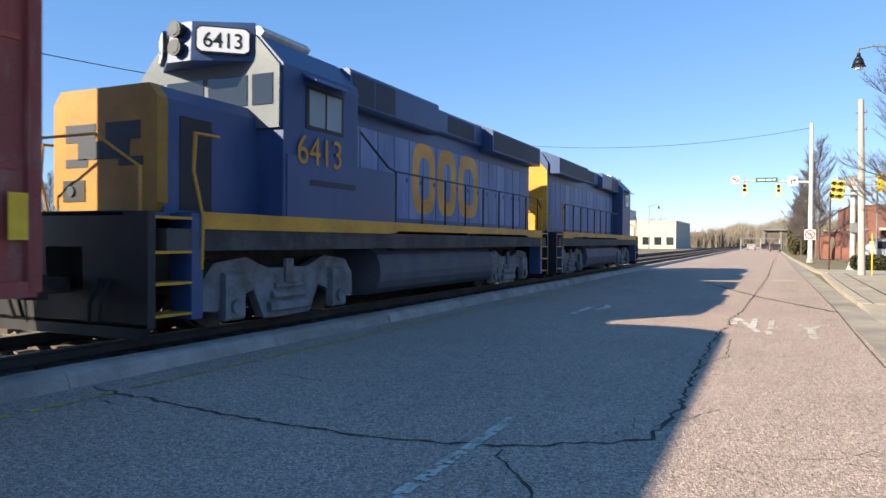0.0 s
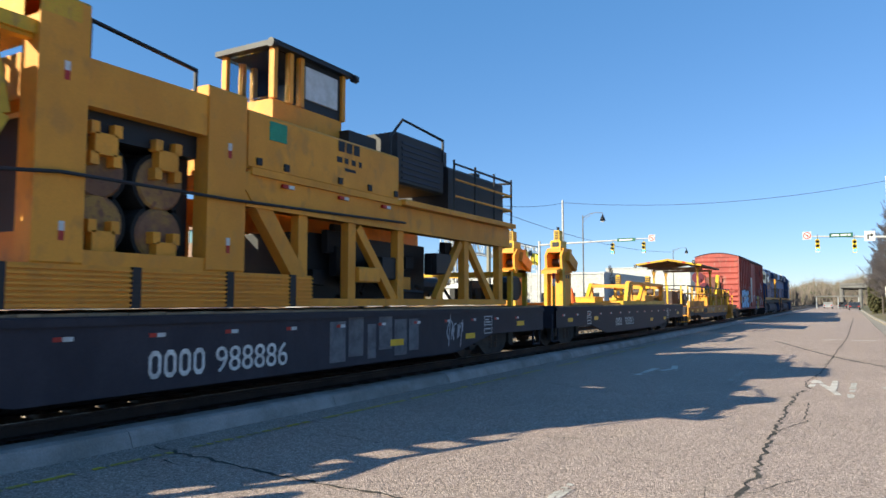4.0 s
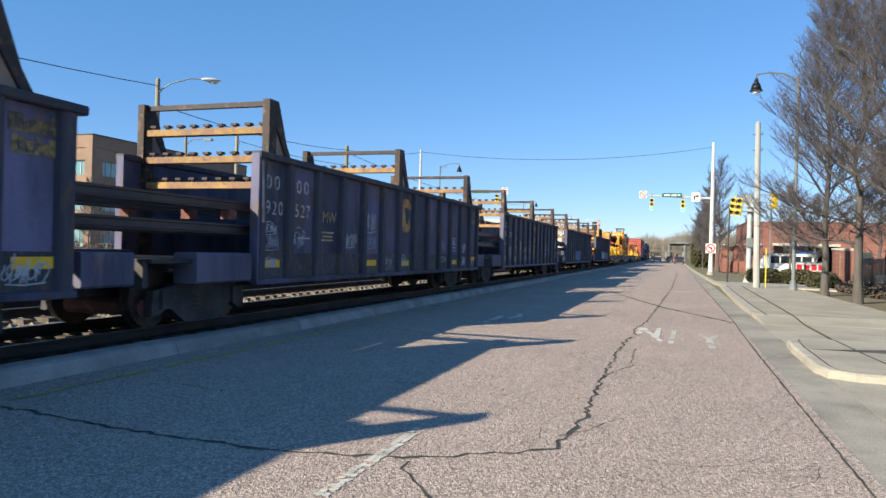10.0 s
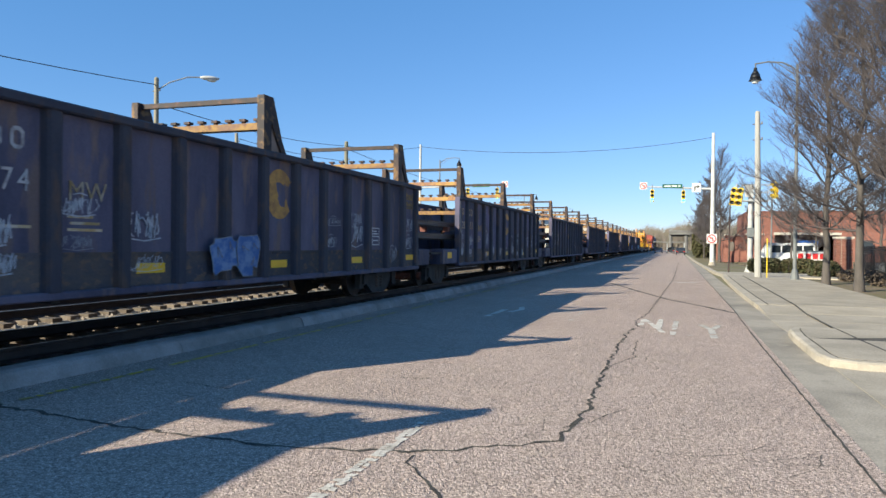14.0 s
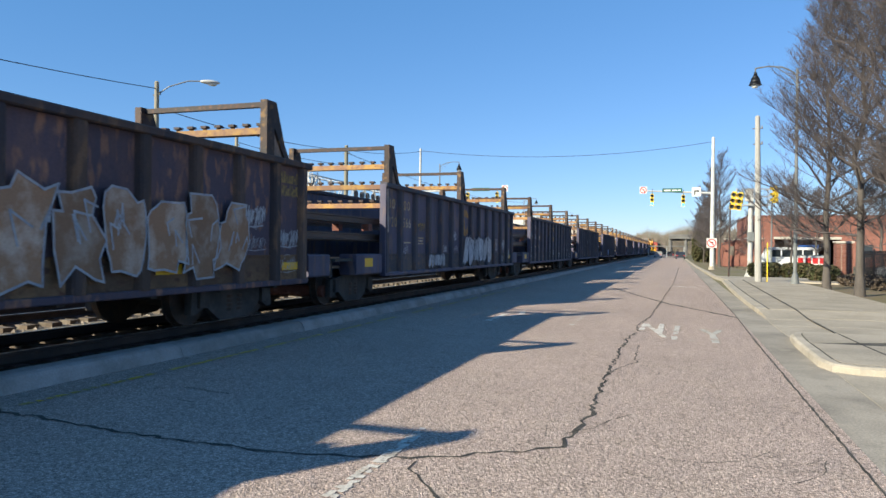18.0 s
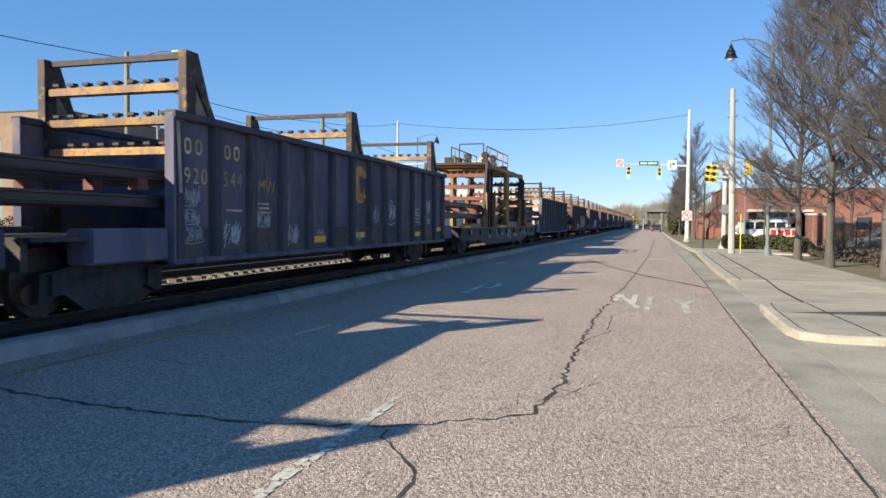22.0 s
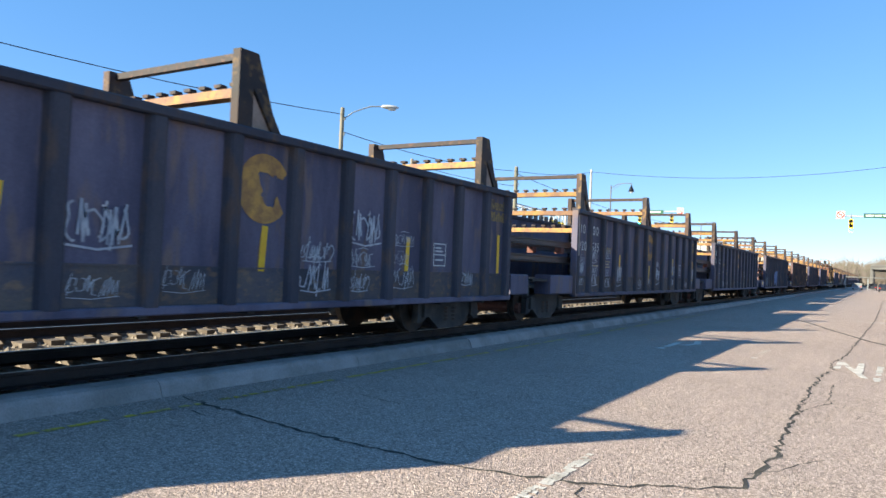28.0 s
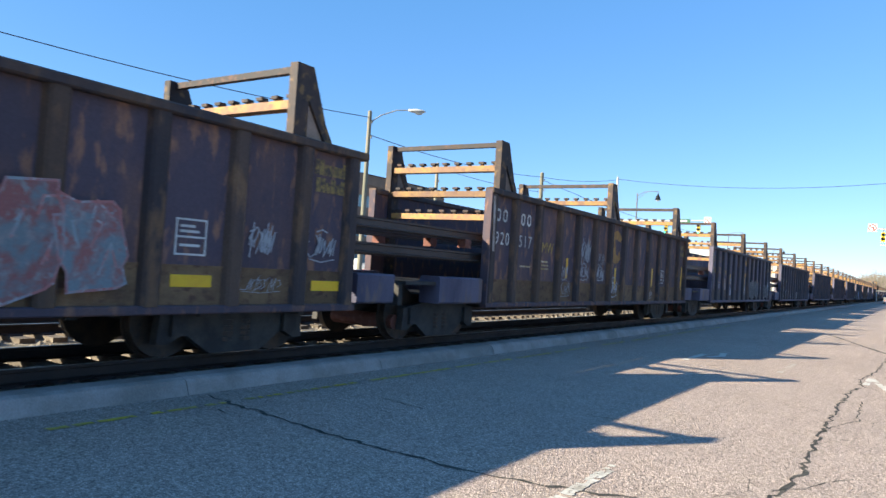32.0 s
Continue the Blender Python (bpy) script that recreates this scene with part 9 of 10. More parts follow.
def equipment_post():
    g = thing("equipment_post", "white steel post with signal boxes and a platform", "signal post", (4.6, 50, 0))
    part("post", tube(bmesh.new(), (0, 0, 0.1), (0, 0, 5.0), 0.16, 0.15, 12), WHITESTEEL, g)
    part("foot", tube(bmesh.new(), (0, 0, 0.0), (0, 0, 0.5), 0.34, 0.17, 8), WHITESTEEL, g)
    box("platform", -0.5, 1.1, -0.4, 0.4, 4.6, 4.68, GALV, g)
    bm = bmesh.new()
    for x in (-0.5, 1.1):
        for y in (-0.4, 0.4):
            tube(bm, (x, y, 4.68), (x, y, 5.7), 0.02, n=6)
    for z in (5.2, 5.7):
        path_tube(bm, [(-0.5, -0.4, z), (1.1, -0.4, z), (1.1, 0.4, z), (-0.5, 0.4, z), (-0.5, -0.4, z)], 0.018)
    part("guard_rail", bm, GALV, g)
    box("control_box", -0.35, 0.15, -0.35, 0.05, 4.9, 5.7, WHITESTEEL, g, "white control box", 0.02)
    box("meter_box", -0.2, 0.2, -0.3, -0.14, 2.3, 2.9, LAMPGREY, g, "grey meter box", 0.02)
    signal_head(g, 1.45, -0.1, 5.3, False, -60, SIGYEL)
    double = signal_head(g, -1.15, -4.0, 4.65, False, -14, SIGYEL, 2, 8)
    part("span_arm", path_tube(bmesh.new(), [(0, 0, 4.9), (-0.8, -3.0, 5.3), (-1.15, -4.0, 5.4), (-1.15, -4.0, 5.2)], 0.035, 8), GALV, g)
    part("side_mast", tube(bmesh.new(), (1.3, 0.3, 0.0), (1.3, 0.3, 5.0), 0.05, n=8), LAMPGREY, g)
    part("top_bracket", tube(bmesh.new(), (0.9, 0, 5.6), (1.5, -0.1, 5.75), 0.025, n=6), GALV, g)
    thin = thing("sign_post", "thin dark steel post beside the crossing", "post", (3.05, 46, 0))
    part("shaft", tube(bmesh.new(), (0, 0, 0), (0.05, 0, 4.6), 0.05, 0.04, 8), RACK, thin)


equipment_post()

# poles and lamp on the other side of the tracks
P = wood_pole(-24.0, 28.2, 9.5, 0.15, POLEWOOD, "grey-brown wooden pole with a street light arm")
part("arm", path_tube(bmesh.new(), [(0, 0, 9.0), (0.45, 0.35, 9.45), (1.1, 0.9, 9.8), (1.6, 1.3, 9.85)], 0.035, 8), GALV, P)
bm = bmesh.new()
bmesh.ops.create_uvsphere(bm, u_segments=18, v_segments=10, radius=1.0, matrix=Matrix.Translation((1.9, 1.54, 9.84)) @ Matrix.Rotation(math.atan2(0.64, 0.77), 4, 'Z') @ Matrix.Diagonal((0.48, 0.17, 0.11, 1)))
for f in bm.faces:
    f.smooth = True
hd = part("lamp_head", bm, WHITESTEEL, P, "white cobra lamp head")
bm = bmesh.new()
bmesh.ops.create_uvsphere(bm, u_segments=14, v_segments=8, radius=1.0, matrix=Matrix.Translation((1.98, 1.61, 9.76)) @ Matrix.Rotation(math.atan2(0.64, 0.77), 4, 'Z') @ Matrix.Diagonal((0.24, 0.13, 0.11, 1)))
part("lens", bm, LAMPLENS, hd)
P2 = wood_pole(-34.4, 43.5, 9.5, 0.15, POLEWOOD, "dark wooden pole with a small lamp arm")
part("arm", path_tube(bmesh.new(), [(0, 0, 9.0), (0.6, 0, 9.3), (1.7, 0, 9.3)], 0.03, 6), LAMPGREY, P2)
part("lamp_head", bx(bmesh.new(), 1.6, 2.3, -0.13, 0.13, 9.18, 9.34, 0.05), LAMPGREY, P2)
wood_pole(-30.5, 44.2, 9.5, 0.17, POLEWOOD, "dark wooden utility pole")
wood_pole(-24.5, 50, 9.5, 0.2, POLEWOOD, "brown wooden utility pole carrying cables")
cable((-30.5, 44.2, 9.2), (-24.5, 50, 8.0), 0.2)
cable((-24, 28.2, 8.3), (-24.5, 50, 9.2), 0.4)
cable((-24, 28.2, 9.2), (-27.5, -6, 9.4), 0.8)
cable((-24.5, 50, 9.0), (-20.5, 98, 8.2), 0.9)


def left_mast():
    g = thing("signal_mast", "pale steel signal mast with a long arm and railway lights", "traffic signal", (-28.3, 70, 0), group="signal masts")
    part("pole", tube(bmesh.new(), (0, 0, 0), (0, 0, 7.9), 0.18, 0.13, 12), WHITESTEEL, g)
    part("arm", tube(bmesh.new(), (0, 0, 7.5), (11.9, 0, 7.75), 0.11, 0.05, 10), WHITESTEEL, g)
    for x in (7.9, 11.0):
        signal_head(g, x, -0.05, 6.85, True, 0, SIGYEL)
        part("hanger", tube(bmesh.new(), (x, -0.05, 7.35), (x, 0, 7.7), 0.03, n=6), LAMPGREY, g)
    no_turn(g, 11.8, -0.1, 7.75, 0.32)
    s = box("street_name_sign", 8.4, 10.2, -0.14, -0.11, 7.5, 7.85, SIGNGREEN, g, "dark green street name sign")
    box("name_bar", 8.6, 9.9, -0.146, -0.141, 7.6, 7.74, WHITEREF, s)
    w = thing("steel_pole", "slim white steel pole carrying cables", "pole", (-22, 60, 0))
    part("shaft", tube(bmesh.new(), (0, 0, 0), (0, 0, 10.6), 0.14, 0.09, 12), WHITESTEEL, w)


left_mast()


def gantry():
    """A steel truss bridge for railway signals across a side road."""
    g = thing("signal_gantry", "pale steel lattice gantry with black signal heads", "gantry", (0, 0, 0))
    A, B = Vector((-39.4, 70, 0)), Vector((-41.2, 99.5, 0))
    side = (B - A).normalized().cross(Vector((0, 0, 1))) * 0.7
    up = Vector((0, 0, 1))
    for p in (A, B):
        bm = bmesh.new()
        for s in (-1, 1):
            for e in (-0.5, 0.5):
                q = p + side * s + (B - A).normalized() * e
                bar(bm, q, q + up * 9.9, 0.12, 0.12)
        for k in range(9):
            z = 0.6 + k * 1.05
            bar(bm, p - side + up * z, p + side + up * (z + 1.0), 0.06, 0.06)
            bar(bm, p + side + up * z, p - side + up * (z + 1.0), 0.06, 0.06)
        part("tower", bm, WHITESTEEL, g)
    n = 16
    for s in (-1, 1):
        bm = bmesh.new()
        for z in (7.4, 9.7):
            bar(bm, A + side * s + up * z, B + side * s + up * z, 0.13, 0.13)
        for i in range(n):
            p, q = A + (B - A) * (i / n) + side * s, A + (B - A) * ((i + 1) / n) + side * s
            if i % 2:
                p, q = q, p
            bar(bm, p + up * 7.4, q + up * 9.7, 0.08, 0.08)
            bar(bm, q + up * 7.4, q + up * 9.7, 0.06, 0.06)
        part("truss_side", bm, WHITESTEEL, g)
    bm = bmesh.new()
    for i in range(n + 1):
        p = A + (B - A) * (i / n)
        bar(bm, p - side + up * 7.4, p + side + up * 7.4, 0.07, 0.07)
        bar(bm, p - side + up * 9.7, p + side + up * 9.7, 0.07, 0.07)
    part("cross_bars", bm, WHITESTEEL, g)
    for i in range(7):
        p = A + (B - A) * (0.45 + 0.07 * i) + side * 1.2
        bm = bmesh.new()
        tube(bm, p + up * 8.5 - side * 0.2, p + up * 8.5 + side * 0.2, 0.45, n=14)
        part("signal_disc", bm, MACHBLACK, g, "black round signal head")
    for i in (0.8, 0.9, 0.97):
        p = A + (B - A) * i + side * 1.3
        bm = bmesh.new()
        bx(bm, p.x - 0.25, p.x + 0.25, p.y - 0.25, p.y + 0.25, 6.9, 8.6, 0.05)
        part("signal_box", bm, SIGYEL, g, "yellow signal housing")


gantry()


# ---- buildings ----
def office():
    g = thing("office_building", "brown brick three-storey office with recessed window bands", "building")
    X0, X1, Y0, Y1, H = -81.0, -59.4, 60.0, 88.6, 12.95
    box("core", X0 + 0.5, X1 - 0.5, Y0 + 0.5, Y1 - 0.5, 0, H - 0.4, OFFICEBRICK, g)
    box("parapet", X0, X1, Y0, Y1, H - 1.35, H, OFFICEBRICK, g, c=0.03)
    box("coping", X0 - 0.06, X1 + 0.06, Y0 - 0.06, Y1 + 0.06, H, H + 0.12, RACK, g)
    box("base_band", X0 - 0.02, X1 + 0.02, Y0 - 0.02, Y1 + 0.02, 0, 0.7, PALEBAND, g, "pale base band")
    floors = [(1.0, 3.1), (4.9, 6.5), (8.7, 10.3)]
    def face(axis, fixed, sgn, a, b, nbay):
        wide = (b - a) / nbay
        for i in range(nbay + 1):
            c = a + i * wide
            lo, hi = max(a, c - 1.0), min(b, c + 1.0)
            f0, f1 = sorted((fixed, fixed - sgn * 0.5))
            if axis == 'x':
                box("pier", f0, f1, lo, hi, 0, H - 1.35, OFFICEBRICK, g)
            else:
                box("pier", lo, hi, f0, f1, 0, H - 1.35, OFFICEBRICK, g)
        for z0, z1 in ((3.1, 4.9), (6.5, 8.7), (10.3, H - 1.35)):
            f0, f1 = sorted((fixed - sgn * 0.12, fixed - sgn * 0.5))
            if axis == 'x':
                box("spandrel", f0, f1, a + 0.9, b - 0.9, z0, z1, OFFICEBRICK, g)
            else:
                box("spandrel", a + 0.9, b - 0.9, f0, f1, z0, z1, OFFICEBRICK, g)
        for i in range(nbay):
            lo, hi = a + i * wide + 1.0, a + (i + 1) * wide - 1.0
            for z0, z1 in floors:
                f0, f1 = sorted((fixed - sgn * 0.42, fixed - sgn * 0.49))
                w = box("window", *((f0, f1, lo, hi) if axis == 'x' else (lo, hi, f0, f1)), z0, z1, OFFICEGLASS, g, "teal window band")
                bm = bmesh.new()
                n = 6
                m0, m1 = sorted((fixed - sgn * 0.36, fixed - sgn * 0.44))
                for k in range(n + 1):
                    q = lo + (hi - lo) * k / n
                    bx(bm, *((m0, m1, q - 0.035, q + 0.035) if axis == 'x' else (q - 0.035, q + 0.035, m0, m1)), z0, z1)
                part("mullion", bm, GALV, w)
                p0, p1 = sorted((fixed - sgn * 0.2, fixed - sgn * 0.45))
                box("sill", *((p0, p1, lo, hi) if axis == 'x' else (lo, hi, p0, p1)), z0 - 0.1, z0, PALEBAND, w)
    face('x', X1, 1, Y0 + 0.502, Y1, 4)
    face('y', Y0, -1, X0, X1, 3)
    return g


office()


def low_building(name, label, x0, x1, y0, y1, h, material, bays=5, band=None):
    g = thing(name, label, "building", group="low buildings")
    box("wall", x0, x1, y0, y1, 0, h, material, g)
    box("roof_edge", x0 - 0.15, x1 + 0.15, y0 - 0.15, y1 + 0.15, h, h + 0.35, band or GALV, g)
    for i in range(bays):
        a = x0 + (x1 - x0) * (i + 0.2) / bays
        b = x0 + (x1 - x0) * (i + 0.8) / bays
        w = box("window", a, b, y0 - 0.03, y0 + 0.05, 1.0, min(3.0, h - 0.8), DARKGLASS, g, "dark window")
        box("frame", a, b, y0 - 0.06, y0 - 0.025, 0.92, 1.0, GALV, w)
    return g


low_building("warehouse", "long white warehouse beyond the tracks", -66, -36, 118, 150, 6.2, WHITESTEEL, 7)
low_building("warehouse", "pale low warehouse with a grey roof edge", -34, -22, 190, 225, 7.0, PALEBAND, 4)
low_building("store_building", "white low building far behind the crossing", -62, -38, 205, 225, 11.0, WHITESTEEL, 6)
low_building("brick_house", "small red brick building among bare trees", -96, -84, 110, 125, 6.0, BRICK, 3)


def station():
    g = thing("overpass", "grey concrete overpass deck on columns across the road end", "overpass")
    box("deck", -1.8, 7.8, 200, 210, 4.9, 5.7, DARKCON, g, c=0.08)
    box("parapet", -1.8, 7.8, 199.8, 200.1, 5.7, 6.1, DARKCON, g)
    for x in (-1.4, 2.6, 7.4):
        for y in (201, 208):
            part("column", tube(bmesh.new(), (x, y, 0), (x, y, 4.9), 0.45, n=12), DARKCON, g)
    box("underside_beam", -1.7, 7.7, 203, 204, 4.4, 4.9, DARKCON, g)
    low = thing("car_shelter", "low dark canopy over parked cars at the road end", "canopy")
    box("roof", -6.5, 2.2, 178, 186, 2.6, 2.85, DARKCON, low)
    for x in (-6.2, -2, 1.9):
        box("post", x - 0.1, x + 0.1, 178.3, 178.5, 0, 2.6, GALV, low)


station()


def brick_hall():
    g = thing("brick_building", "red brick hall with a wide dark vehicle opening", "building")
    box("upper_wall", 8.5, 30, 95, 95.4, 3.5, 6.0, BRICK, g)
    box("coping", 8.4, 30.1, 94.9, 112, 6.0, 6.12, BRICK, g)
    box("lintel", 11.4, 18.8, 94.96, 95.3, 3.2, 3.5, PALEBAND, g)
    box("pier", 8.5, 11.5, 95, 95.4, 0, 3.5, BRICK, g)
    box("pier", 18.7, 30, 95, 95.4, 0, 3.5, BRICK, g)
    box("side_wall", 8.5, 8.9, 95.4, 112, 0, 6.0, BRICK, g)
    box("side_wall", 29.6, 30, 95.4, 112, 0, 6.0, BRICK, g)
    box("back_wall", 8.9, 29.6, 111.6, 112, 0, 6.0, BRICK, g)
    box("ceiling", 8.9, 29.6, 95.4, 111.6, 5.7, 6.0, DARKCON, g)
    for x in (20.5, 23.5, 26.5):
        w = box("window", x, x + 1.6, 94.97, 95.02, 1.1, 2.6, DARKGLASS, g, "dark window")
        box("sill", x - 0.1, x + 1.7, 94.9, 94.97, 1.0, 1.1, PALEBAND, w)


brick_hall()


def brick_wall_piece():
    """A garden wall of separate brick piers and panels."""
    g = thing("brick_wall", "red brick street wall with taller piers and openings", "wall")
    for x, y, w, h in ((5.0, 82, 0.5, 2.9), (6.0, 82, 0.5, 2.9), (7.1, 82, 0.5, 3.0), (8.4, 82, 0.5, 3.0)):
        box("pier", x, x + w, y, y + 0.5, 0, h, BRICK, g)
        box("cap", x - 0.05, x + w + 0.05, y - 0.05, y + 0.55, h, h + 0.1, PALEBAND, g)
    for a, b in ((5.5, 6.0), (6.5, 7.1), (7.6, 8.4)):
        box("panel", a, b, 82.12, 82.38, 0, 1.2, BRICK, g)
        box("panel_top", a, b, 82.12, 82.38, 2.2, 2.8, BRICK, g)
    for y in (86, 90, 94):
        box("pier", 4.8, 5.3, y, y + 0.5, 0, 2.6, BRICK, g)
        box("panel", 4.92, 5.18, y - 3.5, y, 0, 2.2, BRICK, g)


brick_wall_piece()


def brick_pier(x, y):
    g = thing("brick_pier", "red brick gate pier with a flat stone cap", "pier", (x, y, 0), group="brick piers")
    courses = 28
    bm = bmesh.new()
    bx(bm, -0.42, 0.42, -0.42, 0.42, 0, 2.2)
    part("core", bm, PALEBAND, g)
    me = mesh("brick", bx(bmesh.new(), -0.105, 0.105, -0.05, 0.05, -0.032, 0.032), BRICK)
    for k in range(courses):
        z = 0.04 + k * 0.077
        for j in range(4):
            o = -0.33 + 0.22 * j + (0.05 if k % 2 else -0.05) * (1 if 0 < j < 3 else 0)
            use("brick", me, g, pose(o, -0.4, z))
            use("brick", me, g, pose(-0.4, o, z, 0, 0, 90))
    box("cap", -0.5, 0.5, -0.5, 0.5, 2.2, 2.32, PALEBAND, g, c=0.02)
    return g


brick_pier(9.6, 48)


def iron_fence(x, y0, y1):
    g = thing("iron_fence", "black iron picket fence along the parking lot", "fence", (x, y0, 0))
    n = int((y1 - y0) / 0.14)
    me = mesh("picket", bx(bmesh.new(), -0.012, 0.012, -0.012, 0.012, 0.08, 1.75), LAMPBLACK)
    for i in range(min(n, 190)):
        use("picket", me, g, pose(0, i * 0.14, 0))
    for z in (0.25, 1.55):
        box("rail", -0.02, 0.02, 0, y1 - y0, z, z + 0.04, LAMPBLACK, g)
    for k in range(int((y1 - y0) / 2.4) + 1):
        box("post", -0.035, 0.035, k * 2.4 - 0.035, k * 2.4 + 0.035, 0, 1.85, LAMPBLACK, g)


iron_fence(10.2, 22, 47.6)


# ---- hedges and shrubs ----
def leafy(name, label, at, size, n, material, seed, leaf=0.09):
    """A clump of many small leaf faces with an uneven outline."""
    r = random.Random(seed)
    verts, faces = [], []
    for i in range(n):
        while True:
            p = Vector((r.uniform(-1, 1), r.uniform(-1, 1), r.uniform(-1, 1)))
            q = max(abs(p.x) ** 3 + abs(p.y) ** 3 + abs(p.z) ** 3, 0)
            if 0.35 < q < 1 + 0.25 * math.sin(p.x * 9 + p.y * 7):
                break
        c = Vector((p.x * size[0] / 2, p.y * size[1] / 2, size[2] / 2 + p.z * size[2] / 2))
        a = Vector((r.gauss(0, 1), r.gauss(0, 1), r.gauss(0, 1))).normalized() * leaf
        b = a.orthogonal().normalized() * leaf * 0.7
        k = len(verts)
        verts += [c - a, c + b, c + a, c - b]
        faces.append((k, k + 1, k + 2, k + 3))
    me = bpy.data.meshes.new("leaves")
    me.from_pydata([tuple(v) for v in verts], [], faces)
    me.materials.append(material)
    g = thing(name, label, "hedge" if name == "hedge" else "shrub", at, group="hedges")
    ob = new("leaves", me)
    ob.parent = g
    bm = bmesh.new()
    for j in range(max(3, int(size[0] + size[1]))):
        x, y = r.uniform(-0.4, 0.4) * size[0], r.uniform(-0.4, 0.4) * size[1]
        for d in range(5):
            tube(bm, (x, y, 0), (x + r.uniform(-0.4, 0.4), y + r.uniform(-0.4, 0.4), size[2] * r.uniform(0.6, 0.95)), 0.02, 0.006, 5)
    part("stems", bm, TWIG, g)
    return g


for x, y, sx, sy, sz, k in ((5.35, 48.6, 2.0, 1.5, 0.95, 1), (7.2, 48.4, 2.0, 1.5, 0.95, 2), (8.4, 47.2, 1.6, 1.5, 0.85, 3), (7.6, 42.6, 1.5, 1.4, 0.8, 4)):
    leafy("hedge", "clipped dark olive hedge on the verge", (x, y, 0), (sx, sy, sz), 2600, HEDGE, k)
for x, y, sx, sy, sz, k in ((8.4, 38.5, 1.8, 1.8, 0.6, 5), (8.8, 34, 2.0, 2.0, 0.6, 6), (9.0, 30, 2.0, 2.0, 0.65, 7), (8.9, 26, 2.0, 2.0, 0.6, 8)):
    leafy("shrub", "low bare brown shrub along the fence", (x, y, 0), (sx, sy, sz), 1300, SHRUB, k, 0.06)
leafy("shrub", "dense dark green evergreen shrub beside the road", (3.9, 112, 0), (3.2, 3.2, 4.6), 3600, HEDGE, 11, 0.16)
leafy("shrub", "dense dark green evergreen shrub beside the road", (4.6, 120, 0), (3.5, 3.5, 3.8), 3000, HEDGE, 12, 0.16)
for k, (x, y, s) in enumerate(((-50, 52, 1.4), (-54, 50, 1.8), (-58, 55, 1.6), (-47, 60, 1.3), (-62, 48, 2.0), (-44, 46, 1.1), (-66, 52, 1.5))):
    leafy("shrub", "dry brown shrub before the office", (x, y, 0), (s * 2.2, s * 2.2, s), 900, SHRUB, 20 + k, 0.09)
leafy("shrub", "tall dark evergreen beyond the tracks", (-118, 100, 0), (11, 11, 12), 3600, HEDGE, 31, 0.3)


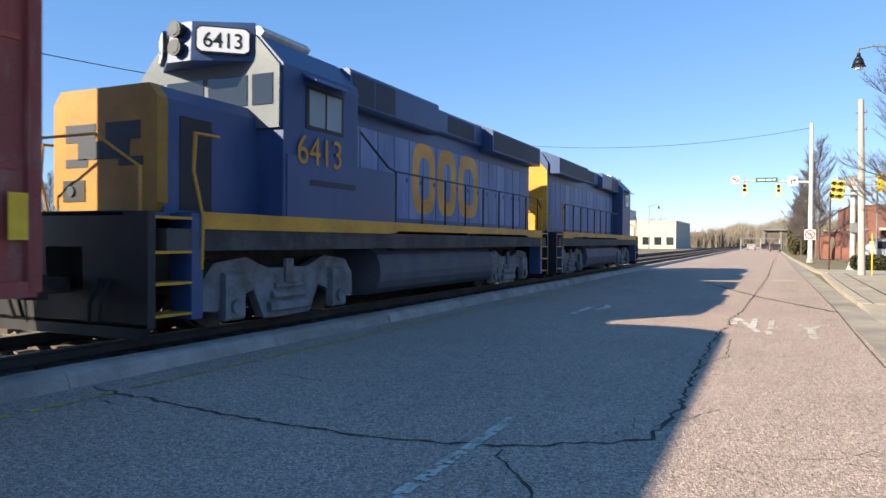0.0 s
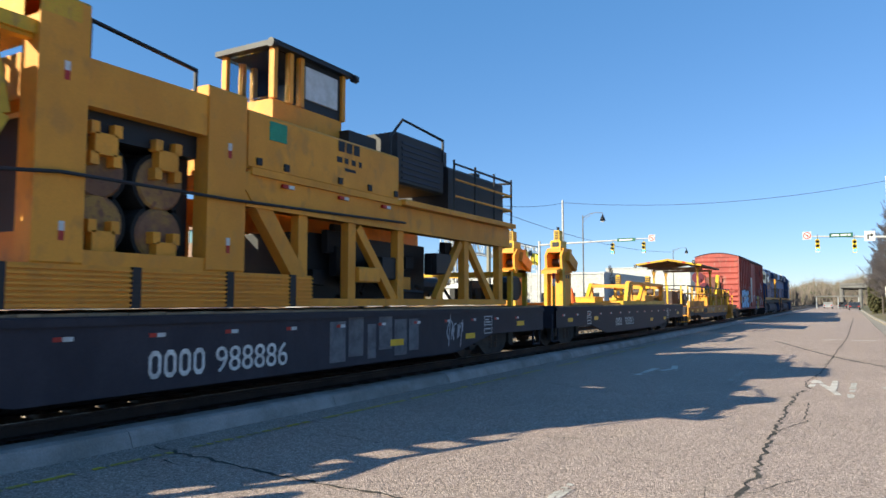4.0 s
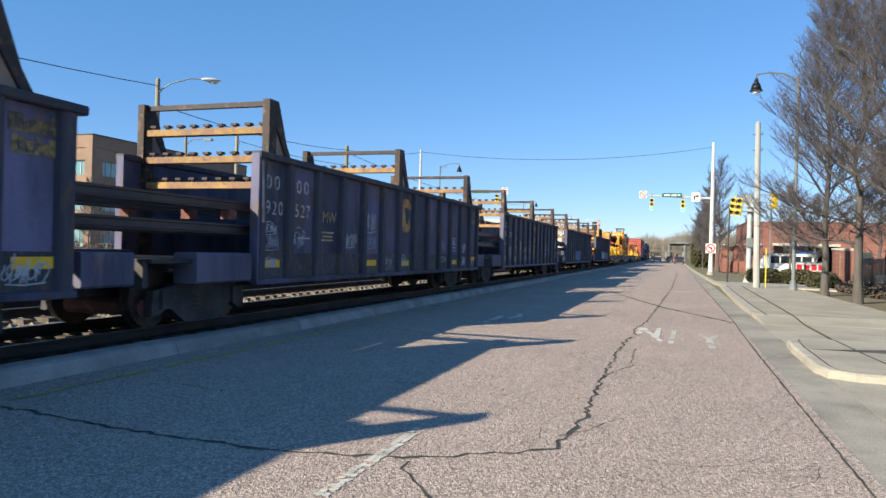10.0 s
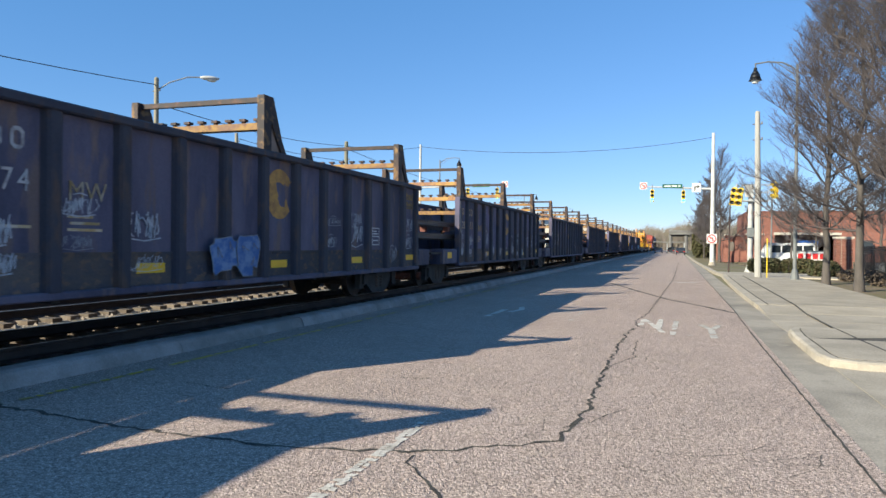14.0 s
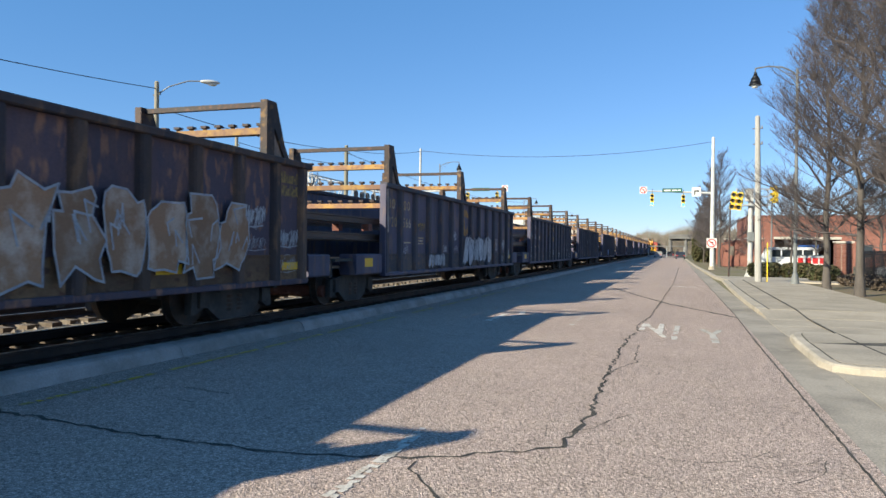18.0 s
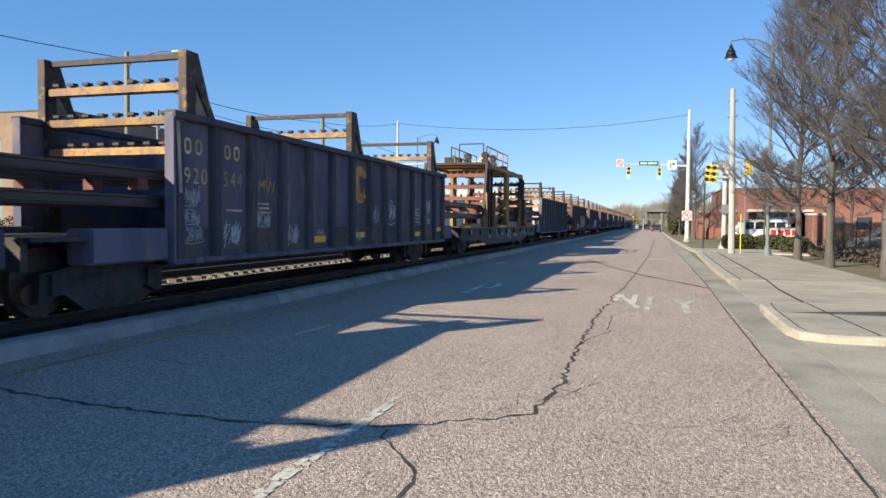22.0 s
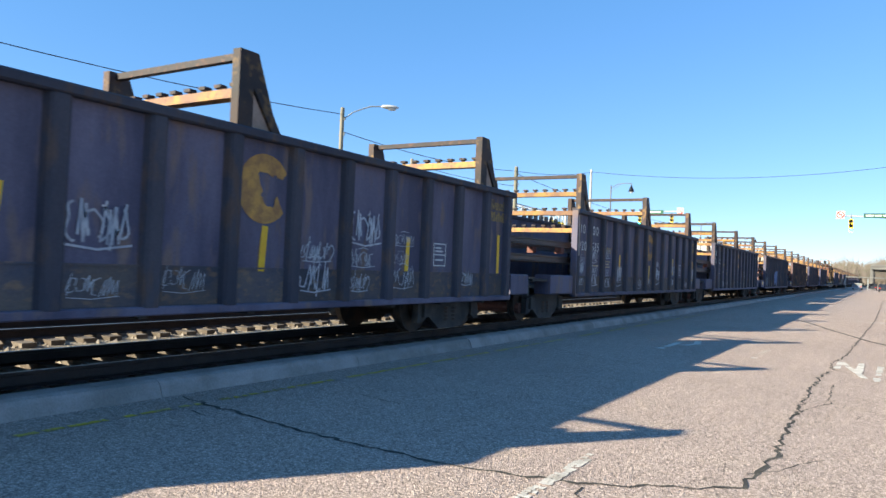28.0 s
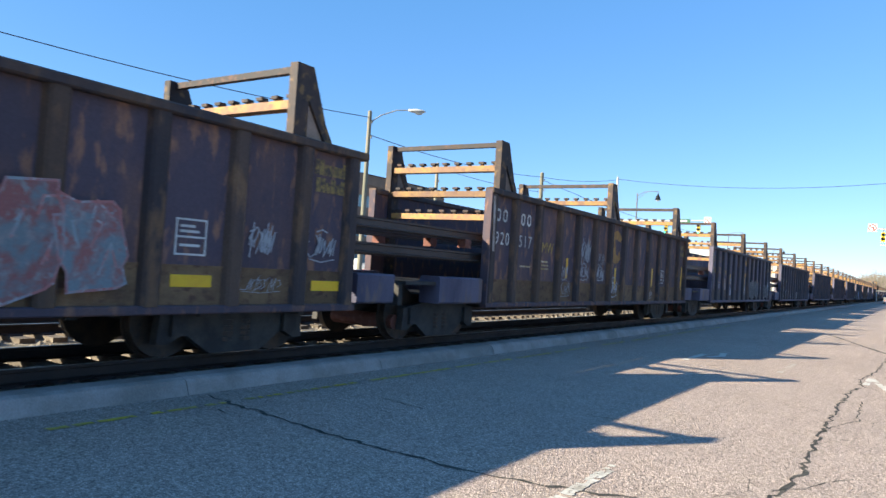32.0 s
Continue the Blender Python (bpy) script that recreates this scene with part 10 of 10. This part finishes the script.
# ---- bare trees ----
def bare_tree_mesh(seed, h, spread, limbs, low, detail, twig=0.008):
    """Trunk and crown of a leafless oak: one leader, level lower limbs, rising upper ones, feathery twigs."""
    r = random.Random(seed)
    out = {0: ([], []), 1: ([], [])}

    def limb(p, q, r0, r1, n, which):
        v, f = out[which]
        d = (q - p).normalized()
        s = d.orthogonal().normalized()
        t = d.cross(s)
        k = len(v)
        for c, rad in ((p, r0), (q, r1)):
            for i in range(n):
                a = 2 * math.pi * i / n
                v.append(tuple(c + (s * math.cos(a) + t * math.sin(a)) * rad))
        for i in range(n):
            f.append((k + i, k + (i + 1) % n, k + n + (i + 1) % n, k + n + i))

    def shoot(p, d, length, rad, level):
        steps = (6, 4, 2, 1)[level]
        flip = 1 if r.random() < 0.5 else -1
        for i in range(steps):
            d = (d + Vector((r.gauss(0, 1), r.gauss(0, 1), r.gauss(0.5, 0.8))) * (0.1, 0.13, 0.16, 0)[level]).normalized()
            q = p + d * length / steps
            limb(p, q, max(rad * (1 - 0.75 * i / steps), twig * 0.7), max(rad * (1 - 0.75 * (i + 1) / steps), twig * 0.45), (6, 4, 3, 3)[level], 1)
            if level < detail:
                left = length * (1 - (i + 0.6) / steps)
                for j in range((2, 2, 2)[level]):
                    flip = -flip
                    side = d.cross(Vector((0, 0, 1)))
                    side = (side.normalized() if side.length > 0.05 else d.orthogonal()) * flip
                    side = side + Vector((0, 0, r.uniform(-0.1, 0.95)))
                    e = (d * r.uniform(0.55, 1.0) + side.normalized() * r.uniform(0.5, 0.9)).normalized()
                    o = p.lerp(q, r.uniform(0.3, 1.0))
                    size = (0.3 * length * r.uniform(0.6, 1.1) + 0.42 * left, 0.22 * length + 0.45 * left * r.uniform(0.6, 1.2), r.uniform(0.16, 0.4))[level]
                    shoot(o, e, size, max(rad * 0.45, twig), level + 1)
            p = q

    n, base = 14, 0.0125 * h
    pts = [Vector((0, 0, 0))]
    for i in range(n):
        pts.append(Vector((r.gauss(0, 0.03) * (i + 1) * 0.5, r.gauss(0, 0.03) * (i + 1) * 0.5, h * 0.95 * (i + 1) / n)))
    for i in range(n):
        limb(pts[i], pts[i + 1], base * (1.35 if i == 0 else 1 - 0.92 * i / n), base * (1 - 0.92 * (i + 1) / n), 10, 0)
    turn = r.uniform(0, 6.28)
    for k in range(limbs):
        u = (k + r.uniform(0, 0.9)) / limbs
        z = h * (low + (0.94 - low) * u)
        i = min(n - 1, int(z / (h * 0.95) * n))
        p = pts[i].lerp(pts[i + 1], z / (h * 0.95) * n - i)
        turn += 2.4 + r.uniform(-0.4, 0.4)
        rise = math.radians(8 + 58 * u ** 0.75 + r.uniform(-8, 10))
        d = Vector((math.cos(turn) * math.cos(rise), math.sin(turn) * math.cos(rise), math.sin(rise)))
        reach = spread * (1.0 - 0.05 * u - 0.6 * u ** 1.8) * r.uniform(0.65, 1.15)
        shoot(p, d, max(reach, 0.6), base * (0.34 - 0.2 * u), 0)
    made = []
    for k, (nm, m) in enumerate((("trunk", BARK), ("crown", TWIG))):
        me = bpy.data.meshes.new(nm)
        me.from_pydata(out[k][0], [], out[k][1])
        me.materials.append(m)
        me.shade_smooth()
        made.append(me)
    return made


NEARTREES = [bare_tree_mesh(41, 12.6, 3.9, 34, 0.15, 3, 0.0045), bare_tree_mesh(47, 12.2, 3.8, 32, 0.16, 3, 0.0045)]
FARTREES = [bare_tree_mesh(53, 11.6, 3.2, 30, 0.18, 2, 0.011), bare_tree_mesh(59, 9.5, 2.7, 26, 0.18, 2, 0.011)]


def tree(kinds, k, x, y, s, turn, label="leafless street tree with fine grey-brown twigs", group="street trees"):
    g = thing("bare_tree", label, "tree", (x, y, 0), group=group)
    for nm, me in zip(("trunk", "crown"), kinds[k % len(kinds)]):
        use(nm, me, g, pose(0, 0, 0, 0, 0, turn) @ Matrix.Diagonal((s, s, s, 1)))
    return g


for i, (x, y, s) in enumerate(((6.2, 34.2, 1.0), (6.4, 29.3, 1.02), (6.9, 24.4, 1.04), (11.5, 40.0, 0.8), (7.6, 19.4, 1.03))):
    tree(NEARTREES, i, x, y, s, i * 77)
for i, (x, y, s) in enumerate(((4.4, 80, 1.03), (3.9, 88, 0.95), (4.3, 97, 1.0), (3.8, 106, 0.92), (4.2, 118, 0.95), (4.0, 130, 0.9), (4.6, 142, 0.9), (6.8, 72, 0.65), (9.3, 66, 0.7), (12.5, 74, 0.8), (14.5, 60, 0.9))):
    tree(FARTREES, i, x, y, s, i * 51)
for i, (x, y, s) in enumerate(((-46, 84, 0.95), (-55, 96, 1.1), (-66, 48, 0.7), (-88, 96, 1.2), (-100, 84, 1.3), (-36, 122, 0.8), (-92, 60, 1.0))):
    tree(FARTREES, i, x, y, s, i * 63, "leafless tree beyond the tracks", "trees beyond the tracks")


BOARD = thing("notice_board", "white upright notice board on a steel post", "sign", (-25.4, 24.1, 0), rz=45)
part("post", tube(bmesh.new(), (0, 0, 0), (0, 0, 2.5), 0.035, n=8), GALV, BOARD)
panel_ = box("panel", -0.015, 0.02, -0.26, 0.26, 2.45, 3.42, WHITESTEEL, BOARD, "white sign panel")
box("dark_sign_bar", 0.021, 0.024, -0.12, 0.1, 2.58, 2.82, MACHBLACK, panel_)
tree(FARTREES, 1, -45.5, 45.8, 0.7, 40, "small leafless tree beyond the tracks", "trees beyond the tracks")

# ---- far woods ----
def woods():
    """Distant leafless woods: thousands of thin upright twigs in an uneven belt."""
    r = random.Random(17)
    verts, faces = [], []
    def belt(x0, x1, y0, y1, n, h0, h1):
        for i in range(n):
            x, y = r.uniform(x0, x1), r.uniform(y0, y1)
            h = r.uniform(h0, h1) * (0.75 + 0.25 * math.sin(x * 0.07 + y * 0.02) + 0.12 * math.sin(x * 0.31))
            w = h * r.uniform(0.1, 0.2)
            for j in range(9):
                a = r.uniform(-1, 1)
                b = r.uniform(0.3, 1)
                k = len(verts)
                verts.extend(((x + a * w * 0.2 - 0.14, y, h * (b - 0.35)), (x + a * w * 0.2 + 0.14, y, h * (b - 0.35)), (x + a * w * 1.4, y + r.uniform(-1, 1), h * b)))
                faces.append((k, k + 1, k + 2))
            k = len(verts)
            verts.extend(((x - 0.16, y, 0), (x + 0.16, y, 0), (x, y, h)))
            faces.append((k, k + 1, k + 2))
    belt(-160, -14, 250, 330, 3600, 8, 13)
    belt(14, 120, 230, 320, 1500, 8, 13)
    belt(-30, 30, 330, 420, 1500, 9, 15)
    belt(-330, -150, 120, 300, 2200, 9, 15)
    belt(-200, -70, 110, 240, 900, 6, 10)
    me = bpy.data.meshes.new("far_woods")
    me.from_pydata(verts, [], faces)
    me.materials.append(WOODS)
    tagged(new("far_woods", me), "far belt of leafless grey-brown woods", "woods", kind="stuff")
    bm = bmesh.new()
    n = 90
    for i in range(n):
        x0 = -420 + i * 9.6
        h = 7.5 + 1.6 * math.sin(i * 0.9) + 1.2 * math.sin(i * 2.3)
        bx(bm, x0, x0 + 9.7, 430 + 6 * math.sin(i), 445, -1, h)
    tagged(part("woodland_ridge", bm, WOODS), "low wooded ridge on the horizon", "woods", kind="stuff")


woods()


# ---- vehicles ----
def car(label, x, y, rz, L, W, H, paint, van=False, group="parked cars"):
    g = thing("van" if van else "car", label, "van" if van else "car", (x, y, 0), group=group, rz=rz)
    if van:
        prof = [(-L / 2, 0.4), (L / 2, 0.4), (L / 2, 1.0), (L / 2 - 0.5, 1.2), (L / 2 - 0.95, H - 0.1), (L / 2 - 1.2, H), (-L / 2 + 0.08, H), (-L / 2, H - 0.1)]
    else:
        prof = [(-L / 2, 0.35), (L / 2, 0.35), (L / 2, 0.72), (L / 2 - 1.1, 0.92), (L / 2 - 1.75, H), (-L / 2 + 1.0, H), (-L / 2 + 0.35, 0.98), (-L / 2, 0.9)]
    bm = bmesh.new()
    prism(bm, prof, 'x', -W / 2, W / 2)
    part("body", bm, paint, g)
    for s in (-1, 1):
        x0, x1 = sorted((s * (W / 2 - 0.01), s * (W / 2 + 0.012)))
        if van:
            n = 4
            for k in range(n):
                a = -L / 2 + 0.35 + k * (L - 1.7) / n
                box("window", x0, x1, a, a + (L - 1.7) / n - 0.12, H * 0.55, H * 0.88, DARKGLASS, g)
        else:
            bm = bmesh.new()
            prism(bm, [(L / 2 - 1.35, 0.95), (L / 2 - 1.85, H - 0.08), (-L / 2 + 1.05, H - 0.08), (-L / 2 + 0.6, 0.98)], 'x', x0, x1)
            part("window", bm, DARKGLASS, g)
        for y_ in (-L / 2 + 0.85, L / 2 - 0.85):
            xa, xb = sorted((s * (W / 2 - 0.2), s * (W / 2 + 0.02)))
            w = part("wheel", tube(bmesh.new(), (xa, y_, 0.33), (xb, y_, 0.33), 0.33, n=16), TYRE, g)
            part("rim", tube(bmesh.new(), (s * (W / 2 + 0.02), y_, 0.33), (s * (W / 2 + 0.035), y_, 0.33), 0.2, 0.17, 12), GALV, w)
    for e in (-1, 1):
        y0, y1 = sorted((e * (L / 2 - 0.01), e * (L / 2 + 0.015)))
        for s in (-1, 1):
            a, b = sorted((s * (W / 2 - 0.4), s * (W / 2 - 0.08)))
            box("headlight" if e > 0 else "tail_light", a, b, y0, y1, 0.62, 0.78, LAMPLENS if e > 0 else REDREF, g)
        if van:
            box("end_window", -W / 2 + 0.2, W / 2 - 0.2, *(sorted((e * (L / 2 - 0.72), e * (L / 2 - 0.74))) if e > 0 else sorted((e * (L / 2 + 0.01), e * (L / 2 - 0.01)))), H * 0.55, H * 0.88, DARKGLASS, g)
    return g


DARKCAR = surf("dark_car_paint", (0.03, 0.035, 0.045), None, 0.25, bump=0)
SILVER = surf("silver_car_paint", (0.4, 0.42, 0.44), None, 0.3, metal=0.4, bump=0)
BLUECAR = surf("blue_tarpaulin", (0.03, 0.1, 0.32), None, 0.5, bump=0.05)
car("white passenger van with dark side windows", 10.2, 76, 82, 5.4, 2.0, 2.1, BUSWHITE, True)
for i, (x, y, rz, p) in enumerate(((13.4, 47, 80, BUSWHITE), (13.6, 43.5, 84, SILVER), (13.8, 40, 82, BUSWHITE), (14.2, 36.5, 83, DARKCAR), (14.0, 33, 81, BUSWHITE))):
    car("%s car parked behind the fence" % ("white" if p is BUSWHITE else "silver" if p is SILVER else "dark"), x, y, rz, 4.5, 1.8, 1.45, p)
for i, (x, y, rz, p) in enumerate(((-1.2, 181, 0, DARKCAR), (-4.0, 181, 0, SILVER), (0.9, 150, 0, DARKCAR))):
    car("car standing at the road end", x, y, rz, 4.5, 1.8, 1.45, p)
for i in range(6):
    p = (BUSWHITE, SILVER, DARKCAR)[i % 3]
    car("car parked beyond the tracks", -40 - i * 3.1, 62 + i * 0.4, 5, 4.5, 1.8, 1.45, p, group="cars beyond the tracks")
BAN = thing("banner", "red and white banner on the fence", "banner", (9.9, 68, 0))
box("cloth", 0, 2.6, 0, 0.03, 0.5, 1.3, WHITEREF, BAN)
for a in (0.2, 0.8, 1.35, 1.9):
    box("lettering_bar", a, a + 0.42, -0.012, -0.004, 0.65, 1.15, SIGNRED, BAN)
box("frame", -0.05, 2.65, 0.03, 0.07, 0.0, 1.4, LAMPGREY, BAN)
TARPS = thing("shade_awning", "blue awning in the brick opening", "awning", (13.4, 93, 0))
box("cloth", 0, 2.6, 0, 1.4, 2.0, 2.5, BLUECAR, TARPS)
for a in (0.05, 2.55):
    box("post", a - 0.03, a + 0.03, 0.05, 0.11, 0, 2.0, GALV, TARPS)


# ---- yard beyond the tracks ----
def chain_fence():
    g = thing("chain_fence", "grey wire fence along the far side of the tracks", "fence", (0, 0, 0))
    for k in range(34):
        y = 14 + k * 3
        part("post", tube(bmesh.new(), (-30 - 0.08 * k, y, 0), (-30 - 0.08 * k, y, 1.5), 0.03, n=6), GALV, g)
    bm = bmesh.new()
    for z in (0.1, 0.5, 0.85, 1.2, 1.48):
        path_tube(bm, [(-30 - 0.08 * k, 14 + k * 3, z) for k in range(34)], 0.012, 4)
    part("wire_mesh", bm, GALV, g)
    s = thing("signal_hut", "white metal equipment hut beside the tracks", "hut", (-27.2, 51.5, 0))
    box("body", -1.4, 1.4, -1.6, 1.6, 0.15, 2.6, WHITESTEEL, s)
    bm = bmesh.new()
    prism(bm, [(-1.55, 2.6), (1.55, 2.6), (0, 3.0)], 'y', -1.75, 1.75)
    part("roof", bm, GALV, s)
    box("door", -0.45, 0.45, -1.63, -1.59, 0.2, 2.2, WHITESTEEL, s, "white hut door")
    box("base", -1.5, 1.5, -1.7, 1.7, 0, 0.15, CONCRETE, s)
    c = thing("signal_cabinet", "grey signal cabinet on a concrete base", "cabinet", (-24.2, 56, 0))
    box("body", -0.5, 0.5, -0.4, 0.4, 0.15, 1.7, GALV, c, c=0.03)
    box("base", -0.6, 0.6, -0.5, 0.5, 0, 0.15, CONCRETE, c)
    box("door", -0.42, 0.42, -0.42, -0.395, 0.25, 1.6, WHITESTEEL, c)
    lot = box("yard_pavement", -75, -31, 20, 58, -0.2, 0.02, CONCRETE)
    tagged(lot, "pale concrete yard beyond the tracks", "pavement", kind="structure")
    road = box("side_road", -220, -15.5, 61, 68, -0.2, 0.03, ASPHALT)
    tagged(road, "side road that crosses the tracks", "road", kind="structure")
    sg = thing("yard_sign", "white sign board on two posts before the office", "sign", (-48.5, 55, 0))
    box("board", -1.6, 1.6, -0.04, 0.04, 0.8, 1.9, WHITEREF, sg)
    for x in (-1.4, 1.4):
        box("post", x - 0.05, x + 0.05, 0.04, 0.12, 0, 1.95, LAMPGREY, sg)


chain_fence()


# ---- the train's run ----
def motions():
    times = [0.0, 0.1, 0.3] + [0.5 * k for k in range(2, 63)] + [29.4, 29.6, 29.7, 31.7, 31.9, 32.0]
    times.sort()
    # the train falls a little behind now and then, and catches up
    slip = {11.0: 0.5, 17.0: 0.5, 18.0: -0.15, 19.0: -0.35, 22.0: 0.5, 22.5: 0.5, 23.0: 0.5, 24.0: 0.08}
    lag = lambda t: slip.get(t, 0.0) + (0.7 * max(0.0, min(1.0, (t - 26.5) / 2)) if t < 29.55 else 0.0)
    for ob, u in MOVING:
        turn = 180 if ob is L2 else 0
        walk(ob, [(t, pose(XC, u + V * t - lag(t), 0, 0, 0, turn)) for t in times])


motions()
